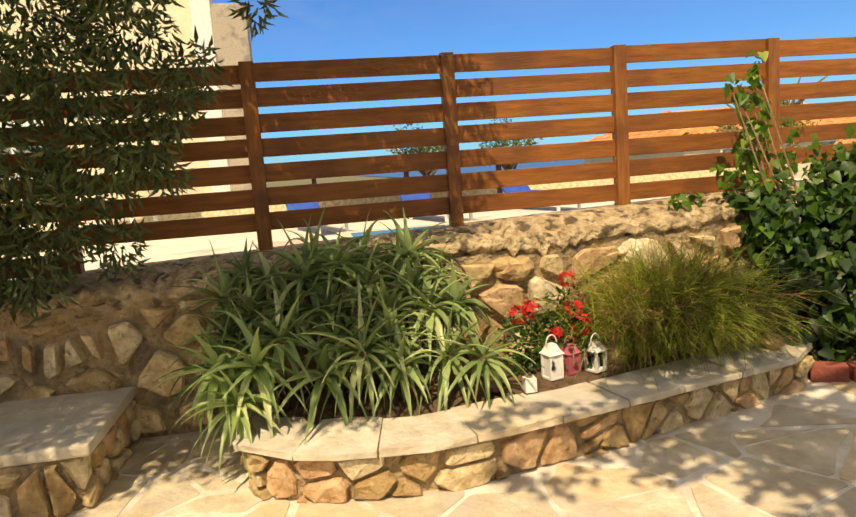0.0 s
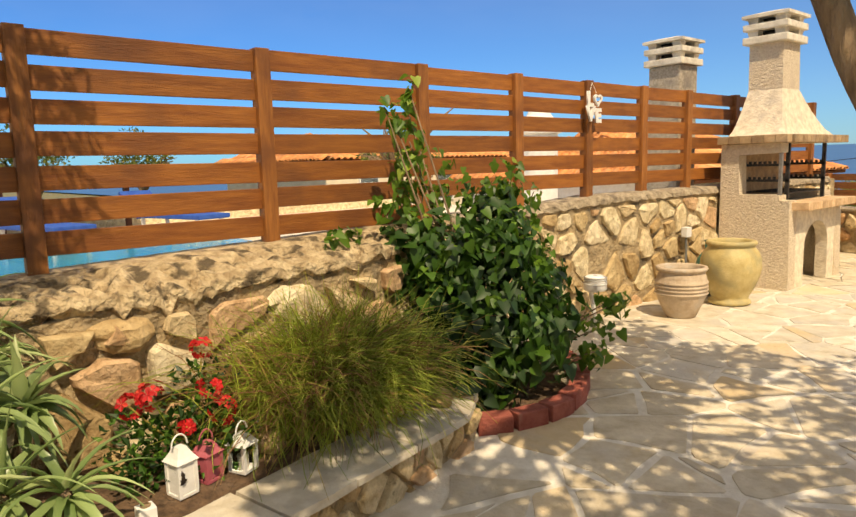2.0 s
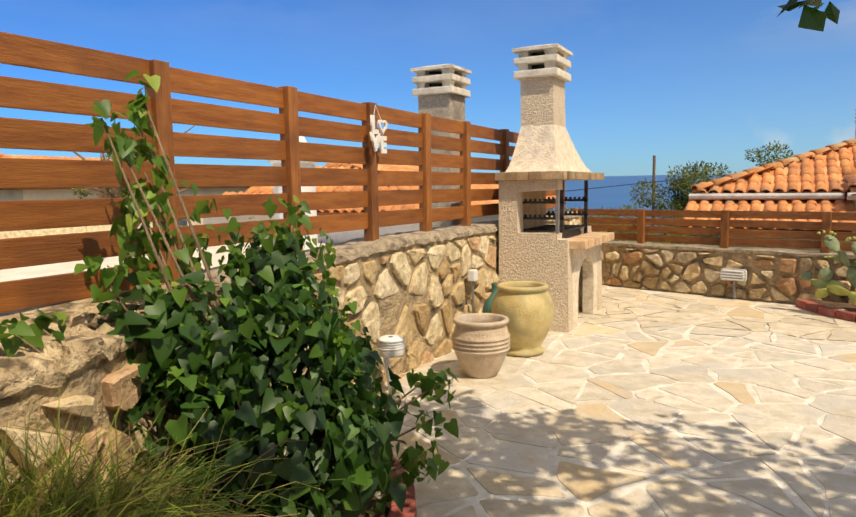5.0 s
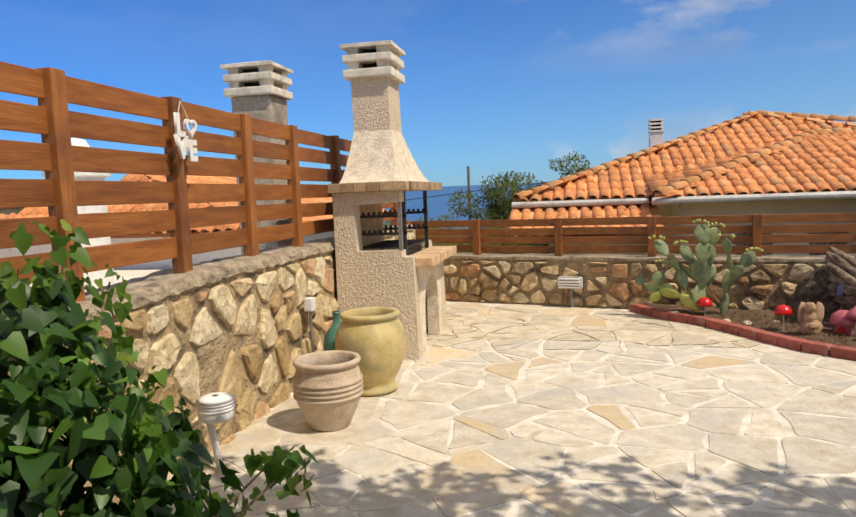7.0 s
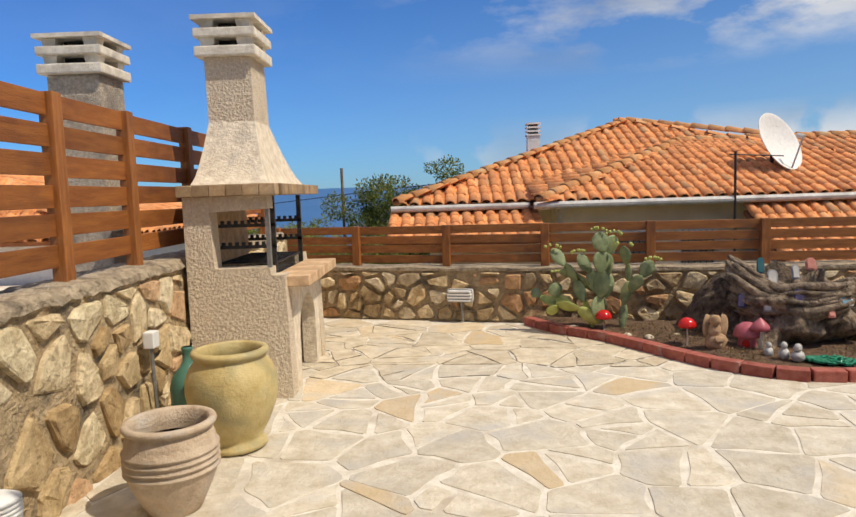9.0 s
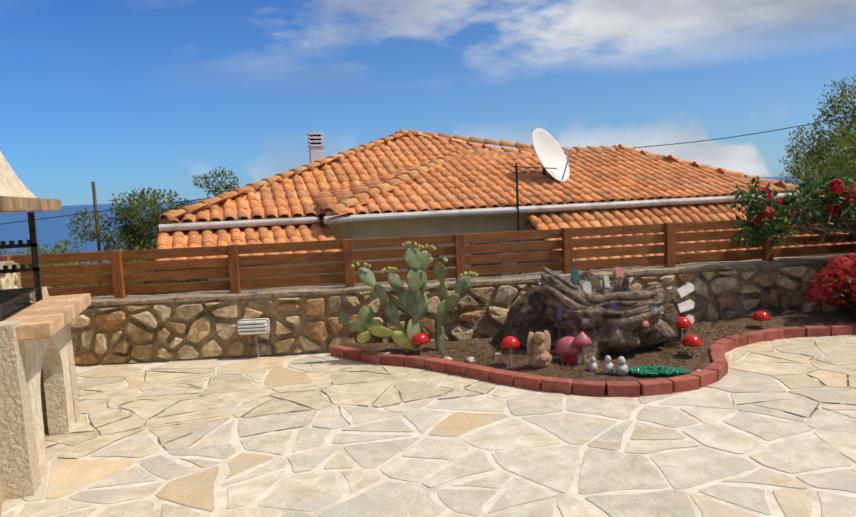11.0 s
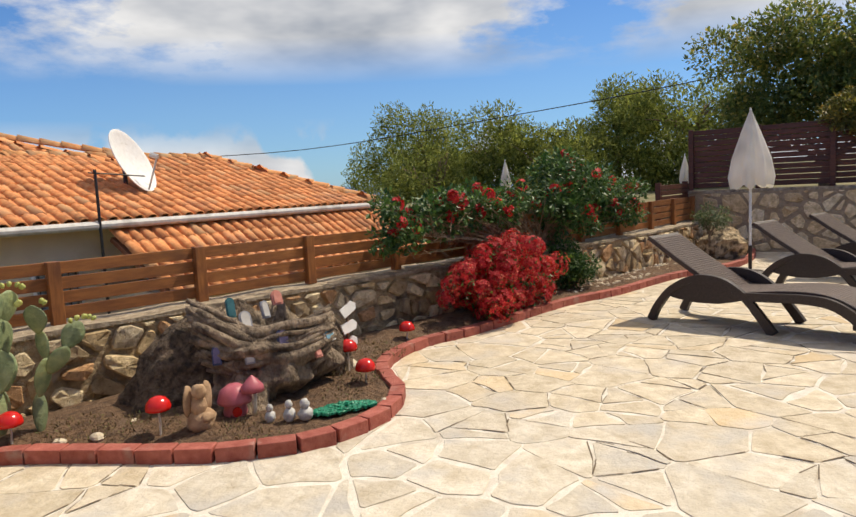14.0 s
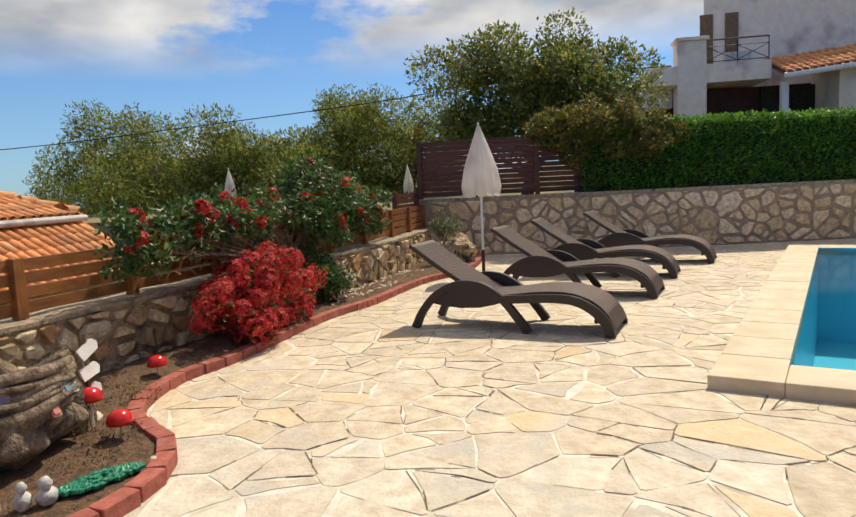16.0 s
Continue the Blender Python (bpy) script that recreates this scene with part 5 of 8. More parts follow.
face_wall(planter, front_place, (0.0, -0.13), (f_len, PZ - 0.005), 0.27, 0.44, 0.008, 0.03, STONE_A, 21)
rng = random.Random(17)
s = 0.02
while s < f_len - 0.1:
    w = min(rng.uniform(0.32, 0.62), f_len - s)
    (p0, d0), (p1, d1) = f_at(s + 0.004), f_at(min(f_len - 1e-3, s + w - 0.004))
    n0, n1 = Vector((-d0.y, d0.x, 0)), Vector((-d1.y, d1.x, 0))
    deep = rng.uniform(0.27, 0.36)
    mid, dm = f_at(s + w / 2)
    nm = Vector((-dm.y, dm.x, 0))
    ring = [p0 - n0 * 0.05, mid - nm * rng.uniform(0.045, 0.065), p1 - n1 * 0.05, p1 + n1 * deep, mid + nm * deep * rng.uniform(0.95, 1.06), p0 + n0 * deep]
    h = rng.uniform(0.03, 0.042)
    v = [(q.x, q.y, PZ + 0.002) for q in ring] + [(q.x + rng.uniform(-0.006, 0.006), q.y + rng.uniform(-0.006, 0.006), PZ + h) for q in ring]
    part("coping_slab", (v, [tuple(range(5, -1, -1)), tuple(range(6, 12))] + [(k, (k + 1) % 6, 6 + (k + 1) % 6, 6 + k) for k in range(6)]), FLAG, planter)
    s += w
bed_v, bed_f = [], []
for k in range(41):
    p, d = f_at(f_len * k / 40 * 0.9999)
    q = p + Vector((-d.y, d.x, 0)) * 0.2
    for t in (0, 0.33, 0.66, 1.0):
        bed_v.append((q.x + (0.40 - q.x) * t, q.y, 0.10 + 0.05 * math.sin(math.pi * t)))
for k in range(40):
    for i in range(3):
        bed_f.append((4 * k + i, 4 * k + i + 1, 4 * k + 5 + i, 4 * k + 4 + i))
part("bed", (bed_v, bed_f), SOIL, planter, "dark planting soil")

# low stone bench beside it
bench = thing("stone_ledge", "low stone ledge with a flat slab top", "ledge", kind="structure")
LEDGE = [(0.44, -0.47), (1.22, -0.50), (1.30, -0.60), (1.34, -3.0)]
part("core", strip_wall([LEDGE[3], LEDGE[2], LEDGE[1], LEDGE[0]], -0.14, 0.14, 0.3, 0.02), MORTAR_A, bench)
part("fill", box((0.42, -3.0, -0.14), (1.05, -0.75, 0.135)), MORTAR_A, bench)
l_at, l_len = along([LEDGE[3], LEDGE[2], LEDGE[1], LEDGE[0]])


def ledge_place(s, z, d):
    p, e = l_at(max(0.0, min(l_len - 1e-3, s)))
    q = p + Vector((e.y, -e.x, 0)) * (d - 0.02)
    return (q.x, q.y, z)


face_wall(bench, ledge_place, (0.9, -0.13), (l_len, 0.135), 0.22, 0.7, 0.008, 0.03, STONE_A, 23)
for y0, y1, x1 in ((-0.455, -1.15, 1.27), (-1.155, -1.9, 1.36), (-1.905, -3.0, 1.40)):
    part("top_slab", box((0.44, y1, 0.142), (x1, y0, 0.20), bevel=0.012), FLAG, bench)

# ---- plants ----
def blade(base, way, up, length, width, curl, rows=11, keel=0.22):
    """A tapering channelled leaf that arches over."""
    verts, faces = [], []
    p, d = Vector(base), (Vector(way) + Vector((0, 0, up))).normalized()
    side = d.cross(Vector((0, 0, 1))).normalized()
    for i in range(rows + 1):
        t = i / rows
        w = width * (1 - t) ** 0.8 * (0.85 + 0.15 * math.sin(6 * t)) * (1.12 if i % 2 else 0.92) + 0.0008      # toothed edge
        nrm = side.cross(d).normalized()
        verts += [p - side * w / 2 + nrm * w * keel, p - nrm * w * 0.12, p + side * w / 2 + nrm * w * keel]
        p = p + d * length / rows
        d = (d + Vector((0, 0, -curl / rows)) + side * random.uniform(-0.05, 0.05)).normalized()
    for i in range(rows):
        for k in range(2):
            faces.append((3 * i + k, 3 * i + k + 1, 3 * i + 4 + k, 3 * i + 3 + k))
    return verts, faces


def rosette(rng, at, n, length, width, tilt):
    """Leaves radiating from a head whose axis leans out of the clump."""
    axis = Vector((0.75 + tilt[0], tilt[1] - 0.1, 0.75 + rng.uniform(-0.2, 0.3))).normalized()
    u = axis.cross(Vector((0.1, 1, 0.2))).normalized()
    v = axis.cross(u)
    out = []
    for k in range(n):
        a = 2.4 * k + rng.uniform(-0.25, 0.25)
        f = k / n
        o = math.cos(a) * u + math.sin(a) * v
        d = o + axis * (0.25 + 1.5 * f * f + rng.uniform(-0.1, 0.15))
        h = Vector((d.x, d.y, 0))
        out.append(blade(Vector(at) + o * 0.018 + axis * 0.03 * f, h, d.z, length * rng.uniform(0.75, 1.12) * (1 - 0.3 * f), width * rng.uniform(0.8, 1.2), rng.uniform(1.0, 3.3) * (1 - 0.5 * f)))
    return out


rng = random.Random(31)
aloe = thing("aloe_clump", "dense sprawling clump of green aloe with drooping leaves", "aloe", at=(0, 0, 0))
heads = []
for _ in range(400):
    x, y = rng.uniform(0.42, 1.16), rng.uniform(0.06, 1.40)
    t = (1.34 - x) / 0.9
    z = 0.10 + 0.72 * min(1, max(0, t)) ** 0.75 * (1 - 0.35 * abs((y - 0.72) / 0.8) ** 3) + rng.uniform(-0.05, 0.06)
    if all((x - h[0]) ** 2 + (y - h[1]) ** 2 + (z - h[2]) ** 2 > 0.17 ** 2 for h in heads):
        heads.append((x, y, z))
pieces, dry, stems = [], [], []
for h in heads:
    tilt = (0.55 * (h[0] - 0.5), 0.45 * (h[1] - 0.8) * 0.6, 0)
    pieces += rosette(rng, h, rng.randint(16, 24), rng.uniform(0.28, 0.48), rng.uniform(0.038, 0.060), tilt)
    for _ in range(5):
        a = rng.uniform(0, 6.3)
        dry.append(blade((h[0], h[1], h[2] - 0.04), (math.cos(a) + 0.4, math.sin(a), 0), rng.uniform(-0.4, 0.3), rng.uniform(0.16, 0.26), 0.018, 3.0, 5))
    foot = (0.35 + 0.6 * (h[0] - 0.35), h[1] * 0.9 + 0.08, 0.10)
    stems.append(tube([foot, ((foot[0] + h[0]) / 2 - 0.03, (foot[1] + h[1]) / 2, (foot[2] + h[2]) / 2), h], [0.02, 0.017, 0.015], 6))
part("foliage", joined(*pieces), LEAF_ALOE, aloe, "arching toothed green leaves", smooth=True)
part("dry_foliage", joined(*dry), LEAF_ALOE_DRY, aloe, "withered brown lower leaves")
for s in stems:
    part("stalk", s, BARK, aloe)

wisp = thing("grassy_bush", "feathery yellow-green bush of fine drooping stems", "bush", at=(0, 0, 0))
green, brown = [], []
for k in range(6000):
    a, e = rng.uniform(0, 2 * math.pi), rng.uniform(0.35, 1.5)
    base = (0.82 + rng.gauss(0, 0.10), 2.62 + rng.gauss(0, 0.19), 0.14 + rng.uniform(0, 0.2))
    way = Vector((math.cos(a) * 0.75 + 0.18, math.sin(a), 0))
    ln = rng.uniform(0.26, 0.60)
    target = brown if (math.sin(a) < -0.55 and rng.random() < 0.35) or (math.sin(a) > 0.45 and rng.random() < 0.18) or rng.random() < 0.06 else green
    p, d = Vector(base), (way * math.cos(e) + Vector((0, 0, math.sin(e) * 1.25))).normalized()
    pts = [p]
    for _ in range(4):
        p = p + d * ln / 4
        d = (d + Vector((rng.uniform(-0.32, 0.32), rng.uniform(-0.32, 0.32), -0.44))).normalized()
        pts.append(p)
    target.append(tube(pts, [0.0026, 0.0026, 0.0022, 0.0017, 0.0008], 3, False))
part("stalk", joined(*green), LEAF_GRASS, wisp)
part("dry_stalk", joined(*brown), LEAF_GRASS_DRY, wisp, "dry brown stems")


def blossoms(rng, spots, n, size, petals=5):
    """Small open flowers of a few petals each, about spots (x, y, z, radius)."""
    verts, faces = [], []
    for _ in range(n):
        c = rng.choice(spots)
        d = Vector((rng.gauss(0, 1), rng.gauss(0, 1), rng.gauss(0.3, 1))).normalized()
        p = Vector(c[:3]) + d * c[3] * rng.uniform(0.7, 1.0)
        a = d.cross(Vector((0.3, 0.2, 1))).normalized()
        b = d.cross(a)
        s = size * rng.uniform(0.7, 1.25)
        turn0 = rng.uniform(0, 6.3)
        for k in range(petals):
            t = turn0 + 2 * math.pi * k / petals
            o = math.cos(t) * a + math.sin(t) * b
            w = -math.sin(t) * a + math.cos(t) * b
            i = len(verts)
            verts += [p, p + o * s * 0.6 + w * s * 0.36 + d * s * 0.15, p + o * s + d * s * 0.05, p + o * s * 0.6 - w * s * 0.36 + d * s * 0.15]
            faces += [(i, i + 1, i + 2), (i, i + 2, i + 3)]
    return verts, faces


redf = thing("red_flowers", "small flowering plant with bright red blooms in the planter", "flowers", at=(0, 0, 0))
spots = [(0.90, 1.98, 0.47, 0.06), (0.93, 2.02, 0.38, 0.06), (0.80, 1.78, 0.46, 0.07), (0.78, 1.70, 0.44, 0.06), (0.74, 2.02, 0.60, 0.05), (0.95, 1.86, 0.36, 0.03)]
part("blossom", blossoms(rng, spots, 70, 0.026), PETAL, redf, "bright red petals")
part("foliage", leaf_cloud(rng, [(0.85, 1.85, 0.25, 0.18), (0.80, 1.72, 0.28, 0.16), (0.90, 2.0, 0.28, 0.15), (0.75, 2.0, 0.42, 0.14), (0.86, 1.72, 0.16, 0.14)], 900, 0.045, 1.9), LEAF_VINE, redf)
part("stalk", joined(*[tube([(0.82, 1.86, 0.12), ((0.82 + s[0]) / 2, (1.86 + s[1]) / 2 + 0.03, 0.3), s[:3]], [0.006, 0.005, 0.003], 5) for s in spots]), LEAF_GRASS, redf)

vine = thing("climbing_plant", "leafy dark green climbing plant with heart-shaped leaves", "climbing plant", at=(0, 0, 0))
stems, heartleaf = [], ([], [])


def heart_leaves(rng, spots, count, size):
    verts, faces = [], []
    shape = [(0, 0), (0.30, -0.14), (0.52, 0.06), (0.42, 0.34), (0.30, 0.66), (0, 1.15), (-0.30, 0.66), (-0.42, 0.34), (-0.52, 0.06), (-0.30, -0.14)]
    for _ in range(count):
        c = rng.choices(spots, [s[3] ** 2 for s in spots])[0]
        d = Vector((rng.gauss(0, 1), rng.gauss(0, 1), rng.gauss(0, 1))).normalized()
        p = Vector(c[:3]) + d * c[3] * rng.uniform(0.45, 1.05)
        face = (d * 0.8 + Vector((0.25, -0.1, 0.3)) + Vector((rng.gauss(0, 0.6), rng.gauss(0, 0.6), rng.gauss(0, 0.5)))).normalized()
        tip = Vector((rng.gauss(0, 0.5), rng.gauss(0, 0.5), -1.0))
        tip = (tip - face * tip.dot(face)).normalized()
        side = face.cross(tip)
        s = size * rng.uniform(0.4, 1.35)
        k = len(verts)
        for u, v in shape:
            verts.append(p + side * u * s + tip * v * s + face * (0.22 * abs(u) - 0.12 * v * v) * s)
        verts.append(p + tip * 0.4 * s - face * 0.03 * s)
        for i in range(10):
            faces.append((k + i, k + (i + 1) % 10, k + 10))
    return verts, faces


body = [(0.62, 3.85, 0.62, 0.34), (0.80, 3.72, 0.36, 0.30), (0.52, 4.05, 0.80, 0.30), (0.45, 3.62, 0.80, 0.26), (0.75, 4.15, 0.45, 0.28), (0.30, 3.5, 0.86, 0.20), (0.40, 4.15, 0.98, 0.22),
        (0.86, 3.62, 0.16, 0.22), (0.95, 3.95, 0.30, 0.24), (0.66, 4.40, 0.34, 0.16), (0.55, 4.50, 0.60, 0.16), (0.28, 4.25, 1.08, 0.16), (0.58, 3.48, 0.55, 0.24), (0.70, 3.40, 0.28, 0.20), (0.88, 3.50, 0.06, 0.16), (0.84, 3.34, 0.16, 0.18)]
sprays = [(0.20, 3.66, 1.15, 0.15), (0.18, 3.62, 1.32, 0.13), (0.15, 3.66, 1.50, 0.12), (0.14, 3.66, 1.68, 0.10), (0.15, 3.66, 1.84, 0.07), (0.20, 3.50, 1.62, 0.07), (0.22, 3.42, 1.70, 0.06),
          (0.25, 3.35, 1.1, 0.08), (0.28, 2.98, 0.97, 0.07), (0.24, 3.12, 0.94, 0.08), (0.32, 4.42, 1.22, 0.09), (0.30, 4.45, 1.34, 0.06), (0.34, 4.62, 1.14, 0.07),
          (0.80, 4.62, 0.30, 0.10), (0.92, 4.72, 0.42, 0.09), (1.05, 4.62, 0.45, 0.08), (1.12, 4.40, 0.34, 0.10), (1.16, 4.22, 0.22, 0.10), (1.05, 4.30, 0.15, 0.08)]
shoots = []
for x, y, z, h in ((0.42, 4.20, 1.02, 0.34), (0.30, 4.40, 1.05, 0.30), (0.52, 4.35, 0.86, 0.30), (0.62, 4.05, 0.86, 0.24), (0.34, 3.95, 1.05, 0.26), (0.60, 3.55, 0.80, 0.22), (0.22, 3.85, 1.10, 0.34), (0.70, 4.30, 0.66, 0.26)):
    for k in range(6):
        shoots.append((x - 0.03 * k * (k % 2), y + 0.02 * k, z + h * k / 5, 0.07 - 0.008 * k))
part("foliage", joined(heart_leaves(rng, body, 2700, 0.070)), LEAF_VINE, vine, "dark heart-shaped leaves", smooth=True)
part("young_foliage", joined(heart_leaves(rng, sprays, 420, 0.058), heart_leaves(rng, shoots, 330, 0.052), heart_leaves(rng, [(b[0], b[1], b[2] + b[3] * 0.75, 0.10) for b in body], 130, 0.06)), LEAF_VINE_TOP, vine, "lighter young leaves at the tips", smooth=True)
for b in body + sprays:
    stems.append(tube([(0.66 + rng.uniform(-0.08, 0.08), 3.78 + rng.uniform(-0.08, 0.08), -0.03), ((0.62 + b[0]) / 2 + rng.uniform(-0.06, 0.06), (3.8 + b[1]) / 2, b[2] * 0.55), b[:3]], [0.011, 0.008, 0.004], 5))
part("stalk", joined(*stems), BARK, vine, "twining brown stems", smooth=True)
part("urn", lathe([(0.09, -0.05), (0.13, 0.0), (0.15, 0.07), (0.14, 0.12), (0.155, 0.13)], 20, (0.70, 3.60, 0.0)), FIREBRICK, vine)

cactus = thing("prickly_pear", "green prickly pear cactus in the garden bed", "cactus", at=(3.45, 9.68, 0.07))


def pad(parent, foot, tip, width, yaw, mat):
    """A flat prickly pear pad from foot to tip, turned by yaw about its length."""
    verts, faces = [], []
    foot, tip = Vector(foot), Vector(tip)
    length = (tip - foot).length
    for i in range(13):
        t = i / 12
        w = width * 0.5 * math.sin(math.pi * min(0.985, 0.05 + 0.94 * t)) ** 0.62 * (0.70 + 0.42 * t)
        th = 0.009 * math.sin(math.pi * min(1, 0.08 + t * 0.9)) + 0.003
        for k in range(14):
            a = 2 * math.pi * k / 14
            verts.append((w * math.cos(a), th * math.sin(a) + 0.10 * w * math.cos(a) ** 2 + 0.06 * length * t * t, length * t))
    for i in range(12):
        for k in range(14):
            q = (k + 1) % 14
            faces.append((14 * i + k, 14 * i + q, 14 * i + 14 + q, 14 * i + 14 + k))
    faces += [tuple(range(13, -1, -1)), tuple(range(168, 182))]
    ob = part("pad", (verts, faces), mat, parent, smooth=True)
    z = (tip - foot).normalized()
    y = Vector((0.33, 0.945, 0))
    x = y.cross(z).normalized()
    ob.matrix_local = Matrix.Translation(foot) @ Matrix((x, z.cross(x), z)).transposed().to_4x4() @ Matrix.Rotation(yaw, 4, "Z")
    return ob


CACTUS_YOUNG = surface("yellow_green_pad", (0.30, 0.34, 0.07), (0.50, 0.52, 0.15), 9, 0.5, 0.2, 40, stain=(0.20, 0.26, 0.07), stain_scale=6, stain_at=(0.55, 0.75))
rng = random.Random(77)
right, deep = Vector((0.945, -0.33, 0)), Vector((0.33, 0.945, 0))


def bed_point(u, z, d):
    return right * u + deep * d + Vector((0, 0, z))


# each stem: its depth, the places its pads join, and their widths
for d, joints, widths in ((0.02, ((-0.10, 0.0), (-0.19, 0.26), (-0.26, 0.46), (-0.37, 0.62), (-0.48, 0.78)), (0.11, 0.13, 0.14, 0.13)),
                          (0.05, ((0.0, 0.10), (-0.05, 0.34), (-0.12, 0.55), (-0.22, 0.72)), (0.16, 0.15, 0.14)),
                          (-0.04, ((-0.02, 0.06), (-0.02, 0.32), (-0.01, 0.56), (0.02, 0.76), (-0.03, 0.94)), (0.17, 0.17, 0.20, 0.17)),
                          (0.06, ((0.02, 0.30), (0.05, 0.52), (0.06, 0.72), (0.10, 0.90)), (0.14, 0.16, 0.16)),
                          (0.0, ((0.18, 0.0), (0.20, 0.24), (0.25, 0.46), (0.22, 0.64), (0.20, 0.80)), (0.08, 0.11, 0.13, 0.14)),
                          (-0.03, ((0.26, 0.38), (0.36, 0.52), (0.46, 0.66)), (0.11, 0.12)),
                          (0.10, ((-0.12, 0.36), (-0.28, 0.52), (-0.42, 0.54)), (0.13, 0.14)),
                          (-0.06, ((-0.05, 0.06), (-0.22, 0.20), (-0.44, 0.22), (-0.52, 0.12)), (0.12, 0.13, 0.12)),
                          (-0.02, ((-0.30, 0.20), (-0.44, 0.30), (-0.46, 0.44)), (0.12, 0.13)),
                          (0.04, ((-0.40, 0.20), (-0.62, 0.30), (-0.70, 0.36)), (0.11, 0.10))):
    n = len(widths)
    for k in range(n):
        foot, tip_ = bed_point(*joints[k], d), bed_point(*joints[k + 1], d + rng.uniform(-0.05, 0.05))
        low = joints[k + 1][1] < 0.32 and joints[k + 1][0] < -0.15
        pad(cactus, foot - (tip_ - foot) * 0.04, tip_ + (tip_ - foot) * 0.05, widths[k] * rng.uniform(1.0, 1.28), rng.uniform(-1.0, 0.9), CACTUS_YOUNG if low else CACTUS)
    if joints[-1][1] > 0.5:
        axis = (bed_point(*joints[-1], d) - bed_point(*joints[-2], d)).normalized()
        for k in range(rng.randint(5, 8)):
            a = rng.uniform(-1.2, 1.2)
            c = bed_point(*joints[-1], d) + right * math.sin(a) * 0.07 + axis * (math.cos(a) * 0.05 - 0.02)
            bud = lathe([(0.004, 0.0), (0.013, 0.012), (0.014, 0.026), (0.008, 0.036), (0.001, 0.037)], 8)
            ob = part("fruit_bud", bud, CACTUS_YOUNG, cactus, "small yellow-green fruit bud", smooth=True)
            ob.matrix_local = Matrix.Translation(c) @ (axis + right * math.sin(a)).to_track_quat("Z", "Y").to_matrix().to_4x4()

# crimson bush, roses, shrub by the low wall
rng = random.Random(52)
crown = clumps_in(rng, (8.35, 8.86, 0.42), (1.08, 0.44, 0.43), 130, 0.14)
crim = thing("crimson_bush", "rounded bush covered in crimson flowers", "bush", at=(0, 0, 0))
part("blossom", blossoms(rng, crown, 9500, 0.030, 4), PETAL_BUSH, crim, "dense crimson blossom")
part("foliage", leaf_cloud(rng, [(c[0], c[1], c[2] - 0.03, c[3] * 0.9) for c in crown], 2600, 0.05, 1.8), LEAF_ROSE, crim)
part("stalk", joined(*[tube([(8.35 + rng.uniform(-0.2, 0.2), 8.95, 0.05), (8.35 + (c[0] - 8.35) * 0.5, 8.95 + (c[1] - 8.95) * 0.5, 0.2), c[:3]], [0.014, 0.01, 0.005], 5) for c in crown]), BARK, crim)

rose = thing("rose_bush", "tall climbing rose with dark leaves and red flowers", "rose bush", at=(0, 0, 0))
crown = (clumps_in(rng, (10.5, 8.95, 1.30), (1.15, 0.38, 0.52), 48, 0.24) + clumps_in(rng, (8.7, 9.2, 1.20), (1.2, 0.28, 0.26), 30, 0.17) + clumps_in(rng, (7.5, 9.40, 1.12), (0.8, 0.2, 0.26), 18, 0.16)
         + clumps_in(rng, (11.9, 8.7, 1.10), (0.6, 0.25, 0.42), 14, 0.2))
part("foliage", leaf_cloud(rng, crown, 15000, 0.066, 1.7), LEAF_ROSE, rose, "glossy dark leaves")
twigs = []
for _ in range(90):
    a = Vector((rng.uniform(7.0, 9.6), rng.uniform(9.0, 9.35), rng.uniform(0.75, 1.15)))
    b = a + Vector((rng.uniform(-0.35, 0.35), rng.uniform(-0.2, 0.15), rng.uniform(-0.15, 0.3)))
    twigs.append(tube([tuple(a), tuple((a + b) / 2 + Vector((0, 0, 0.05))), tuple(b)], [0.006, 0.005, 0.002], 4))
for tw in twigs:
    part("twig", tw, BARK, rose)
part("blossom", blossoms(rng, [(c[0], c[1] - c[3] * 0.5, c[2] + c[3] * 0.35, 0.07) for c in rng.sample(crown, 56)], 560, 0.044, 6), PETAL, rose, "red roses")
part("stalk", joined(*[tube([(9.9 + rng.uniform(-0.4, 0.5), 9.1, 0.06), (9.7 + (c[0] - 9.7) * 0.4, 9.05, 0.8), c[:3]], [0.02, 0.012, 0.005], 5) for c in crown]), BARK, rose)
shrub = thing("green_shrub", "small dense dark green shrub against the wall", "shrub", at=(0, 0, 0))
crown = clumps_in(rng, (9.95, 8.72, 0.42), (0.42, 0.22, 0.32), 16, 0.17)
part("foliage", leaf_cloud(rng, crown, 3600, 0.05, 1.8), LEAF_ROSE, shrub)
part("stalk", joined(*[tube([(9.95, 8.75, 0.05), c[:3]], [0.015, 0.005], 5) for c in crown]), BARK, shrub)

# ---- olive stump and ornaments in the bed ----
from mathutils.bvhtree import BVHTree


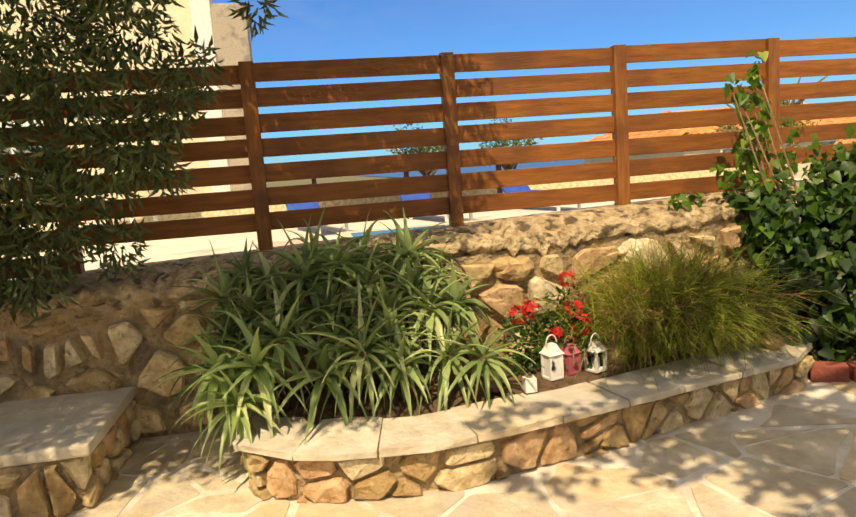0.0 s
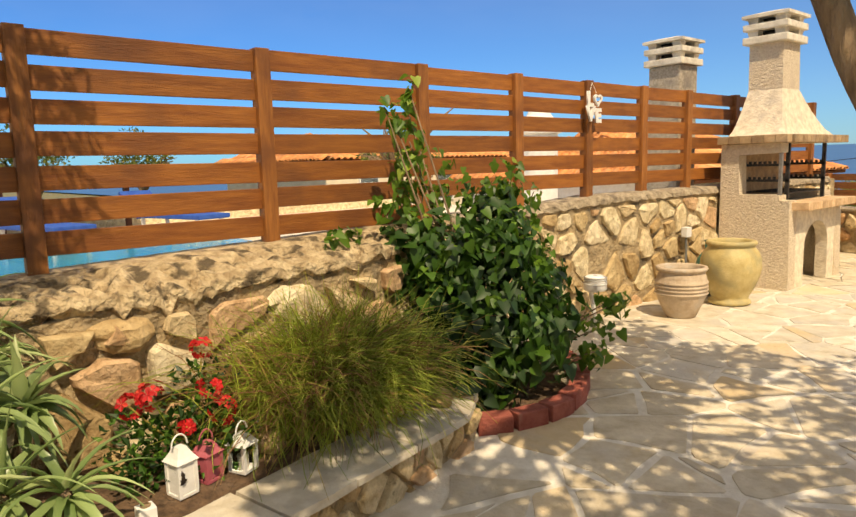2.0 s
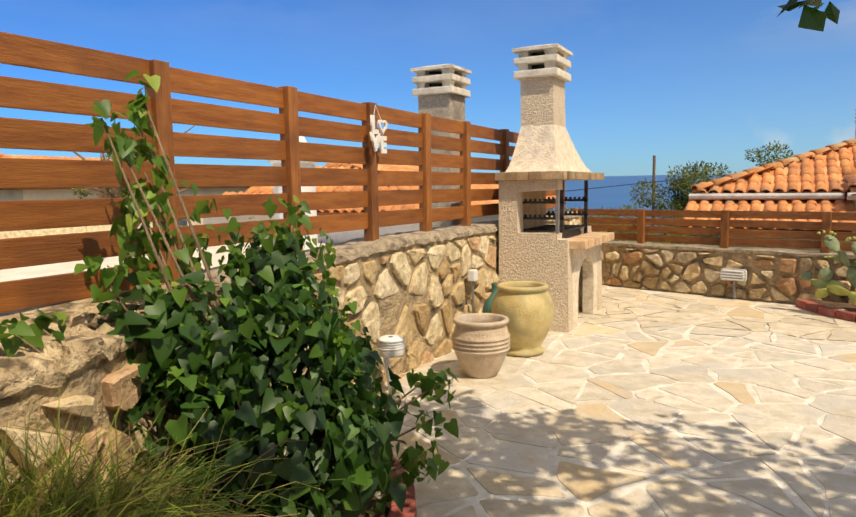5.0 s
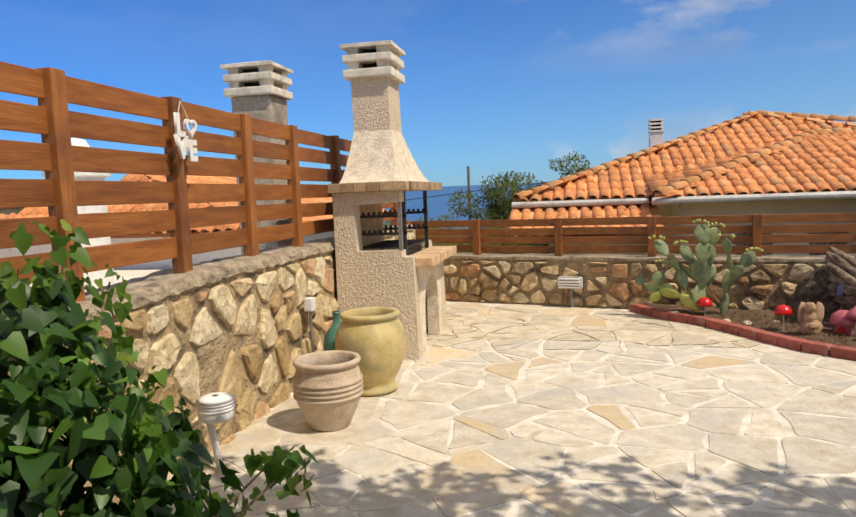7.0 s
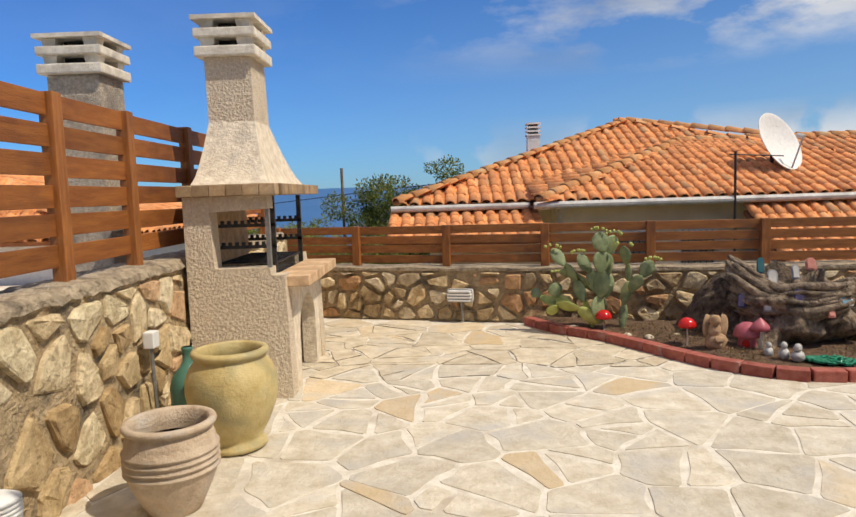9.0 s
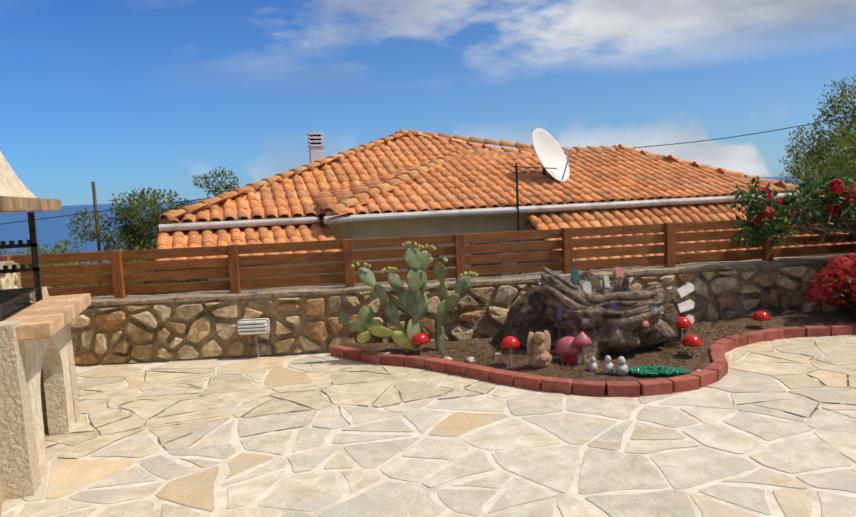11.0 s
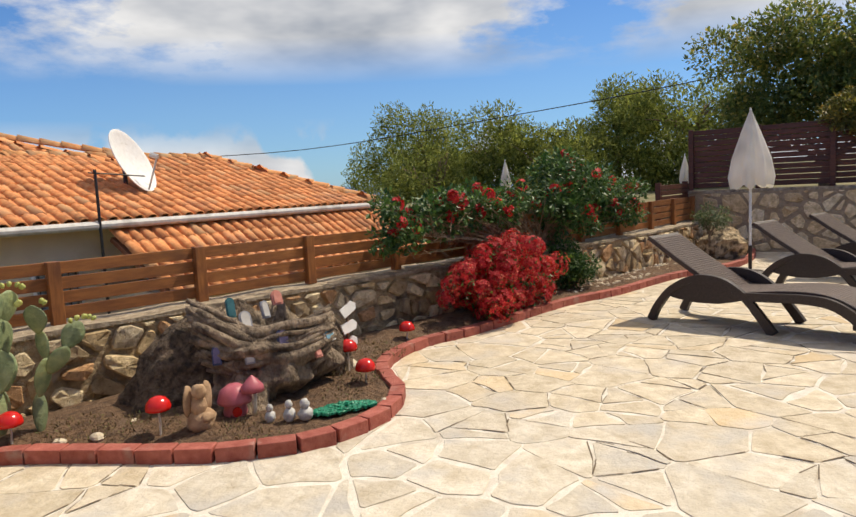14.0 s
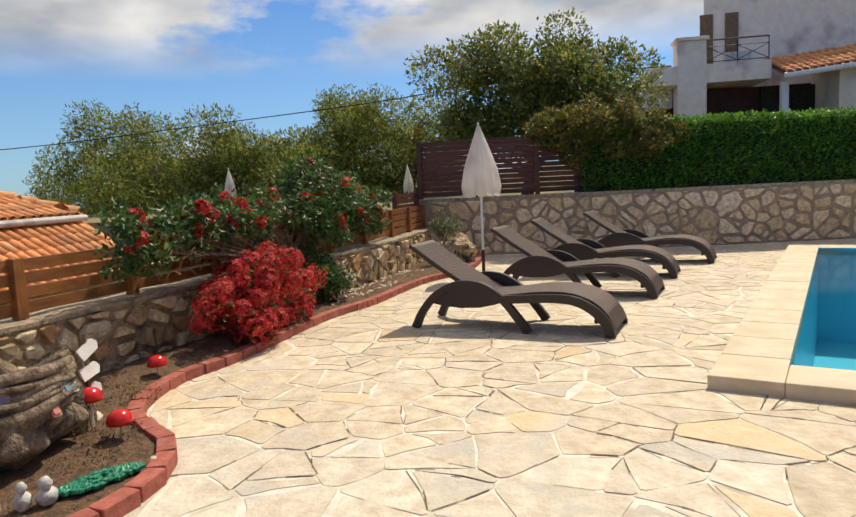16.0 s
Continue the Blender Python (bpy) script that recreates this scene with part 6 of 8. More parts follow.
def stump_mesh():
    verts, faces, n, rows = [], [], 88, 26
    for i in range(rows):
        t = i / (rows - 1)
        inner = t > 0.72
        for k in range(n):
            a = 2 * math.pi * k / n
            q = Vector((math.cos(a) * 1.1, math.sin(a) * 1.1, t * 1.3))
            rid = 0.10 * math.sin(7 * a + 5.0 * t + 1.3 * noise.noise(q * 1.5)) + 0.05 * math.sin(17 * a - 7 * t) + 0.16 * noise.noise(q * 1.7)
            top = 0.50 - 0.15 * math.cos(a + 1.5) + 0.04 * math.sin(3 * a) + 0.05 * math.sin(5 * a) + 0.04 * noise.noise(q * 4)
            if not inner:
                h = t / 0.72
                r = (0.46 + 0.20 * (1 - h) ** 2.2 * (1.3 if math.cos(a - 2.6) > 0 else 0.25) + 0.13 * math.sin(math.pi * h) * max(0, math.cos(a + 0.9))) * (1 + rid * (0.6 + 0.5 * h))
                z = top * h
                if math.cos(a + 0.9) > 0.2:
                    r *= 0.62 + 0.38 * min(1, h * 2.2)
            else:
                h = (t - 0.72) / 0.28
                r = 0.46 * (1 + rid * 1.1) * (1 - 0.86 * h)
                z = top - 0.02 - 0.42 * math.sin(h * math.pi / 2)
            verts.append((r * math.cos(a), r * math.sin(a), z))
    for i in range(rows - 1):
        for k in range(n):
            q = (k + 1) % n
            faces.append((i * n + k, i * n + q, (i + 1) * n + q, (i + 1) * n + k))
    faces.append(tuple(range((rows - 1) * n, rows * n)))
    return verts, faces


stump = thing("olive_stump", "weathered hollow olive tree stump with gnarled ridges", "tree stump", at=(4.86, 9.16, 0.055))
SR, SD = Vector((0.78, -0.625, 0)), Vector((0.625, 0.78, 0))          # across and into the stump
wood_v, wood_f = stump_mesh()
wood_v = [tuple(Vector((x * 0.86, y * 0.86, z * 0.92)) + SR * 0.14) for x, y, z in wood_v]
part("wood", (wood_v, wood_f), STUMP, stump, smooth=True)
rng = random.Random(9)
BARK_DARK = surface("rough_grey_brown_bark", (0.050, 0.036, 0.024), (0.23, 0.165, 0.11), 26, 0.95, 1.0, 34, bump_distance=0.06, stain=(0.035, 0.027, 0.02), stain_scale=8, stain_at=(0.54, 0.7))


def bark_mound(u0, d0, ru, rd, h, seed):
    """A flaring buttress of rough bark, domed over its foot."""
    verts, faces, n, m = [], [], 48, 22
    for i in range(m + 1):
        t = i / m
        for k in range(n):
            a = 2 * math.pi * k / n
            q = Vector((math.cos(a), math.sin(a), t * 1.6 + seed))
            f = (1 - t ** 1.7) ** 0.62 * (1 + 0.10 * math.sin(6 * a + 2 * seed) * (1 - t)) + 0.12 * noise.noise(q * 2.2) + 0.07 * noise.noise(q * 6.0) + 0.04 * noise.noise(q * 13.0)
            f = max(0.02, f) if t < 0.98 else 0.02
            p = SR * (u0 + ru * f * math.cos(a) + 0.10 * t) + SD * (d0 + rd * f * math.sin(a))
            verts.append((p.x, p.y, h * t + 0.03 * noise.noise(q * 5.0) * t))
    for i in range(m):
        for k in range(n):
            q = (k + 1) % n
            faces.append((i * n + k, i * n + q, (i + 1) * n + q, (i + 1) * n + k))
    return verts, faces


mounds = [bark_mound(-0.42, 0.02, 0.42, 0.36, 0.60, 1.0), bark_mound(-0.12, 0.14, 0.30, 0.30, 0.66, 4.0), bark_mound(0.52, 0.22, 0.28, 0.28, 0.50, 7.0)]
for mnd in mounds:
    part("bark_flare", mnd, BARK_DARK, stump, "rough grey-brown bark", smooth=True)
ridges = []
for k in range(34):
    phi = math.radians(72 - 135 * k / 33 + rng.uniform(-6, 6))
    start, end = -0.36 + 0.08 * rng.random() + 0.10 * max(0, -math.sin(phi)), 0.60 + 0.05 * rng.random() - 0.10 * max(0, -math.sin(phi))
    sag, wob = rng.uniform(0.10, 0.17), rng.uniform(0, 6)
    pts, rad = [], []
    thick = rng.uniform(0.020, 0.046)
    for j in range(12):
        f = j / 11
        u = start + (end - start) * f
        bow = max(0.0, 1 - ((u - 0.13) / 0.60) ** 2)
        z = 0.46 + 0.17 * math.sin(phi) - sag * bow + 0.16 * max(0, 0.12 - u) * (1 + math.sin(phi)) + 0.026 * math.sin(6 * f + wob) + 0.012 * math.sin(15 * f + 3 * wob)
        v = -(0.16 + 0.13 * math.cos(phi)) - 0.20 * math.sqrt(bow) * (0.6 + 0.4 * math.cos(phi)) + 0.030 * math.sin(5 * f + 2 * wob)
        pts.append(tuple(SR * u + SD * (v + 0.10) + Vector((0, 0, z))))
        rad.append(thick * (0.35 + 0.75 * math.sin(math.pi * min(1, 0.08 + 0.86 * f))) * (1 + 0.18 * math.sin(11 * f + wob)))
    ridges.append(tube(pts, rad, 8))
for k in range(7):
    u = -0.34 + 0.075 * k
    pts = [SR * (u + 0.10 * t * t + 0.02 * math.sin(6 * t + k)) + SD * (-0.10 - 0.12 * t + 0.04 * k) + Vector((0, 0, 0.68 - 0.32 * t - 0.02 * k)) for t in (0, 0.2, 0.4, 0.6, 0.8, 1.0)]
    ridges.append(tube([tuple(p) for p in pts], [0.022, 0.032, 0.036, 0.032, 0.028, 0.014], 8))
for r in ridges:
    part("gnarled_ridge", r, STUMP, stump, smooth=True)
whole_v, whole_f = joined((wood_v, wood_f), *mounds, *ridges)
bark_tree = BVHTree.FromPolygons([Vector(v) for v in whole_v], whole_f)


def fairy_door(at, rz, tilt, w, h, mat, label):
    t = thing("fairy_door", label, "ornament", "fairy doors on the stump", at=at)
    t.matrix_world = Matrix.Translation(at) @ Matrix.Rotation(radians(rz), 4, "Z") @ Matrix.Rotation(radians(tilt), 4, "X")
    outer = [(-w / 2, 0), (w / 2, 0), (w / 2, h - w / 2)] + [(w / 2 * math.cos(a), h - w / 2 + w / 2 * math.sin(a)) for a in [math.pi * k / 8 for k in range(1, 8)]] + [(-w / 2, h - w / 2)]
    part("frame", plate(outer, 0.02, "y"), mat, t)
    inner = [(u * 0.72, 0.012 + v * 0.82) for u, v in outer]
    part("panel", plate(inner, 0.008, "y"), surface("door_lilac", (0.10, 0.08, 0.16), (0.18, 0.15, 0.26), 20, 0.6, 0.1) if mat is BLUE_D else GREY_PAINT if mat is GREY_D else mat if mat is not WHITE else surface("door_blue", (0.10, 0.22, 0.30), (0.16, 0.32, 0.40), 20, 0.6, 0.1), t).matrix_local = pose(0, -0.008, 0)
    return t


BLUE_D = surface("dark_blue_paint", (0.02, 0.03, 0.08), (0.04, 0.05, 0.12), 20, 0.5, 0.1)
TEAL_D = surface("teal_paint", (0.02, 0.10, 0.12), (0.04, 0.16, 0.18), 20, 0.5, 0.1)
GREY_D = surface("grey_paint", (0.22, 0.22, 0.25), (0.34, 0.34, 0.37), 20, 0.6, 0.1)
PINK_D = surface("salmon_paint", (0.48, 0.17, 0.13), (0.62, 0.27, 0.21), 20, 0.6, 0.1)
for at, rz, tilt, w, h, mat, label in (
        ((4.64, 8.98, 0.66), -42, -8, 0.06, 0.14, TEAL_D, "tiny teal fairy door on the stump rim"), ((4.72, 8.93, 0.57), -42, -15, 0.085, 0.13, GREY_D, "tiny grey fairy door with fence"),
        ((4.95, 8.98, 0.60), -30, -10, 0.06, 0.13, GREY_D, "tiny grey arched fairy door"), ((5.10, 9.02, 0.67), -30, -8, 0.085, 0.11, PINK_D, "tiny salmon fairy door on the rim"),
        ((4.94, 8.84, 0.42), -38, -8, 0.09, 0.14, BLUE_D, "tiny dark blue fairy door in the hollow"), ((5.24, 8.70, 0.43), -30, -20, 0.09, 0.14, WHITE, "tiny white fairy door with blue panel"),
        ((5.08, 8.64, 0.34), -35, -22, 0.05, 0.14, PINK_D, "tiny pink fairy door leaning on the wood"), ((4.52, 8.66, 0.37), -45, -12, 0.065, 0.10, GREY_D, "tiny grey fairy door low on the stump"),
        ((4.40, 8.86, 0.38), -55, -10, 0.06, 0.13, BLUE_D, "tiny dark arched fairy door on the side")):
    way = Vector((0.58, 0.81, -0.06))
    hit = bark_tree.ray_cast(Vector(at) - Vector((4.86, 9.16, 0.055)) + Vector((0, 0, h * 0.4)) - way * 1.5, way, 1.75)[0]
    if hit:
        at = tuple(hit + Vector((4.86, 9.16, 0.055 - h * 0.4)) - way * 0.015)
    fairy_door(at, rz + 20, tilt - 10, w, h, mat, label)

arrow = thing("finger_post", "three blank white wooden direction signs on a stake", "sign", at=(5.60, 8.78, 0.06))
part("stake", tube([(0, 0.02, 0), (0, 0.02, 0.60)], 0.012, 6), BARK, arrow)
for z, a in ((0.50, 25), (0.36, 12), (0.22, 28)):
    ob = part("board", plate([(-0.075, -0.04), (0.06, -0.04), (0.085, 0.0), (0.06, 0.04), (-0.075, 0.04)], 0.012, "y"), WHITE, arrow)
    ob.matrix_local = pose(0, 0, z, -14, -a, -4)


def toadstool(at, h, r, label):
    t = thing("toadstool_stake", label, "ornament", "red toadstools in the bed", at=at)
    part("stem", tube([(0, 0, -0.02), (0.004, 0, h * 0.5), (0, 0, h)], 0.007, 8), CANVAS, t, "white stake")
    part("cap", lathe([(r * 0.3, h - 0.004), (r, h - 0.006), (r * 1.02, h + 0.012), (r * 0.9, h + r * 0.55), (r * 0.6, h + r * 0.88), (r * 0.25, h + r * 1.02), (0.002, h + r * 1.05)], 20), RED_GLOSS, t, "glossy red cap", smooth=True)
    rng = random.Random(int(at[0] * 100))
    for k in range(9):
        a, e = 2.4 * k, 0.25 + 0.11 * k
        p = Vector((r * 0.98 * math.cos(e) * math.cos(a), r * 0.98 * math.cos(e) * math.sin(a), h + r * math.sin(e) * 0.98))
        ob = part("spot", lathe([(0.0085, 0.0), (0.006, 0.002), (0.001, 0.0025)], 8), WHITE, t)
        ob.matrix_local = Matrix.Translation(p) @ Vector((math.cos(e) * math.cos(a), math.cos(e) * math.sin(a), math.sin(e))).to_track_quat("Z", "Y").to_matrix().to_4x4()
    return t


for at, h, r in (((3.44, 9.60, 0.06), 0.13, 0.075), ((3.98, 8.90, 0.06), 0.17, 0.075), ((5.36, 8.43, 0.06), 0.12, 0.075), ((5.52, 8.74, 0.06), 0.20, 0.075), ((6.66, 9.02, 0.06), 0.10, 0.075)):
    toadstool(at, h, r, "red spotted toadstool ornament on a white stake")

house = thing("toadstool_house", "small pink toadstool house ornament", "ornament", at=(4.42, 8.74, 0.06))
house.scale = (0.82, 0.82, 0.85)
part("wall", lathe([(0.085, 0), (0.095, 0.05), (0.08, 0.13)], 18), PINK, house, smooth=True)
part("roof", lathe([(0.06, 0.12), (0.135, 0.125), (0.135, 0.15), (0.11, 0.22), (0.05, 0.26), (0.002, 0.268)], 22), PINK, house, "pink domed roof", smooth=True)
part("porthole", tube([(-0.045, -0.075, 0.07), (-0.055, -0.092, 0.07)], 0.036, 14), RED_GLOSS, house, "dark red round window")
pm = thing("pink_toadstool", "pink toadstool ornament on a pale stem", "ornament", at=(4.47, 8.62, 0.06))
part("stem", tube([(0, 0, 0), (0.02, 0.0, 0.2)], [0.018, 0.012], 10), CANVAS, pm, smooth=True)
part("cap", lathe([(0.01, 0.185), (0.075, 0.18), (0.07, 0.215), (0.04, 0.25), (0.002, 0.285)], 18), PINK, pm, smooth=True)


def lump(rng, radii, seed, n=14, m=10):
    verts, faces = [], []
    for i in range(m + 1):
        e = -math.pi / 2 + math.pi * i / m
        for k in range(n):
            a = 2 * math.pi * k / n
            d = Vector((math.cos(e) * math.cos(a), math.cos(e) * math.sin(a), math.sin(e)))
            f = 1 + 0.22 * noise.noise(d * 1.6 + Vector((seed, seed * 2.0, 0)))
            verts.append((d.x * radii[0] * f, d.y * radii[1] * f, d.z * radii[2] * f))
    for i in range(m):
        for k in range(n):
            q = (k + 1) % n
            faces.append((i * n + k, i * n + q, (i + 1) * n + q, (i + 1) * n + k))
    return verts, faces


def moved(mesh, x, y, z):
    return [(v[0] + x, v[1] + y, v[2] + z) for v in mesh[0]], mesh[1]


rng = random.Random(2)
wing = lump(rng, (0.05, 0.018, 0.10), 3)
figure = joined(moved(lump(rng, (0.085, 0.085, 0.085), 1), 0, 0, 0.07), moved(lump(rng, (0.052, 0.048, 0.075), 2), -0.015, 0, 0.165), moved(lump(rng, (0.045, 0.045, 0.048), 4), -0.025, -0.015, 0.262), moved(wing, 0.075, 0.0, 0.20), moved(wing, -0.045, 0.05, 0.20), moved(lump(rng, (0.05, 0.035, 0.03), 6), -0.02, -0.06, 0.10))
angel = tagged(part("angel_statue", figure, FIGURE, smooth=True), "small kneeling tan stone angel statue in the bed", "statue")
angel.matrix_world = pose(4.16, 8.74, 0.055, 0, 0, 20)
for x, y, s, h in ((4.46, 8.46, 0.035, 0.11), (4.53, 8.36, 0.04, 0.13), (4.60, 8.29, 0.05, 0.12)):
    fig = joined(moved(lump(rng, (s, s, h * 0.36), x), 0, 0, h * 0.34), moved(lump(rng, (s * 0.62, s * 0.62, s * 0.7), y), 0, 0, h * 0.85))
    ob = tagged(part("small_figurine", fig, surface("grey_white_resin", (0.35, 0.35, 0.34), (0.62, 0.61, 0.58), 30, 0.6, 0.3), smooth=True), "tiny grey-white resin figurine in the soil", "figurine", "resin figurines")
    ob.matrix_world = pose(x, y, 0.06)
chips = []
for k in range(260):
    a, r = rng.uniform(0, 6.3), rng.random() ** 0.5
    chips.append(moved(lump(rng, (rng.uniform(0.012, 0.03),) * 2 + (rng.uniform(0.008, 0.02),), k, 5, 3), 4.82 + 0.22 * r * math.cos(a) - 0.02 * math.sin(a), 8.20 - 0.10 * r * math.cos(a) + 0.09 * r * math.sin(a), 0.075 + 0.04 * (1 - r)))
tagged(part("green_glass_gravel", joined(*chips), GREEN_GLASS), "small heap of green glass chips in the bed", "glass gravel", kind="stuff")
for k, (x, y, s) in enumerate(((5.62, 8.86, 0.12), (4.95, 8.12, 0.045), (3.75, 9.2, 0.06), (3.6, 9.35, 0.045), (3.18, 9.75, 0.05), (4.02, 9.25, 0.05), (5.1, 8.05, 0.04))):
    ob = tagged(part("loose_stone", lump(rng, (s, s * 0.7, s * 0.45), k, 9, 6), LOOSE_STONE), "pale loose stone lying on the soil", "stone", "loose stones in the bed")
    ob.matrix_world = pose(x, y, 0.06 + s * 0.25, 0, 0, 40 * k)
litter = leaf_cloud(rng, [(5.30, 8.62, 0.08, 0.20, 0.35), (5.42, 8.50, 0.08, 0.14, 0.4), (5.05, 8.42, 0.07, 0.18, 0.2), (4.0, 9.15, 0.07, 0.30, 0.2), (3.75, 9.45, 0.07, 0.25, 0.25), (4.3, 8.5, 0.06, 0.25, 0.15), (6.1, 9.1, 0.07, 0.4, 0.15)], 2600, 0.026, 2.6, 0.0)
tagged(part("leaf_litter", litter, foliage("dry_litter_leaf", (0.10, 0.065, 0.03), (0.26, 0.18, 0.08), (0.16, 0.20, 0.06), 0.2, 0.8)), "dry leaves and low weeds on the soil", "leaf litter", kind="stuff")
# pebbles and litter beside the rear edging
bits = [moved(lump(rng, (rng.uniform(0.012, 0.035),) * 3, k, 5, 4), rng.uniform(9.4, 12.6), 0, 0) for k in range(240)]
bits = [([(x, y + (wall_b_y(x) - 0.08 - 0.42 * ((k * 0.618) % 1)), z + 0.07) for x, y, z in b[0]], b[1]) for k, b in enumerate(bits)]
tagged(part("pebbles", joined(*bits), LOOSE_STONE), "scattered pebbles along the foot of the wall", "pebbles", kind="stuff")

# ---- lanterns and trinkets on the planter ----
ZP = PZ + 0.040


def lantern(at, rz, w, h, mat, label, solid=False):
    t = thing("candle_lantern", label, "lantern", at=at, rz=rz)
    a = w / 2
    part("base", box((-a, -a, 0), (a, a, 0.014), bevel=0.003), mat, t)
    for x in (-a, a - 0.014):
        for y in (-a, a - 0.014):
            part("post", box((x, y, 0.014), (x + 0.014, y + 0.014, h * 0.72)), mat, t)
    if solid:
        for m in (pose(0, -a + 0.005, 0), pose(0, a - 0.009, 0)):
            part("panel", box((-a + 0.014, 0, 0.016), (a - 0.014, 0.004, h * 0.71)), mat, t).matrix_local = m
        for m in (pose(-a + 0.005, 0, 0), pose(a - 0.009, 0, 0)):
            part("panel", box((0, -a + 0.014, 0.016), (0.004, a - 0.014, h * 0.71)), mat, t).matrix_local = m
    else:
        for y in (-a + 0.004, a - 0.007):
            part("pane", box((-a + 0.014, y, 0.016), (a - 0.014, y + 0.003, h * 0.71)), PANE, t).visible_shadow = False
        part("candle", tube([(0, 0, 0.014), (0, 0, 0.07)], 0.022, 12), CANVAS, t)
    part("roof", frustum((-a - 0.006, -a - 0.006, a + 0.006, a + 0.006), (-0.018, -0.018, 0.018, 0.018), h * 0.72, h, 3, 0.8), mat, t)
    loop = [(0, 0.034 * math.cos(b), h + 0.002 + 0.045 * math.sin(b)) for b in [math.pi * k / 10 for k in range(11)]]
    part("handle", tube(loop, 0.0035, 6), mat, t, "wire handle")
    return t


lantern((1.03, 1.80, ZP), 15, 0.085, 0.19, WHITE, "white metal lantern with dark leaf cut-outs on the planter edge", True)
deco = thing("leaf_decal", "black leaf silhouette on the white lantern", "decoration", at=(1.075, 1.785, ZP + 0.06), rz=15)
for k in range(5):
    ob = part("leaf", plate([(0, 0), (0.008, 0.012), (0, 0.03), (-0.008, 0.012)], 0.002), RATTAN_FRAME, deco)
    ob.matrix_local = pose(0.003, -0.012 + 0.008 * k, 0.012 * (k % 3), 40 * k - 70, 0, 0)
lantern((0.98, 1.92, ZP), 20, 0.085, 0.16, PINK, "dusty pink metal lantern on the planter edge", True)
lantern((1.00, 2.06, ZP), 25, 0.085, 0.16, WHITE, "white lantern with glass panes on the planter edge")
small = thing("tea_light_holder", "small white tea light holder on the planter edge", "candle holder", at=(1.18, 1.62, ZP))
part("block", box((-0.03, -0.03, 0), (0.03, 0.03, 0.075), bevel=0.004), WHITE, small)
part("wick_cup", lathe([(0.018, 0.0755), (0.018, 0.082), (0.012, 0.083)], 12), FIREBRICK, small)
dish_ = thing("ashtray", "small dark red glass dish on the planter edge", "dish", at=(1.12, 1.46, ZP))
part("bowl", lathe([(0.04, 0), (0.055, 0.012), (0.058, 0.028), (0.05, 0.03), (0.042, 0.014), (0.002, 0.012)], 20), surface("dark_red_glass", (0.06, 0.008, 0.008), (0.10, 0.014, 0.012), 10, 0.2, 0.0), dish_, smooth=True)
for k, (x, y, s) in enumerate(((0.90, 2.22, 0.09), (0.70, 1.66, 0.08), (1.02, 3.12, 0.07), (0.25, 3.22, 0.16))):
    ob = tagged(part("loose_stone", lump(rng, (s, s * 0.8, s * 0.7), k + 9, 10, 7), STONE_A), "rough cream stone resting in the planter", "stone", "loose stones in the planter")
    ob.matrix_world = pose(x, y, (0.16 if k < 3 else 0.62) + s * 0.3, 0, 20 * k, 40 * k)

# ---- house below, with tiled hip roofs ----
def tile_shape(w, ln, rise, sides=5):
    """One barrel tile, wider at its lower end, with thickness at the mouth."""
    verts, faces = [], []
    for end, (y, s) in enumerate(((0.0, 1.0), (ln, 0.82))):
        for k in range(sides + 1):
            a = math.pi * k / sides
            verts.append((-w / 2 * s * math.cos(a), y, rise * s * math.sin(a) - end * 0.02))
    for k in range(sides):
        faces.append((k, k + 1, sides + 2 + k, sides + 1 + k))
    m = len(verts)
    for k in range(sides + 1):
        a = math.pi * k / sides
        verts.append((-w / 2 * 0.86 * math.cos(a), 0.0, rise * 0.80 * math.sin(a) - 0.004))
    for k in range(sides):
        faces.append((k, m + k, m + k + 1, k + 1))
    return verts, faces


TILE_V, TILE_F = tile_shape(0.19, 0.42, 0.075)
PAN_V = [(x, y, -z * 0.35 - 0.0) for x, y, z in tile_shape(0.22, 0.42, 0.06)[0]]
tile_me = bpy.data.meshes.new("roof_tile")
tile_me.from_pydata(TILE_V, [], TILE_F)
tile_me.polygons.foreach_set("use_smooth", [True] * len(tile_me.polygons))
tile_me.materials.append(TILE)


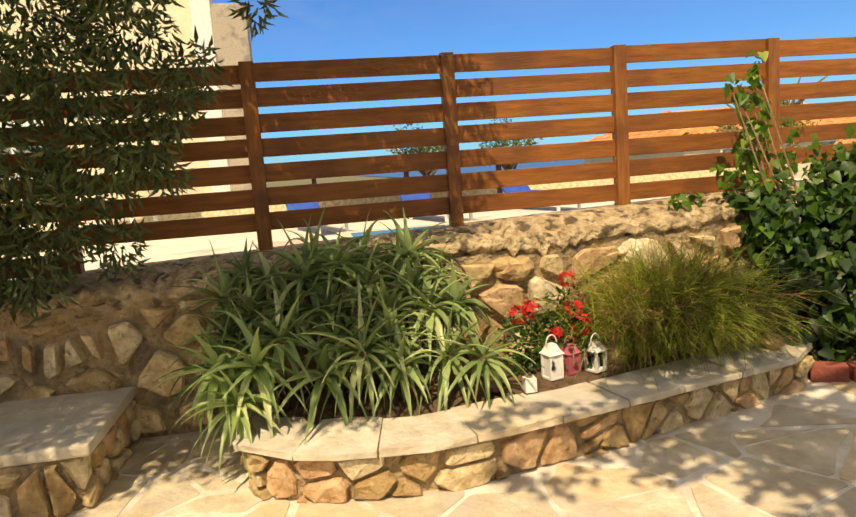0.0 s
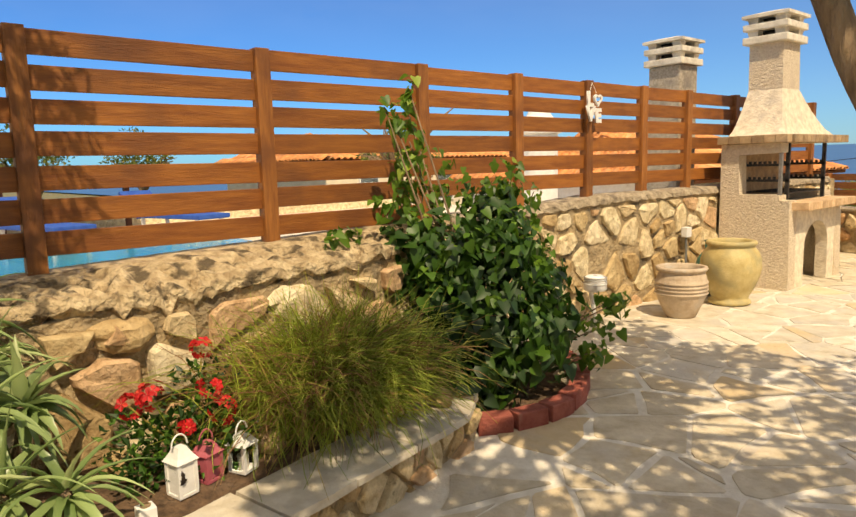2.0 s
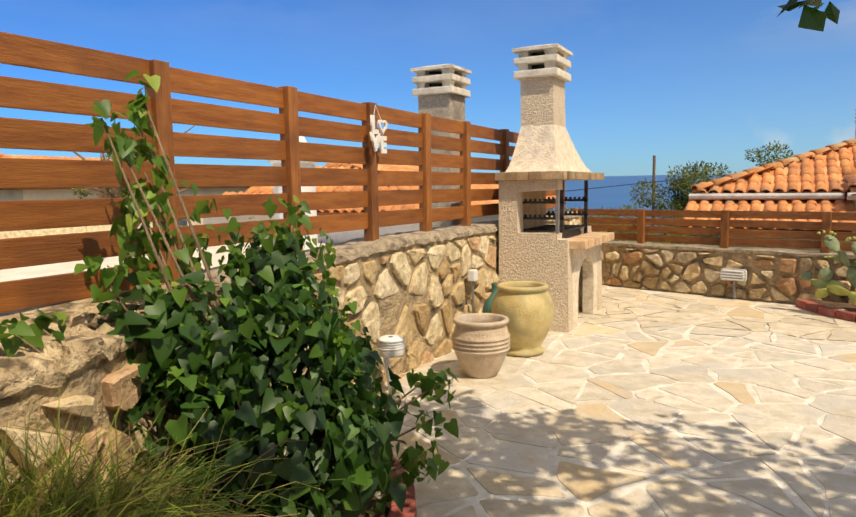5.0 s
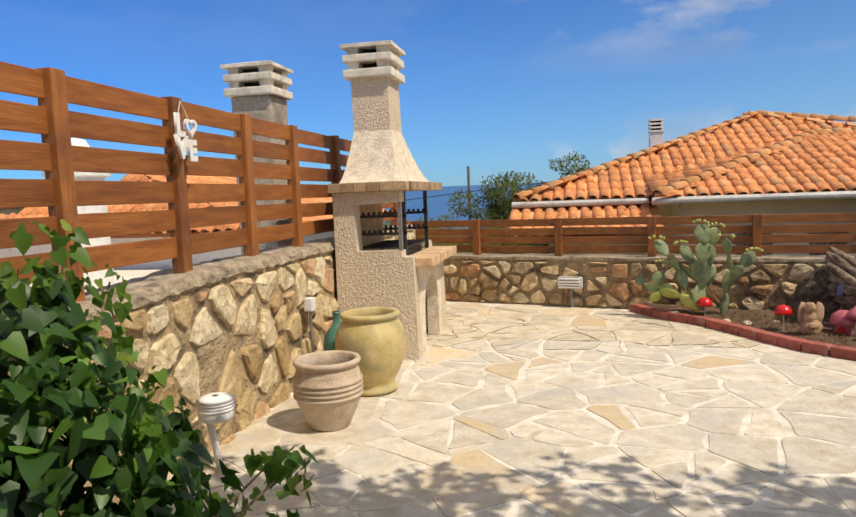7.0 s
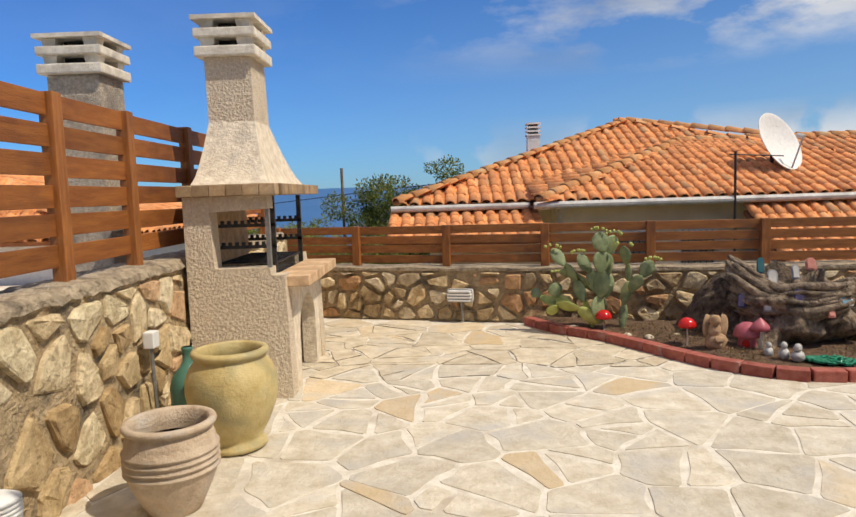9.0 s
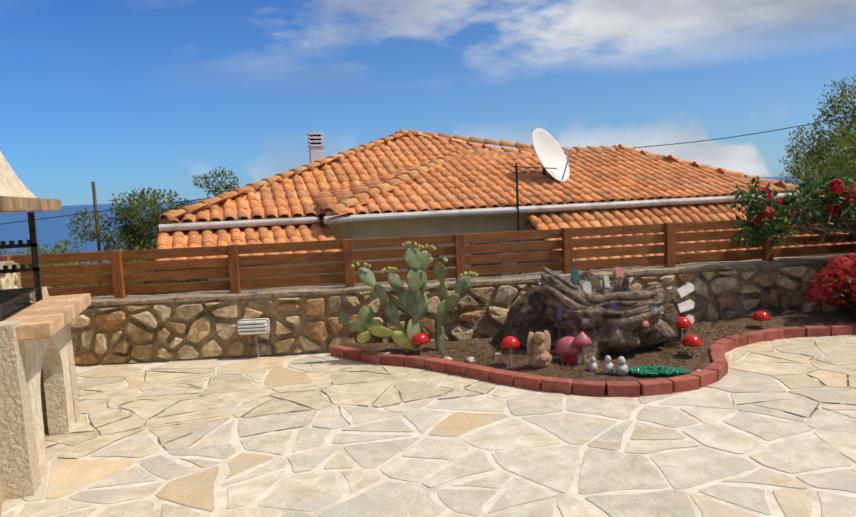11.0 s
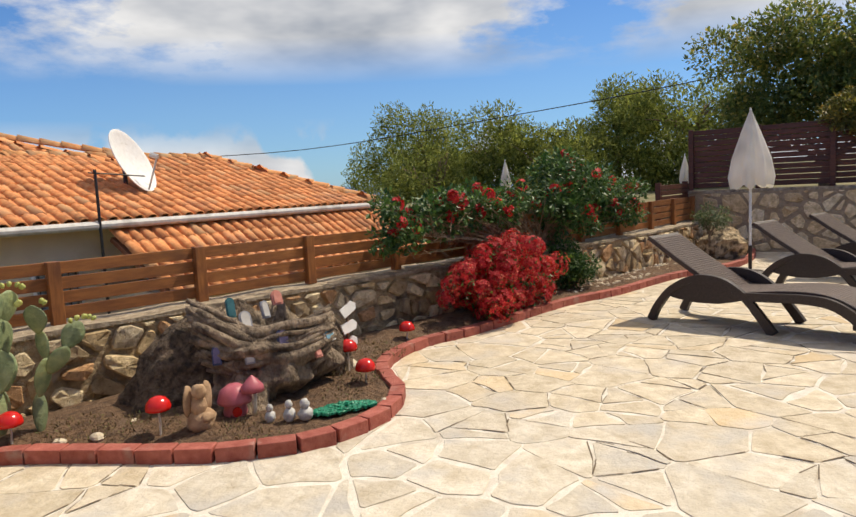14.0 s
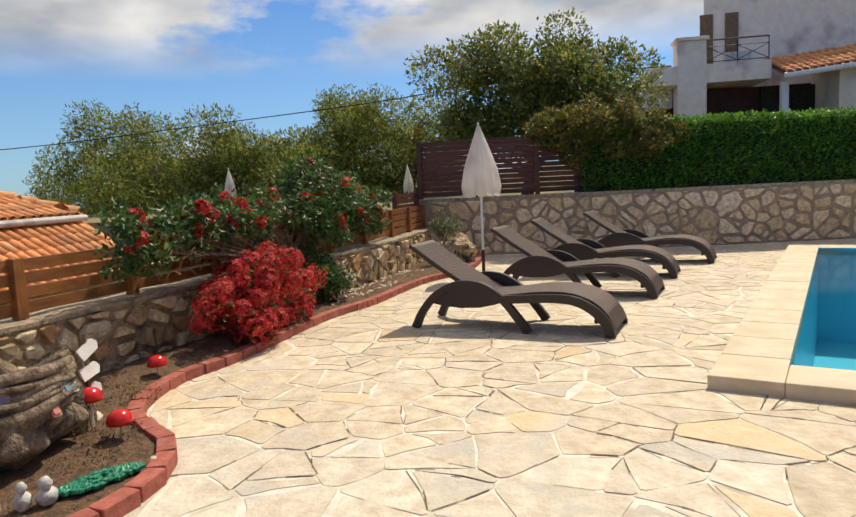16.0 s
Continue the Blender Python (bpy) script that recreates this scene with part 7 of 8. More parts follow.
def roof_slope(parent, corners, singles=0, pitch_x=0.225, pitch_y=0.36, label=""):
    """A tiled slope over a convex outline; the first two corners are the eave, left to right seen from outside."""
    c = [Vector(p) for p in corners]
    ex = (c[1] - c[0]).normalized()
    nrm = ex.cross(c[2] - c[0]).normalized()
    if nrm.z < 0:
        nrm = -nrm
    ey = nrm.cross(ex)
    flat = [((p - c[0]).dot(ex), (p - c[0]).dot(ey)) for p in c]
    area = sum(flat[i - 1][0] * flat[i][1] - flat[i][0] * flat[i - 1][1] for i in range(len(flat)))
    if area < 0:
        flat = flat[::-1]
    base = Matrix((ex, ey, nrm)).transposed().to_4x4()
    def inside(x, y):
        return all((flat[i][0] - flat[i - 1][0]) * (y - flat[i - 1][1]) - (flat[i][1] - flat[i - 1][1]) * (x - flat[i - 1][0]) > -0.02 for i in range(len(flat)))
    part("underlay", ([tuple(p - nrm * 0.03) for p in c] + [tuple(p - nrm * 0.10) for p in c], [tuple(range(len(c))), tuple(range(2 * len(c) - 1, len(c) - 1, -1))] + [(i, (i + 1) % len(c), len(c) + (i + 1) % len(c), len(c) + i) for i in range(len(c))]), UNDER_TILE, parent)
    rng = random.Random(int(abs(c[0].x * 13 + c[1].y * 7)))
    rest, n = [], 0
    ymax, xmax, xmin = max(p[1] for p in flat), max(p[0] for p in flat), min(p[0] for p in flat)
    y = -0.05
    while y < ymax:
        x = xmin + pitch_x / 2
        while x < xmax:
            if inside(x, max(0.02, y + 0.1)):
                o = c[0] + ex * (x + rng.uniform(-0.006, 0.006)) + ey * (y + rng.uniform(-0.012, 0.012)) + nrm * (0.012 + 0.012 * rng.random())
                m = Matrix.Translation(o) @ base @ Matrix.Rotation(rng.uniform(-0.03, 0.03), 4, "Z") @ Matrix.Rotation(0.045, 4, "X")
                if n < singles:
                    ob = new("tile", tile_me)
                    ob.parent = parent
                    ob.matrix_local = m
                    n += 1
                else:
                    rest.append(([m @ Vector(v) for v in TILE_V], TILE_F))
                pm = m @ Matrix.Translation((pitch_x / 2, 0, 0.012))
                rest.append(([pm @ Vector(v) for v in PAN_V], TILE_F))
            x += pitch_x
        y += pitch_y
    ob = part("tiles", joined(*rest), TILE_REST, parent, smooth=True)
    tagged(ob, label or "rows of orange clay tiles", kind="stuff")


def ridge_line(parent, a, b, step=0.38):
    """A row of ridge tiles from a to b."""
    a, b = Vector(a), Vector(b)
    d = (b - a).normalized()
    side = d.cross(Vector((0, 0, 1))).normalized()
    upv = side.cross(d)
    m0 = Matrix((side, d, upv)).transposed().to_4x4()
    rng = random.Random(int(a.length * 100))
    s = 0.0
    while s < (b - a).length:
        ob = new("ridge_tile", ridge_me)
        ob.parent = parent
        ob.matrix_local = Matrix.Translation(a + d * s + upv * 0.03) @ m0 @ Matrix.Rotation(rng.uniform(-0.04, 0.04), 4, "Z")
        s += step


rv, rfaces = tile_shape(0.27, 0.46, 0.115, 6)
ridge_me = bpy.data.meshes.new("ridge_tile")
ridge_me.from_pydata(rv, [], rfaces)
ridge_me.polygons.foreach_set("use_smooth", [True] * len(ridge_me.polygons))
TILE_RIDGE = surface("pale_orange_ridge_tile", (0.55, 0.22, 0.07), (0.72, 0.36, 0.13), 9, 0.8, 0.3, 50, vary=0.15, stain=(0.62, 0.42, 0.22), stain_scale=3)
ridge_me.materials.append(TILE_RIDGE)

villa = thing("tiled_house", "cream house with orange clay tile hip roofs", "house", at=(0, 0, 0))
EZ = 1.235
part("wall", box((1.7, 16.3, -1.9), (13.2, 24.0, EZ - 0.12)), CREAM_WALL, villa, "cream rendered wall")
part("wing_wall", box((4.1, 15.75, -1.9), (13.15, 16.29, EZ - 0.12)), CREAM_WALL, villa, "cream rendered wall")
A1 = (6.62, 20.0, 3.03)
part("eave_board", box((1.15, 15.86, EZ - 0.13), (13.8, 24.4, EZ - 0.06)), CREAM_WALL, villa)
part("wing_eave_board", box((3.75, 15.30, EZ - 0.16), (13.78, 15.858, EZ - 0.075)), CREAM_WALL, villa)
roof_slope(villa, [(1.1, 15.8, EZ), (12.2, 15.8, EZ), A1], 0)
roof_slope(villa, [(1.1, 24.4, EZ), (1.1, 15.8, EZ), A1], 0)
roof_slope(villa, [(13.0, 15.8, EZ), (13.0, 24.4, EZ), A1], 0)
R1, R2 = (7.4, 18.6, 2.41), (11.85, 18.6, 2.41)
roof_slope(villa, [(3.70, 15.25, EZ - 0.02), (13.85, 15.25, EZ - 0.02), R2, R1], 300)
roof_slope(villa, [(13.85, 15.25, EZ - 0.02), (13.85, 22.0, EZ - 0.02), R2], 0)
roof_slope(villa, [(3.70, 18.0, 1.9), (3.70, 15.25, EZ - 0.02), R1], 0)
ridge_line(villa, (1.1, 15.8, EZ + 0.02), A1)
ridge_line(villa, A1, (9.9, 18.6, 2.42))
ridge_line(villa, (3.70, 15.25, EZ), R1)
ridge_line(villa, R1, R2)
ridge_line(villa, (13.85, 15.25, EZ), R2)
gut = [(3.6, 15.17, EZ - 0.075), (13.95, 15.17, EZ - 0.09)]
part("gutter", tube(gut, 0.065, 10), GREY_PAINT, villa, "grey-white painted gutter")
part("gutter", tube([(1.0, 15.72, EZ - 0.075), (3.6, 15.72, EZ - 0.08)], 0.06, 10), GREY_PAINT, villa, "grey-white painted gutter")
part("gutter", tube([(13.93, 15.17, EZ - 0.09), (13.93, 21.0, EZ - 0.06)], 0.06, 10), GREY_PAINT, villa, "grey-white painted gutter")
part("downpipe", tube([(4.15, 15.24, EZ - 0.1), (4.15, 15.7, EZ - 0.35), (4.15, 15.7, -1.8)], 0.04, 8), GREY_PAINT, villa)
roof_slope(villa, [(7.35, 13.75, 0.12), (13.95, 13.75, 0.12), (13.95, 15.2, 0.98), (7.35, 15.2, 0.98)], 0, label="rows of orange tiles on the lower porch roof")
roof_slope(villa, [(0.95, 14.6, 0.62), (3.65, 14.6, 0.62), (3.65, 15.7, 1.0), (0.95, 15.7, 1.0)], 0, label="rows of orange tiles on the lower porch roof")
part("porch_wall", box((7.5, 14.1, -1.9), (13.8, 15.74, 0.1)), CREAM_WALL, villa, "cream porch wall")
for x in (5.1, 6.35):
    w = part("window", box((x, 15.70, -0.35), (x + 0.75, 15.752, 0.62), bevel=0.01), WHITE, villa, "white window frame")
    part("pane", box((x + 0.06, 15.685, -0.28), (x + 0.69, 15.698, 0.55)), PANE, w)
    for k in range(6):
        part("bar", box((x + 0.08 + 0.11 * k, 15.66, -0.32), (x + 0.092 + 0.11 * k, 15.672, 0.6)), IRON, w)
flue = part("chimney", box((0.04, 0.04, 0), (0.32, 0.32, 0.92)), WHITE, villa, "white plastered chimney")
flue.matrix_local = pose(3.95, 18.6, 1.75)
for k in range(4):
    part("cap_ring", box((0.02, 0.02, 0.925 + 0.085 * k), (0.34, 0.34, 0.965 + 0.085 * k)), WHITE, flue)
part("cap_core", box((0.08, 0.08, 0.921), (0.28, 0.28, 1.21)), SOOT_SHADE_BLACK, flue)

sat = thing("satellite_dish", "large white satellite dish on the tiled roof", "satellite dish", at=(8.6, 16.75, 1.78))
prof = [(0.001, 0.0)] + [(0.62 * k / 10, 0.13 * (k / 10) ** 2) for k in range(1, 11)] + [(0.63, 0.13), (0.63, 0.115)] + [(0.62 * k / 10, 0.13 * (k / 10) ** 2 - 0.02) for k in range(9, 0, -1)]
ob = part("reflector", lathe(prof, 40), WHITE, sat, smooth=True)
aim = Matrix.Translation((0.0, -0.12, 0.40)) @ Vector((0.46, -0.77, 0.42)).to_track_quat("Z", "Y").to_matrix().to_4x4()
ob.matrix_local = aim @ Matrix.Diagonal((0.92, 1.0, 1, 1))
part("feed_arm", tube([aim @ Vector((0, -0.6, 0.10)), aim @ Vector((0, -0.15, 0.55))], 0.018, 6), GREY_PAINT, sat)
part("feed_horn", tube([aim @ Vector((0, -0.16, 0.56)), aim @ Vector((0, -0.06, 0.46))], 0.045, 8), GREY_PAINT, sat)
part("mast", tube([(0, 0, -0.12), (0, 0, 0.35)], 0.04, 8), IRON, sat, "dark steel mast")
ant = thing("roof_aerial", "thin rusty aerial pole on the eave", "aerial", at=(7.15, 15.12, -1.9))
part("pole", tube([(0, 0, 0), (0, 0, 3.9)], 0.022, 6), IRON, ant)
part("crossbar", tube([(-0.1, 0, 3.85), (1.0, 0.3, 3.80)], 0.012, 5), IRON, ant)

# ---- buildings and pool next door, behind the tall fence ----
nb = thing("neighbour_house", "cream rendered house with a stone pier", "house", at=(0, 0, 0))
part("wall", box((-17, -12, 0.28), (-12, -1.6, 6.5)), CREAM_WALL, nb)
part("white_column", box((-12.2, -1.58, 0.28), (-11.7, -1.15, 6.5), bevel=0.02), WHITE, nb, "white column")
part("stone_pier", box((-12.3, -1.14, 0.28), (-11.6, -0.38, 5.2), bevel=0.05), STUCCO_GREY, nb, "weathered stone pier")
w = part("window", box((-12.02, -6.2, 1.6), (-11.96, -4.8, 2.9)), WHITE, nb)
part("pane", box((-11.955, -6.1, 1.7), (-11.945, -4.9, 2.8)), PANE, w)
awn = tagged(part("awning", box((-10.6, -4.6, 2.75), (-8.4, -2.4, 2.85), bevel=0.02), surface("pale_green_awning", (0.45, 0.62, 0.55), (0.55, 0.72, 0.64), 6, 0.8, 0.1)), "pale green awning over the terrace next door", "awning")
awn_leg = [part("leg", tube([(x, y, 0.28), (x, y, 2.75)], 0.04, 8), WHITE, awn) for x in (-10.4, -8.6) for y in (-4.4, -2.6)]
np_ = thing("neighbour_pool", "turquoise swimming pool next door", "pool", kind="structure")
part("coping", box((-6.6, 1.0, 0.282), (-1.5, 5.6, 0.33), bevel=0.01), COPING, np_)
part("water", box((-6.2, 1.2, 0.332), (-1.8, 5.2, 0.336)), surface("turquoise_pool", (0.01, 0.26, 0.42), (0.02, 0.36, 0.52), 2, 0.08, 0.05), np_, "flat turquoise water")
lowall = thing("terrace_wall", "low rubble stone wall across the terrace next door", "wall")
part("core", box((-11.4, -3, 0.28), (-11.0, 12, 0.85)), STONE_A, lowall)
SUNBED = surface("blue_canvas", (0.01, 0.06, 0.32), (0.02, 0.10, 0.42), 8, 0.8, 0.1)
def daybed(x, y):
    t = thing("blue_sunbed", "blue canvas sunbed beside the neighbouring pool", "sunbed", "sunbeds next door", at=(x, y, 0.282), rz=15)
    part("mattress", box((0, 0, 0.28), (1.9, 0.62, 0.36), bevel=0.02), SUNBED, t)
    part("backrest", box((0, 0, 0), (0.7, 0.62, 0.07), bevel=0.02), SUNBED, t).matrix_local = pose(-0.45, 0, 0.70, 0, 40, 0)
    for lx in (0.15, 1.7):
        for ly in (0.05, 0.53):
            part("leg", box((lx, ly, 0), (lx + 0.05, ly + 0.05, 0.28)), WHITE, t)
for x, y in ((-8.6, 2.4), (-9.0, 4.6), (-8.4, 0.2)):
    daybed(x, y)
per = thing("timber_pergola", "low dark timber structure next door", "pergola", at=(-10.2, 2.0, 0.28))
part("roof", box((-0.8, -1.5, 1.05), (0.8, 3.0, 1.15)), WOOD_DARK, per)
for y in (-1.3, 0.7, 2.8):
    part("post", box((-0.05, y, 0), (0.05, y + 0.1, 1.05)), WOOD_DARK, per)
def cottage(x0, y0, x1, y1, eave, ridge, label):
    t = thing("neighbour_cottage", label, "house", at=(0, 0, 0))
    part("wall", box((x0, y0, -1.6), (x1, y1, eave)), CREAM_WALL if x0 < -12 else WHITE, t)
    ym = (y0 + y1) / 2
    roof_slope(t, [(x1 + 0.3, y0 - 0.3, eave), (x1 + 0.3, y1 + 0.3, eave), ((x0 + x1) / 2, y1 - 1.5, ridge), ((x0 + x1) / 2, y0 + 1.5, ridge)], 0)
    roof_slope(t, [(x0 - 0.3, y0 - 0.3, eave), (x1 + 0.3, y0 - 0.3, eave), ((x0 + x1) / 2, y0 + 1.5, ridge)], 0)
    for y in (y0 + 1.2, ym, y1 - 1.8):
        w = part("window", box((x1 - 0.02, y, eave - 1.5), (x1 + 0.05, y + 0.8, eave - 0.4)), WHITE, t)
        part("pane", box((x1 + 0.052, y + 0.07, eave - 1.42), (x1 + 0.062, y + 0.73, eave - 0.48)), PANE, w)
    return t
cottage(-9.5, 13.2, -3.2, 20.5, 0.95, 2.05, "white house with an orange tile roof beyond the fence")
cottage(-22, 12.0, -14.5, 21, 1.6, 2.5, "cream house with an orange tile roof across the gardens")
wc = tagged(part("garden_pillar", lathe([(0.30, 0), (0.30, 1.5), (0.36, 1.52), (0.36, 1.62), (0.2, 1.8), (0.12, 1.95), (0.002, 1.98)], 18), WHITE), "white plastered round pillar behind the fence", "pillar")
wc.matrix_world = pose(-3.6, 9.3, 0.28)

# ---- stone house above the hedge ----
big = thing("stone_villa", "pale stone house with balcony and iron railings", "house", at=(0, 0, 0))
PALE = surface("pale_stone_render", (0.74, 0.63, 0.50), (0.88, 0.78, 0.64), 3, 0.9, 0.4, 20, stain=(0.46, 0.32, 0.27), stain_scale=0.9, stain_at=(0.55, 0.7))
part("wall", plate([(28.0, 0.33), (28.0, -9.0), (36.0, -9.0), (36.0, -1.6)], 8.1, "z"), PALE, big, "pale pinkish stone wall").matrix_local = pose(0, 0, 0.9)
part("balcony_slab", box((25.7, -1.25, 4.35), (27.99, 2.5, 4.95)), PALE, big, "stone balcony front")
part("pillar", box((25.6, 0.75, 0.9), (26.5, 1.65, 5.72), bevel=0.03), PALE, big, "square stone pillar")
part("pillar_cap", box((25.52, 0.68, 5.722), (26.58, 1.72, 5.84), bevel=0.02), PALE, big)
part("side_wing", box((26.6, 1.66, 3.7), (34, 4.6, 4.35)), PALE, big)
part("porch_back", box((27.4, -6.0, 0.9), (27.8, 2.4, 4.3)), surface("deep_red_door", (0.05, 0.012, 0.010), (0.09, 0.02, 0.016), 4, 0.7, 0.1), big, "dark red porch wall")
def railing(a, b, z, h):
    a, b = Vector(a), Vector(b)
    n = max(2, int((b - a).length / 0.75))
    r = part("railing", tube([(a.x, a.y, z + h), (b.x, b.y, z + h)], 0.03, 6), IRON, big, "black iron railing")
    bars = [tube([(a.x, a.y, z + 0.08), (b.x, b.y, z + 0.08)], 0.015, 5), tube([(a.x, a.y, z + h * 0.72), (b.x, b.y, z + h * 0.72)], 0.012, 5)]
    for k in range(n + 1):
        p = a + (b - a) * k / n
        bars.append(tube([(p.x, p.y, z), (p.x, p.y, z + h)], 0.018, 5))
        if k < n:
            q = a + (b - a) * (k + 1) / n
            bars += [tube([(p.x, p.y, z + 0.08), (q.x, q.y, z + h * 0.72)], 0.012, 5), tube([(q.x, q.y, z + 0.08), (p.x, p.y, z + h * 0.72)], 0.012, 5)]
    for b in bars:
        part("bar", b, IRON, r)
railing((25.8, 0.72, 0), (25.8, -1.2, 0), 4.95, 0.78)
railing((26.6, 4.5, 0), (26.6, 1.7, 0), 4.36, 0.75)
for y in (-0.6, 0.25):
    s = part("shutter", box((27.93, y - 0.22, 5.0), (27.99, y + 0.22, 7.0)), surface("brown_shutter", (0.16, 0.09, 0.05), (0.26, 0.16, 0.09), 10, 0.7, 0.2), big, "brown louvred shutter")
    for k in range(22):
        part("louvre", box((27.915, y - 0.19, 5.05 + 0.088 * k), (27.928, y + 0.19, 5.10 + 0.088 * k)), s.data.materials[0], s)
part("air_conditioner", box((26.1, -0.75, 4.96), (26.45, 0.05, 5.35), bevel=0.02), GREY_PAINT, big, "grey air conditioner on the balcony")
annex = thing("tiled_annex", "cream outbuilding with a tiled lean-to roof", "house", at=(0, 0, 0))
part("wall", box((25.0, -9.0, 0.9), (27.3, -3.0, 4.6)), CREAM_WALL, annex)
part("post", box((25.2, -1.62, 0.9), (25.45, -1.42, 4.15)), WHITE, annex)
roof_slope(annex, [(24.6, -1.35, 4.35), (24.6, -9, 5.05), (26.6, -9, 5.75), (26.6, -1.35, 5.0)], 0)
part("fascia", tube([(24.6, -1.3, 4.27), (24.6, -9.0, 4.97)], 0.09, 8), WHITE, annex, "white eave gutter")
# black box paints the porch's depth as shade
part("dark_back", box((26.9, -2.99, 0.9), (27.2, -1.3, 4.2)), SOOT_SHADE_BLACK, annex, "black panel painted as the open porch's shade")

# ---- trees, hedge, wires ----
rng = random.Random(101)
def crown_of(rng, c, radii, n, r):
    return clumps_in(rng, c, radii, n, r)


# shade tree beside the path: leaning trunk, wide crown overhead
shade = thing("shade_tree", "broad-leaved shade tree with a leaning grey trunk", "tree", at=(3.62, 3.15, -0.08))
tr = smooth_line([(3.62, 3.15, -0.08), (3.50, 3.14, 0.25), (3.24, 3.12, 0.75), (2.92, 3.10, 1.35), (2.76, 3.09, 1.70), (2.66, 3.05, 2.1), (2.75, 2.95, 2.6), (3.1, 2.7, 3.1)], 4)
local = [(x - 3.62, y - 3.15, z + 0.08) for x, y, z in tr]
br = [tube(local, [0.050 - 0.012 * k / len(local) for k in range(len(local))], 12)]
crown = []
for x, y, z in ((3.2, 4.8, 3.7), (3.4, 4.3, 3.7), (4.0, 4.8, 3.8), (4.7, 4.7, 3.7), (5.4, 4.7, 3.8), (4.2, 4.1, 3.7), (4.9, 4.0, 3.8), (5.6, 4.1, 3.7), (4.4, 3.3, 3.8), (5.1, 3.2, 3.7), (5.8, 3.3, 3.8),
                (4.4, 2.5, 3.8), (5.0, 2.3, 3.9), (5.8, 2.5, 3.8), (4.5, 1.8, 3.9), (5.3, 1.6, 3.9), (6.2, 2.9, 3.8), (6.1, 4.5, 3.8), (4.0, 3.7, 3.7), (4.0, 1.3, 3.9), (3.8, 2.4, 3.8), (3.65, 2.9, 3.8)):
    s = Vector(local[-1])
    e = Vector((x - 3.92, y - 3.68, z))
    br.append(tube([s, (s + e) / 2 + Vector((0, 0, 0.15)), e], [0.03, 0.02, 0.008], 6))
    for _ in range(4):
        crown.append((e.x + rng.uniform(-0.45, 0.45), e.y + rng.uniform(-0.45, 0.45), e.z + rng.uniform(-0.15, 0.5), rng.uniform(0.18, 0.38), 0.7))
hang = [(2.68, 3.25, 2.02, 0.10), (2.54, 4.30, 2.02, 0.07), (2.62, 4.36, 2.10, 0.12), (2.80, 4.3, 2.35, 0.2), (2.75, 3.5, 2.5, 0.25), (2.9, 3.9, 2.7, 0.25)]
br.append(tube([local[-8], (2.8 - 3.62, 3.9 - 3.15, 2.5), (2.56 - 3.62, 4.3 - 3.15, 2.1)], [0.03, 0.02, 0.005], 6))
part("trunk", joined(*br), BARK, shade, smooth=True)
crown += [(x - 3.62, y - 3.15, z + 0.08, r) for x, y, z, r in hang]
part("crown", leaf_cloud(rng, crown, 7400, 0.105, 1.5, 0.3), LEAF_VINE, shade, "dark green broad leaves")

# olive at the south end of the tall fence
ol = [(0.45, -0.25, 1.55, 0.20), (0.40, -0.10, 1.75, 0.18), (0.50, 0.05, 1.9, 0.16), (0.5, -0.55, 1.9, 0.3), (0.55, -0.45, 1.45, 0.25), (0.5, -0.75, 1.2, 0.28), (0.55, -0.95, 1.5, 0.35), (0.5, -0.9, 0.95, 0.25), (0.5, -1.2, 1.1, 0.35),
      (0.6, -0.7, 2.2, 0.35), (0.5, -0.25, 2.15, 0.25), (0.7, -0.2, 2.35, 0.25), (0.6, -1.4, 1.8, 0.5), (0.5, 0.42, 2.22, 0.10), (0.7, 0.3, 2.45, 0.15), (0.8, -1.0, 2.7, 0.6), (0.4, -0.45, 1.0, 0.15), (0.4, -0.15, 1.35, 0.10)]
# high clumps, out of view, added to shade the fence, wall and floor
ol += [(0.35 + 0.36 * (k % 4), -3.2 + 0.44 * (k // 4) + 0.1 * (k % 3), 3.3 + 0.2 * (k % 3), 0.36) for k in range(40)]
ol += [(2.9 + 0.4 * (k % 4), -2.7 + 0.42 * (k // 4), 3.5 + 0.15 * (k % 3), 0.28) for k in range(12)]
ol += [(1.7 + 0.4 * (k % 4), -2.7 + 0.42 * (k // 4) + 0.08 * (k % 3), 3.4 + 0.15 * (k % 3), 0.36) for k in range(28)]
tree("olive_tree", "silvery olive tree with drooping branches by the fence", (0.55, -1.9, 0.0), 1.7, 0.11, ol, 80000, 0.080, LEAF_OLIVE, 4.5, 0.55, 3, (0.0, 0.5), 0.8)

# trees beyond the walls
def wood(name, label, base, top, centre, radii, n, r, count, size, leaf, seed, long=2.2, droop=0.1):
    rng = random.Random(seed)
    tree(name, label, base, top, 0.16, crown_of(rng, centre, radii, n, r), count, size, leaf, long, droop, seed, (0, 0), 1.2)


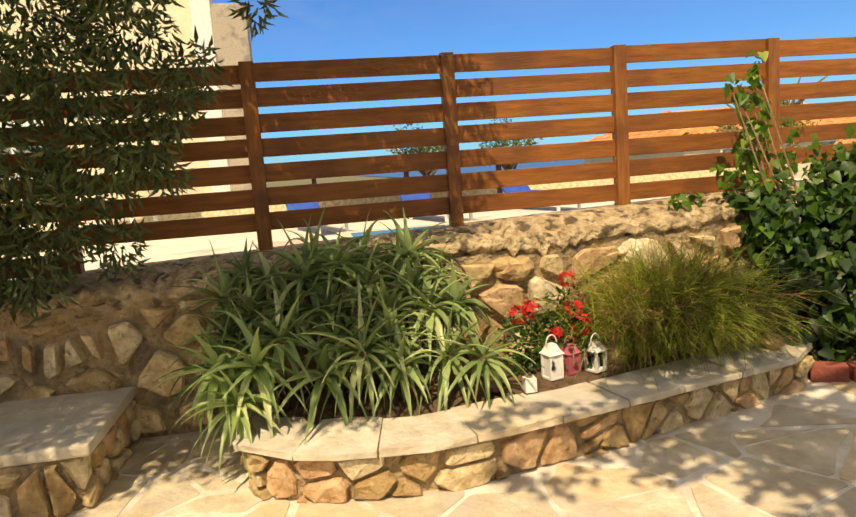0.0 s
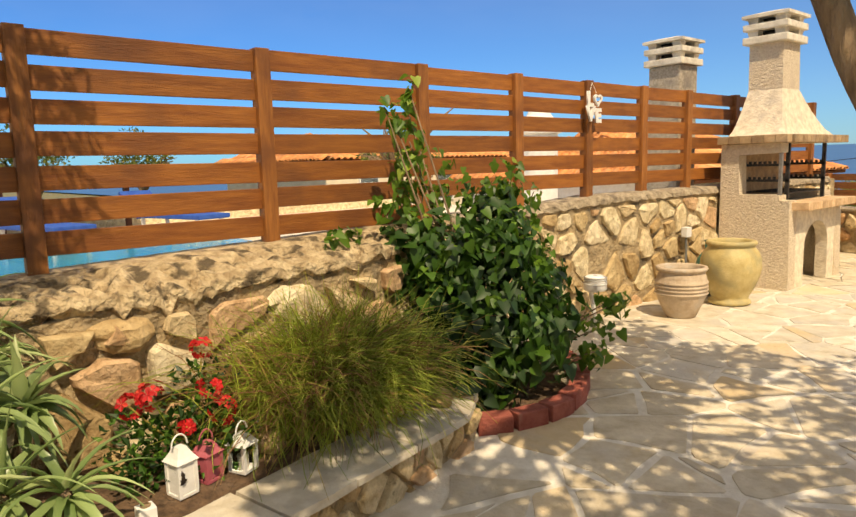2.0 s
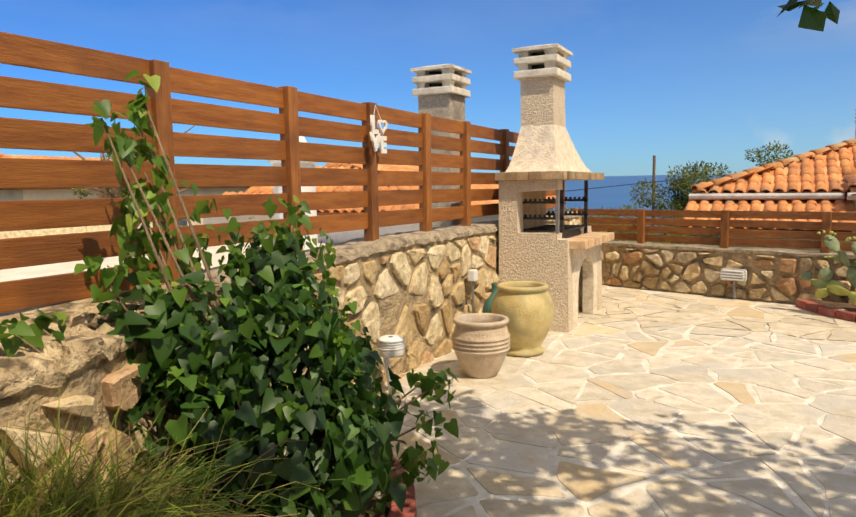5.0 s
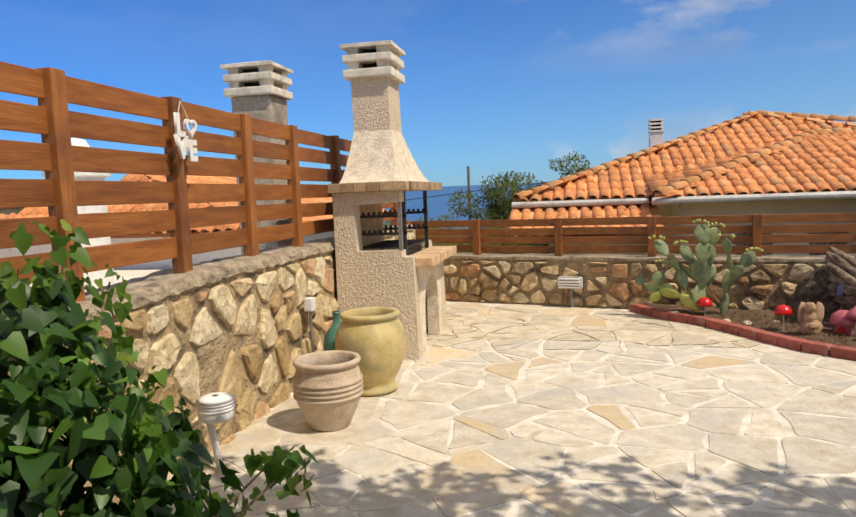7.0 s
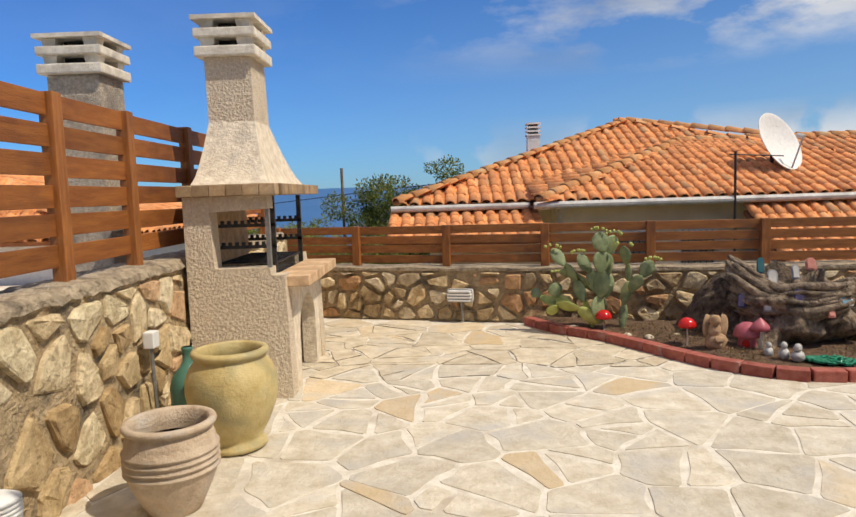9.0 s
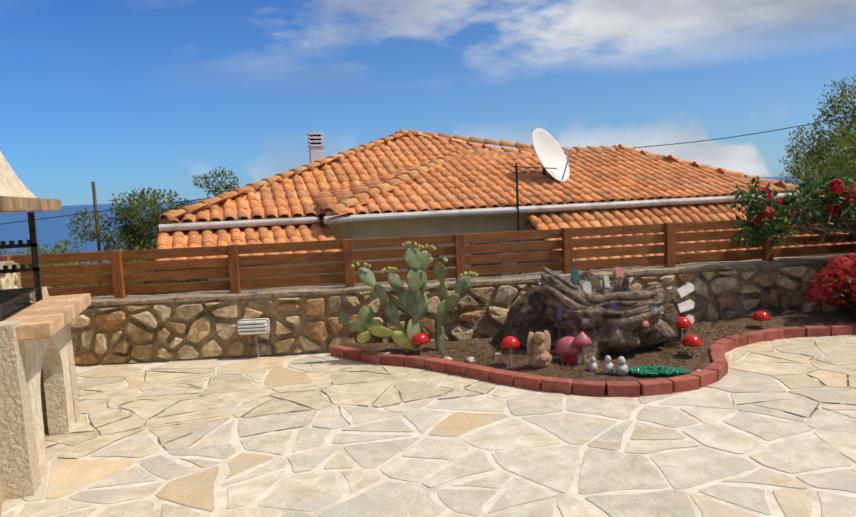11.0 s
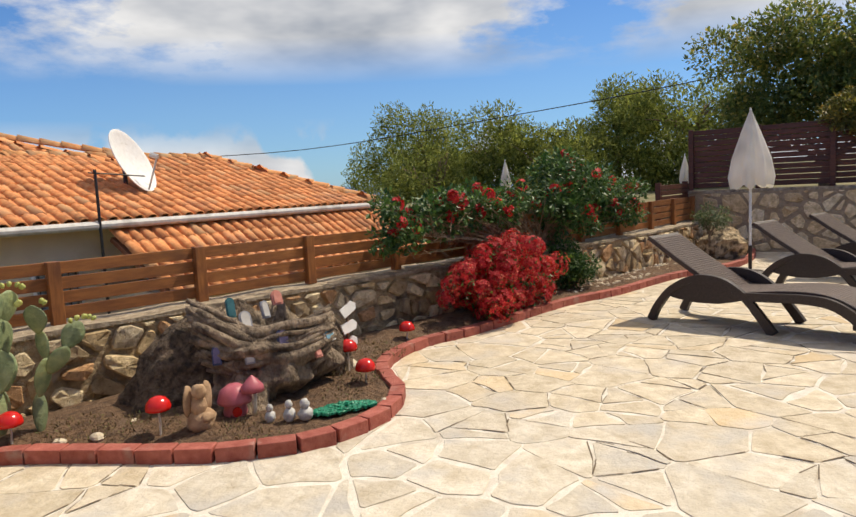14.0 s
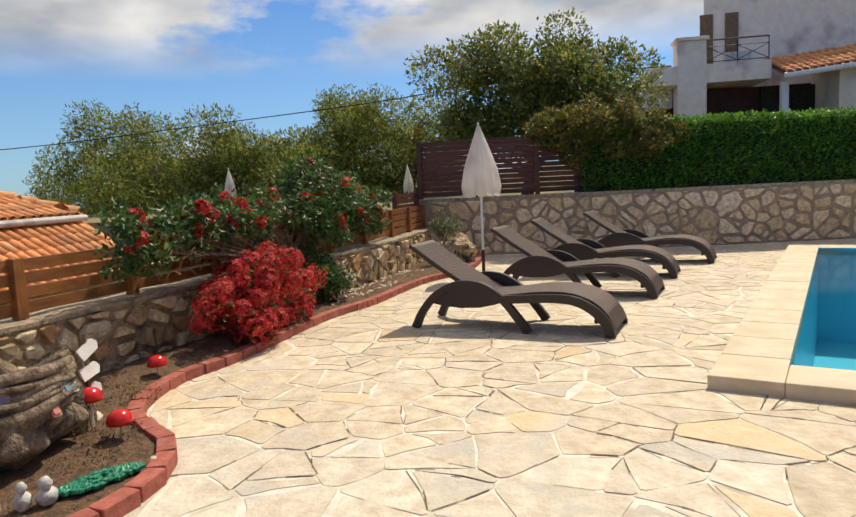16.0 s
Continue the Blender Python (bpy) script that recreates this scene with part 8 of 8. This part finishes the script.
wood("garden_tree", "large dense tree with small glossy leaves above the fence", (18.4, 6.4, 0.9), 2.2, (18.2, 6.15, 3.5), (1.6, 2.75, 1.4), 76, 0.62, 38000, 0.105, LEAF_TREE, 41, 1.8)
wood("garden_tree", "yellowing lower growth of the tree over the dark fence", (17.3, 5.2, 0.9), 1.6, (15.75, 4.8, 2.40), (0.35, 1.5, 0.62), 40, 0.28, 14000, 0.08, foliage("yellow_green_leaf", (0.07, 0.085, 0.016), (0.26, 0.23, 0.045), (0.42, 0.29, 0.05)), 42, 1.8)
for k, (x, y, zc, rx, ry, rz, n) in enumerate(((25, 21.5, 2.5, 2.2, 2.4, 2.2, 5200), (24, 17.3, 2.4, 1.8, 2.2, 2.0, 5000), (26, 13.6, 2.7, 2.0, 2.3, 2.2, 5600), (24.5, 10.6, 2.75, 1.8, 2.1, 2.0, 5000),
                                              (29, 25.5, 1.6, 3.0, 3.0, 2.0, 4200), (22.5, 19.5, 1.4, 1.5, 2.0, 1.4, 3200), (23.0, 14.8, 1.5, 1.3, 2.0, 1.3, 3200))):
    wood("grey_green_tree", "rounded grey-green tree on the slope behind the fence", (x, y, -1.5 if y > 22 else 0.95), zc, (x, y, zc - 0.05), (rx * 1.15, ry * 1.2, rz * 1.05), 52, 0.72, int(n * 3.4), 0.15, LEAF_PINE, 60 + k, 3.0)
for k, (x, y, zc, rx, rz, n) in enumerate(((-0.6, 30.5, 0.4, 1.9, 2.1, 3900), (1.8, 31.5, 0.45, 1.7, 2.2, 3600), (0.6, 27.5, -0.6, 1.6, 1.3, 2600))):
    wood("dark_tree", "dark green tree on the slope towards the sea", (x, y, ground_height(x, y)), zc - 0.6, (x, y, zc), (rx, 1.2, rz), 34, 0.5, n * 3, 0.13, LEAF_TREE, 80 + k)
for k, (x, y, zc) in enumerate(((-4.2, 33, -0.9), (-6.5, 36, -1.0), (-2.6, 29, -1.1), (-1.0, 24, -0.9), (-9, 38, -1.2))):
    wood("scrub_bush", "yellow-green scrub on the slope towards the sea", (x, y, ground_height(x, y)), zc - 0.5, (x, y, zc), (2.2, 1.4, 1.3), 24, 0.6, 6000, 0.13, LEAF_PINE, 90 + k)
for k, (x, y, zc) in enumerate(((12.5, 31, 2.6), (18.0, 36, 2.2), (8.2, 29, 2.9))):
    wood("dark_tree", "treetop showing over the tiled roof", (x, y, ground_height(x, y)), zc - 0.7, (x, y, zc), (0.8, 0.8, 0.75), 12, 0.3, 1100, 0.14, LEAF_TREE, 120 + k)
wood("garden_tree", "small round tree in the garden next door", (-7.6, 9.6, 0.28), 1.2, (-7.6, 9.6, 1.65), (0.9, 1.0, 0.35), 14, 0.25, 2600, 0.08, LEAF_TREE, 131)
for k, (x, y) in enumerate(((-20, 5.0), (-21, 8.5))):
    wood("dark_tree", "dark green tree far beyond the terrace next door", (x, y, 0.2), 1.2, (x, y, 2.0), (1.0, 1.3, 0.7), 14, 0.4, 1500, 0.14, LEAF_TREE, 140 + k)

hedge = thing("clipped_hedge", "long clipped bright green hedge above the stone wall", "hedge", at=(0, 0, 0))
rng = random.Random(7)
verts, faces = [], []
for k in range(30000):
    s = rng.uniform(3.35, 15.5)
    p, d = line_c(min(s, len_c - 0.01))
    out = Vector((-d.y, d.x, 0))
    depth, z = rng.uniform(0.08, 1.2), rng.uniform(1.14, 2.52 + 0.06 * math.sin(3 * s))
    if rng.random() < 0.72:
        depth = 0.10 + 0.10 * noise.noise(Vector((s * 1.7, z * 1.9, 0))) + rng.uniform(-0.05, 0.12)
    else:
        z = 2.50 + 0.07 * noise.noise(Vector((s * 2.0, depth * 2.0, 5))) + rng.uniform(-0.06, 0.06)
    o = p + out * depth
    f = Vector((-out.x + rng.gauss(0, 0.6), -out.y + rng.gauss(0, 0.6), rng.gauss(0.35, 0.6))).normalized()
    w = f.cross(Vector((rng.gauss(0, 0.4), rng.gauss(0, 0.4), 1))).normalized()
    n2 = f.cross(w) * 0.012
    sz = rng.uniform(0.05, 0.10)
    i = len(verts)
    c = Vector((o.x, o.y, z))
    verts += [c, c + f * sz * 0.5 + w * sz * 0.28 + n2, c + f * sz, c + f * sz * 0.5 - w * sz * 0.28 + n2]
    faces += [(i, i + 1, i + 2), (i, i + 2, i + 3)]
part("foliage", (verts, faces), LEAF_HEDGE, hedge, "small bright green leaves")
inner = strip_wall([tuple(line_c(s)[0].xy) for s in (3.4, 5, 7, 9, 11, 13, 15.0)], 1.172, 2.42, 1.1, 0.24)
# solid near-black core: colour stands in for shade deep between the leaves
part("woody_core", inner, surface("hedge_shadow_leaf", (0.010, 0.022, 0.006), (0.03, 0.055, 0.012), 14, 0.9, 0.6, 30), hedge, "solid inner block coloured dark as the hedge's shade")

wire = thing("overhead_cable", "black overhead cable across the sky", "cable", at=(0, 0, 0))
pts = smooth_line([(-12, 32.5, 0.6), (-2.05, 31.0, 1.50), (6.5, 31.0, 2.2), (14.7, 29.6, 2.95), (20.5, 24.2, 3.2), (22.0, 16.5, 3.72), (21.0, 9.0, 4.07), (19.5, 5.0, 4.6)], 6)
part("strand", tube(pts, 0.016, 5), SOOT_SHADE_BLACK, wire)
pole = thing("utility_pole", "thin dark utility pole towards the sea", "pole", at=(-2.05, 31.0, ground_height(-2, 31)))
part("shaft", tube([(0, 0, 0), (0, 0, 2.6 - ground_height(-2, 31))], 0.06, 8), BARK, pole)

# rock and stones at the foot of the east wall
rng = random.Random(5)
ob = tagged(part("boulder", rock(rng, (0.52, 0.40, 0.34), 22, 14), OLD_ROCK), "large brown boulder beside the parasol", "boulder")
ob.matrix_world = pose(13.9, 7.65, 0.24)
sh = thing("twiggy_shrub", "sparse grey-green shrub over the boulder", "shrub", at=(0, 0, 0))
crown = clumps_in(rng, (13.4, 7.7, 0.78), (0.5, 0.3, 0.18), 12, 0.14)
part("foliage", leaf_cloud(rng, crown, 900, 0.05, 2.4), LEAF_OLIVE, sh)
part("stalk", joined(*[tube([(13.4, 7.75, 0.05), (13.4 + (c[0] - 13.4) * 0.4, 7.75, 0.5), c[:3]], [0.014, 0.01, 0.004], 5) for c in crown]), BARK, sh)

# ---- single stones of the walls ----
def place_a(u, v, d):
    return (thick_front(u) + 0.02 + d, u, v)


face_wall(wall_a, place_a, (-2.6, -0.12), (3.6, 0.84), 0.31, 0.74, 0.020, 0.05, STONE_A, 61, top=lambda u: top_a(u) - 0.06 - 0.17 * thick_front(u), bare=0.04)
face_wall(wall_a, place_a, (3.6, -0.08), (7.95, 1.0), 0.265, 0.86, 0.017, 0.026, STONE_A, 62, top=lambda u: top_a(u) - 0.045, bare=0.04)
face_wall(wall_a, place_a, (9.35, 0.0), (11.1, 1.0), 0.25, 0.80, 0.018, 0.04, STONE_A, 63, top=lambda u: top_a(u) - 0.045)


def place_b(u, v, d):
    p, e = line_b(max(0.0, min(len_b - 1e-3, u)))
    q = p + Vector((e.y, -e.x, 0)) * d
    return (q.x, q.y, v)


face_wall(wall_b, place_b, (0.4, 0.0), (len_b - 0.1, 0.565), 0.235, 0.70, 0.016, 0.042, STONE_B, 71, bare=0.06)


def place_c(u, v, d):
    p, e = line_c(max(0.0, min(len_c - 1e-3, u)))
    q = p + Vector((e.y, -e.x, 0)) * d
    return (q.x, q.y, v)


face_wall(wall_c, place_c, (0.3, 0.0), (13.0, 1.115), 0.34, 0.66, 0.020, 0.022, STONE_C, 73)

# ---- flagstones ----
def shards(poly, rng, least):
    """Breaks a slab along random lines until its pieces are small."""
    area = abs(sum(poly[i - 1][0] * poly[i][1] - poly[i][0] * poly[i - 1][1] for i in range(len(poly)))) / 2
    if area < least * rng.uniform(0.6, 2.6):
        return [poly]
    cx, cy = sum(p[0] for p in poly) / len(poly) + rng.uniform(-0.08, 0.08), sum(p[1] for p in poly) / len(poly) + rng.uniform(-0.08, 0.08)
    far = max(poly, key=lambda p: (p[0] - cx) ** 2 + (p[1] - cy) ** 2)
    a = math.atan2(far[1] - cy, far[0] - cx) + rng.uniform(-0.4, 0.4)
    nx, ny = math.cos(a), math.sin(a)
    out = []
    for half in (clip(poly, cx, cy, nx, ny), clip(poly, cx, cy, -nx, -ny)):
        if len(half) >= 3:
            out += shards(half, rng, least)
    return out


rng = random.Random(2024)
pts = scatter(rng, (0.0, -4.0), (17.2, 11.4), 0.50, 0.8, 0.47)
singles, rest, slabs, crack_v, crack_f = [], [], [], [], []
for poly in cells(pts, (0.02, -4.0), (17.2, 11.4)):
    if len(poly) >= 3:
        slabs += shards(poly, rng, 0.11)
for poly in slabs:
    cx, cy = sum(p[0] for p in poly) / len(poly), sum(p[1] for p in poly) / len(poly)
    if cy > wall_b_y(cx) - 0.02 or in_pool(cx, cy, COPE - 0.1) or (cx < 0.45 and cy < 3.6) or cx > 16.9:
        continue
    if cx < 1.45 and 0.2 < cy < 3.3:
        continue
    wide = noise.noise(Vector((cx * 0.6, cy * 0.6, 3))) + (0.25 if cx < 5 and cy < 8.5 else -0.25)
    poly = inset(poly, rng.choice((0.009, 0.013, 0.018, 0.024) if wide > 0 else (0.001, 0.002, 0.004, 0.008)))
    poly = merged(poly, 0.03)
    if len(poly) < 3:
        continue
    ring = []
    for i, (x, y) in enumerate(poly):
        u, v = poly[i - 1]
        k = math.hypot(x - u, y - v)
        if k > 0.22:
            b = rng.uniform(-0.028, 0.014)
            t = rng.uniform(0.35, 0.65)
            ring.append((u + (x - u) * t + (y - v) / k * b, v + (y - v) * t - (x - u) / k * b))
        ring.append((x + rng.uniform(-0.010, 0.010), y + rng.uniform(-0.010, 0.010)))
    soft = []
    for i, (x, y) in enumerate(ring):
        for u, v in (ring[i - 1], ring[(i + 1) % len(ring)]):
            soft.append((x + (u - x) * 0.11, y + (v - y) * 0.11))
    ring = soft
    n = len(ring)
    h = rng.uniform(-0.002, 0.001)
    tx, ty = rng.uniform(-0.004, 0.004), rng.uniform(-0.004, 0.004)
    verts = []
    for s, dz in ((1.0, -0.02), (0.997, -0.001), (0.988, 0.001)):
        for x, y in ring:
            X, Y = cx + (x - cx) * s, cy + (y - cy) * s
            verts.append((X, Y, floor_z(X, Y) + h + dz + (X - cx) * tx + (Y - cy) * ty))
    faces = [tuple(range(2 * n, 3 * n))]
    for r in range(2):
        faces += [(r * n + k, r * n + (k + 1) % n, (r + 1) * n + (k + 1) % n, (r + 1) * n + k) for k in range(n)]
    if wide <= -0.02 and not (cx < 3.2 and cy < 7):
        for k in range(n):
            (ax, ay), (bx, by) = ring[k - 1], ring[k]
            e = math.hypot(bx - ax, by - ay)
            if e > 0.05 and noise.noise(Vector((ax * 1.3, ay * 1.3, 9))) > -0.06 and rng.random() < 0.7:
                ox, oy = (by - ay) / e, -(bx - ax) / e
                w0, w1 = rng.uniform(0.0, 0.004), rng.uniform(0.0, 0.004)
                z0, z1 = floor_z(ax, ay) + 0.0022, floor_z(bx, by) + 0.0022
                q = len(crack_v)
                crack_v += [(ax - ox * w0, ay - oy * w0, z0), (bx - ox * w1, by - oy * w1, z1), (bx + ox * (w1 + 0.002), by + oy * (w1 + 0.002), z1), (ax + ox * (w0 + 0.002), ay + oy * (w0 + 0.002), z0)]
                crack_f.append((q, q + 1, q + 2, q + 3))
    near = 0.3 < cx < 5.6 and 4.9 < cy < 8.6
    (singles if near and len(singles) < 300 else rest).append((verts, faces))
tagged(part("open_joints", (crack_v, crack_f), JOINT_SOIL, floor), "dark open joints between the flagstones", kind="stuff")
for s in singles:
    part("flagstone", s, FLAG, floor)
tagged(part("flagstones", joined(*rest), FLAG_REST, floor), "pale irregular flagstones", kind="stuff")
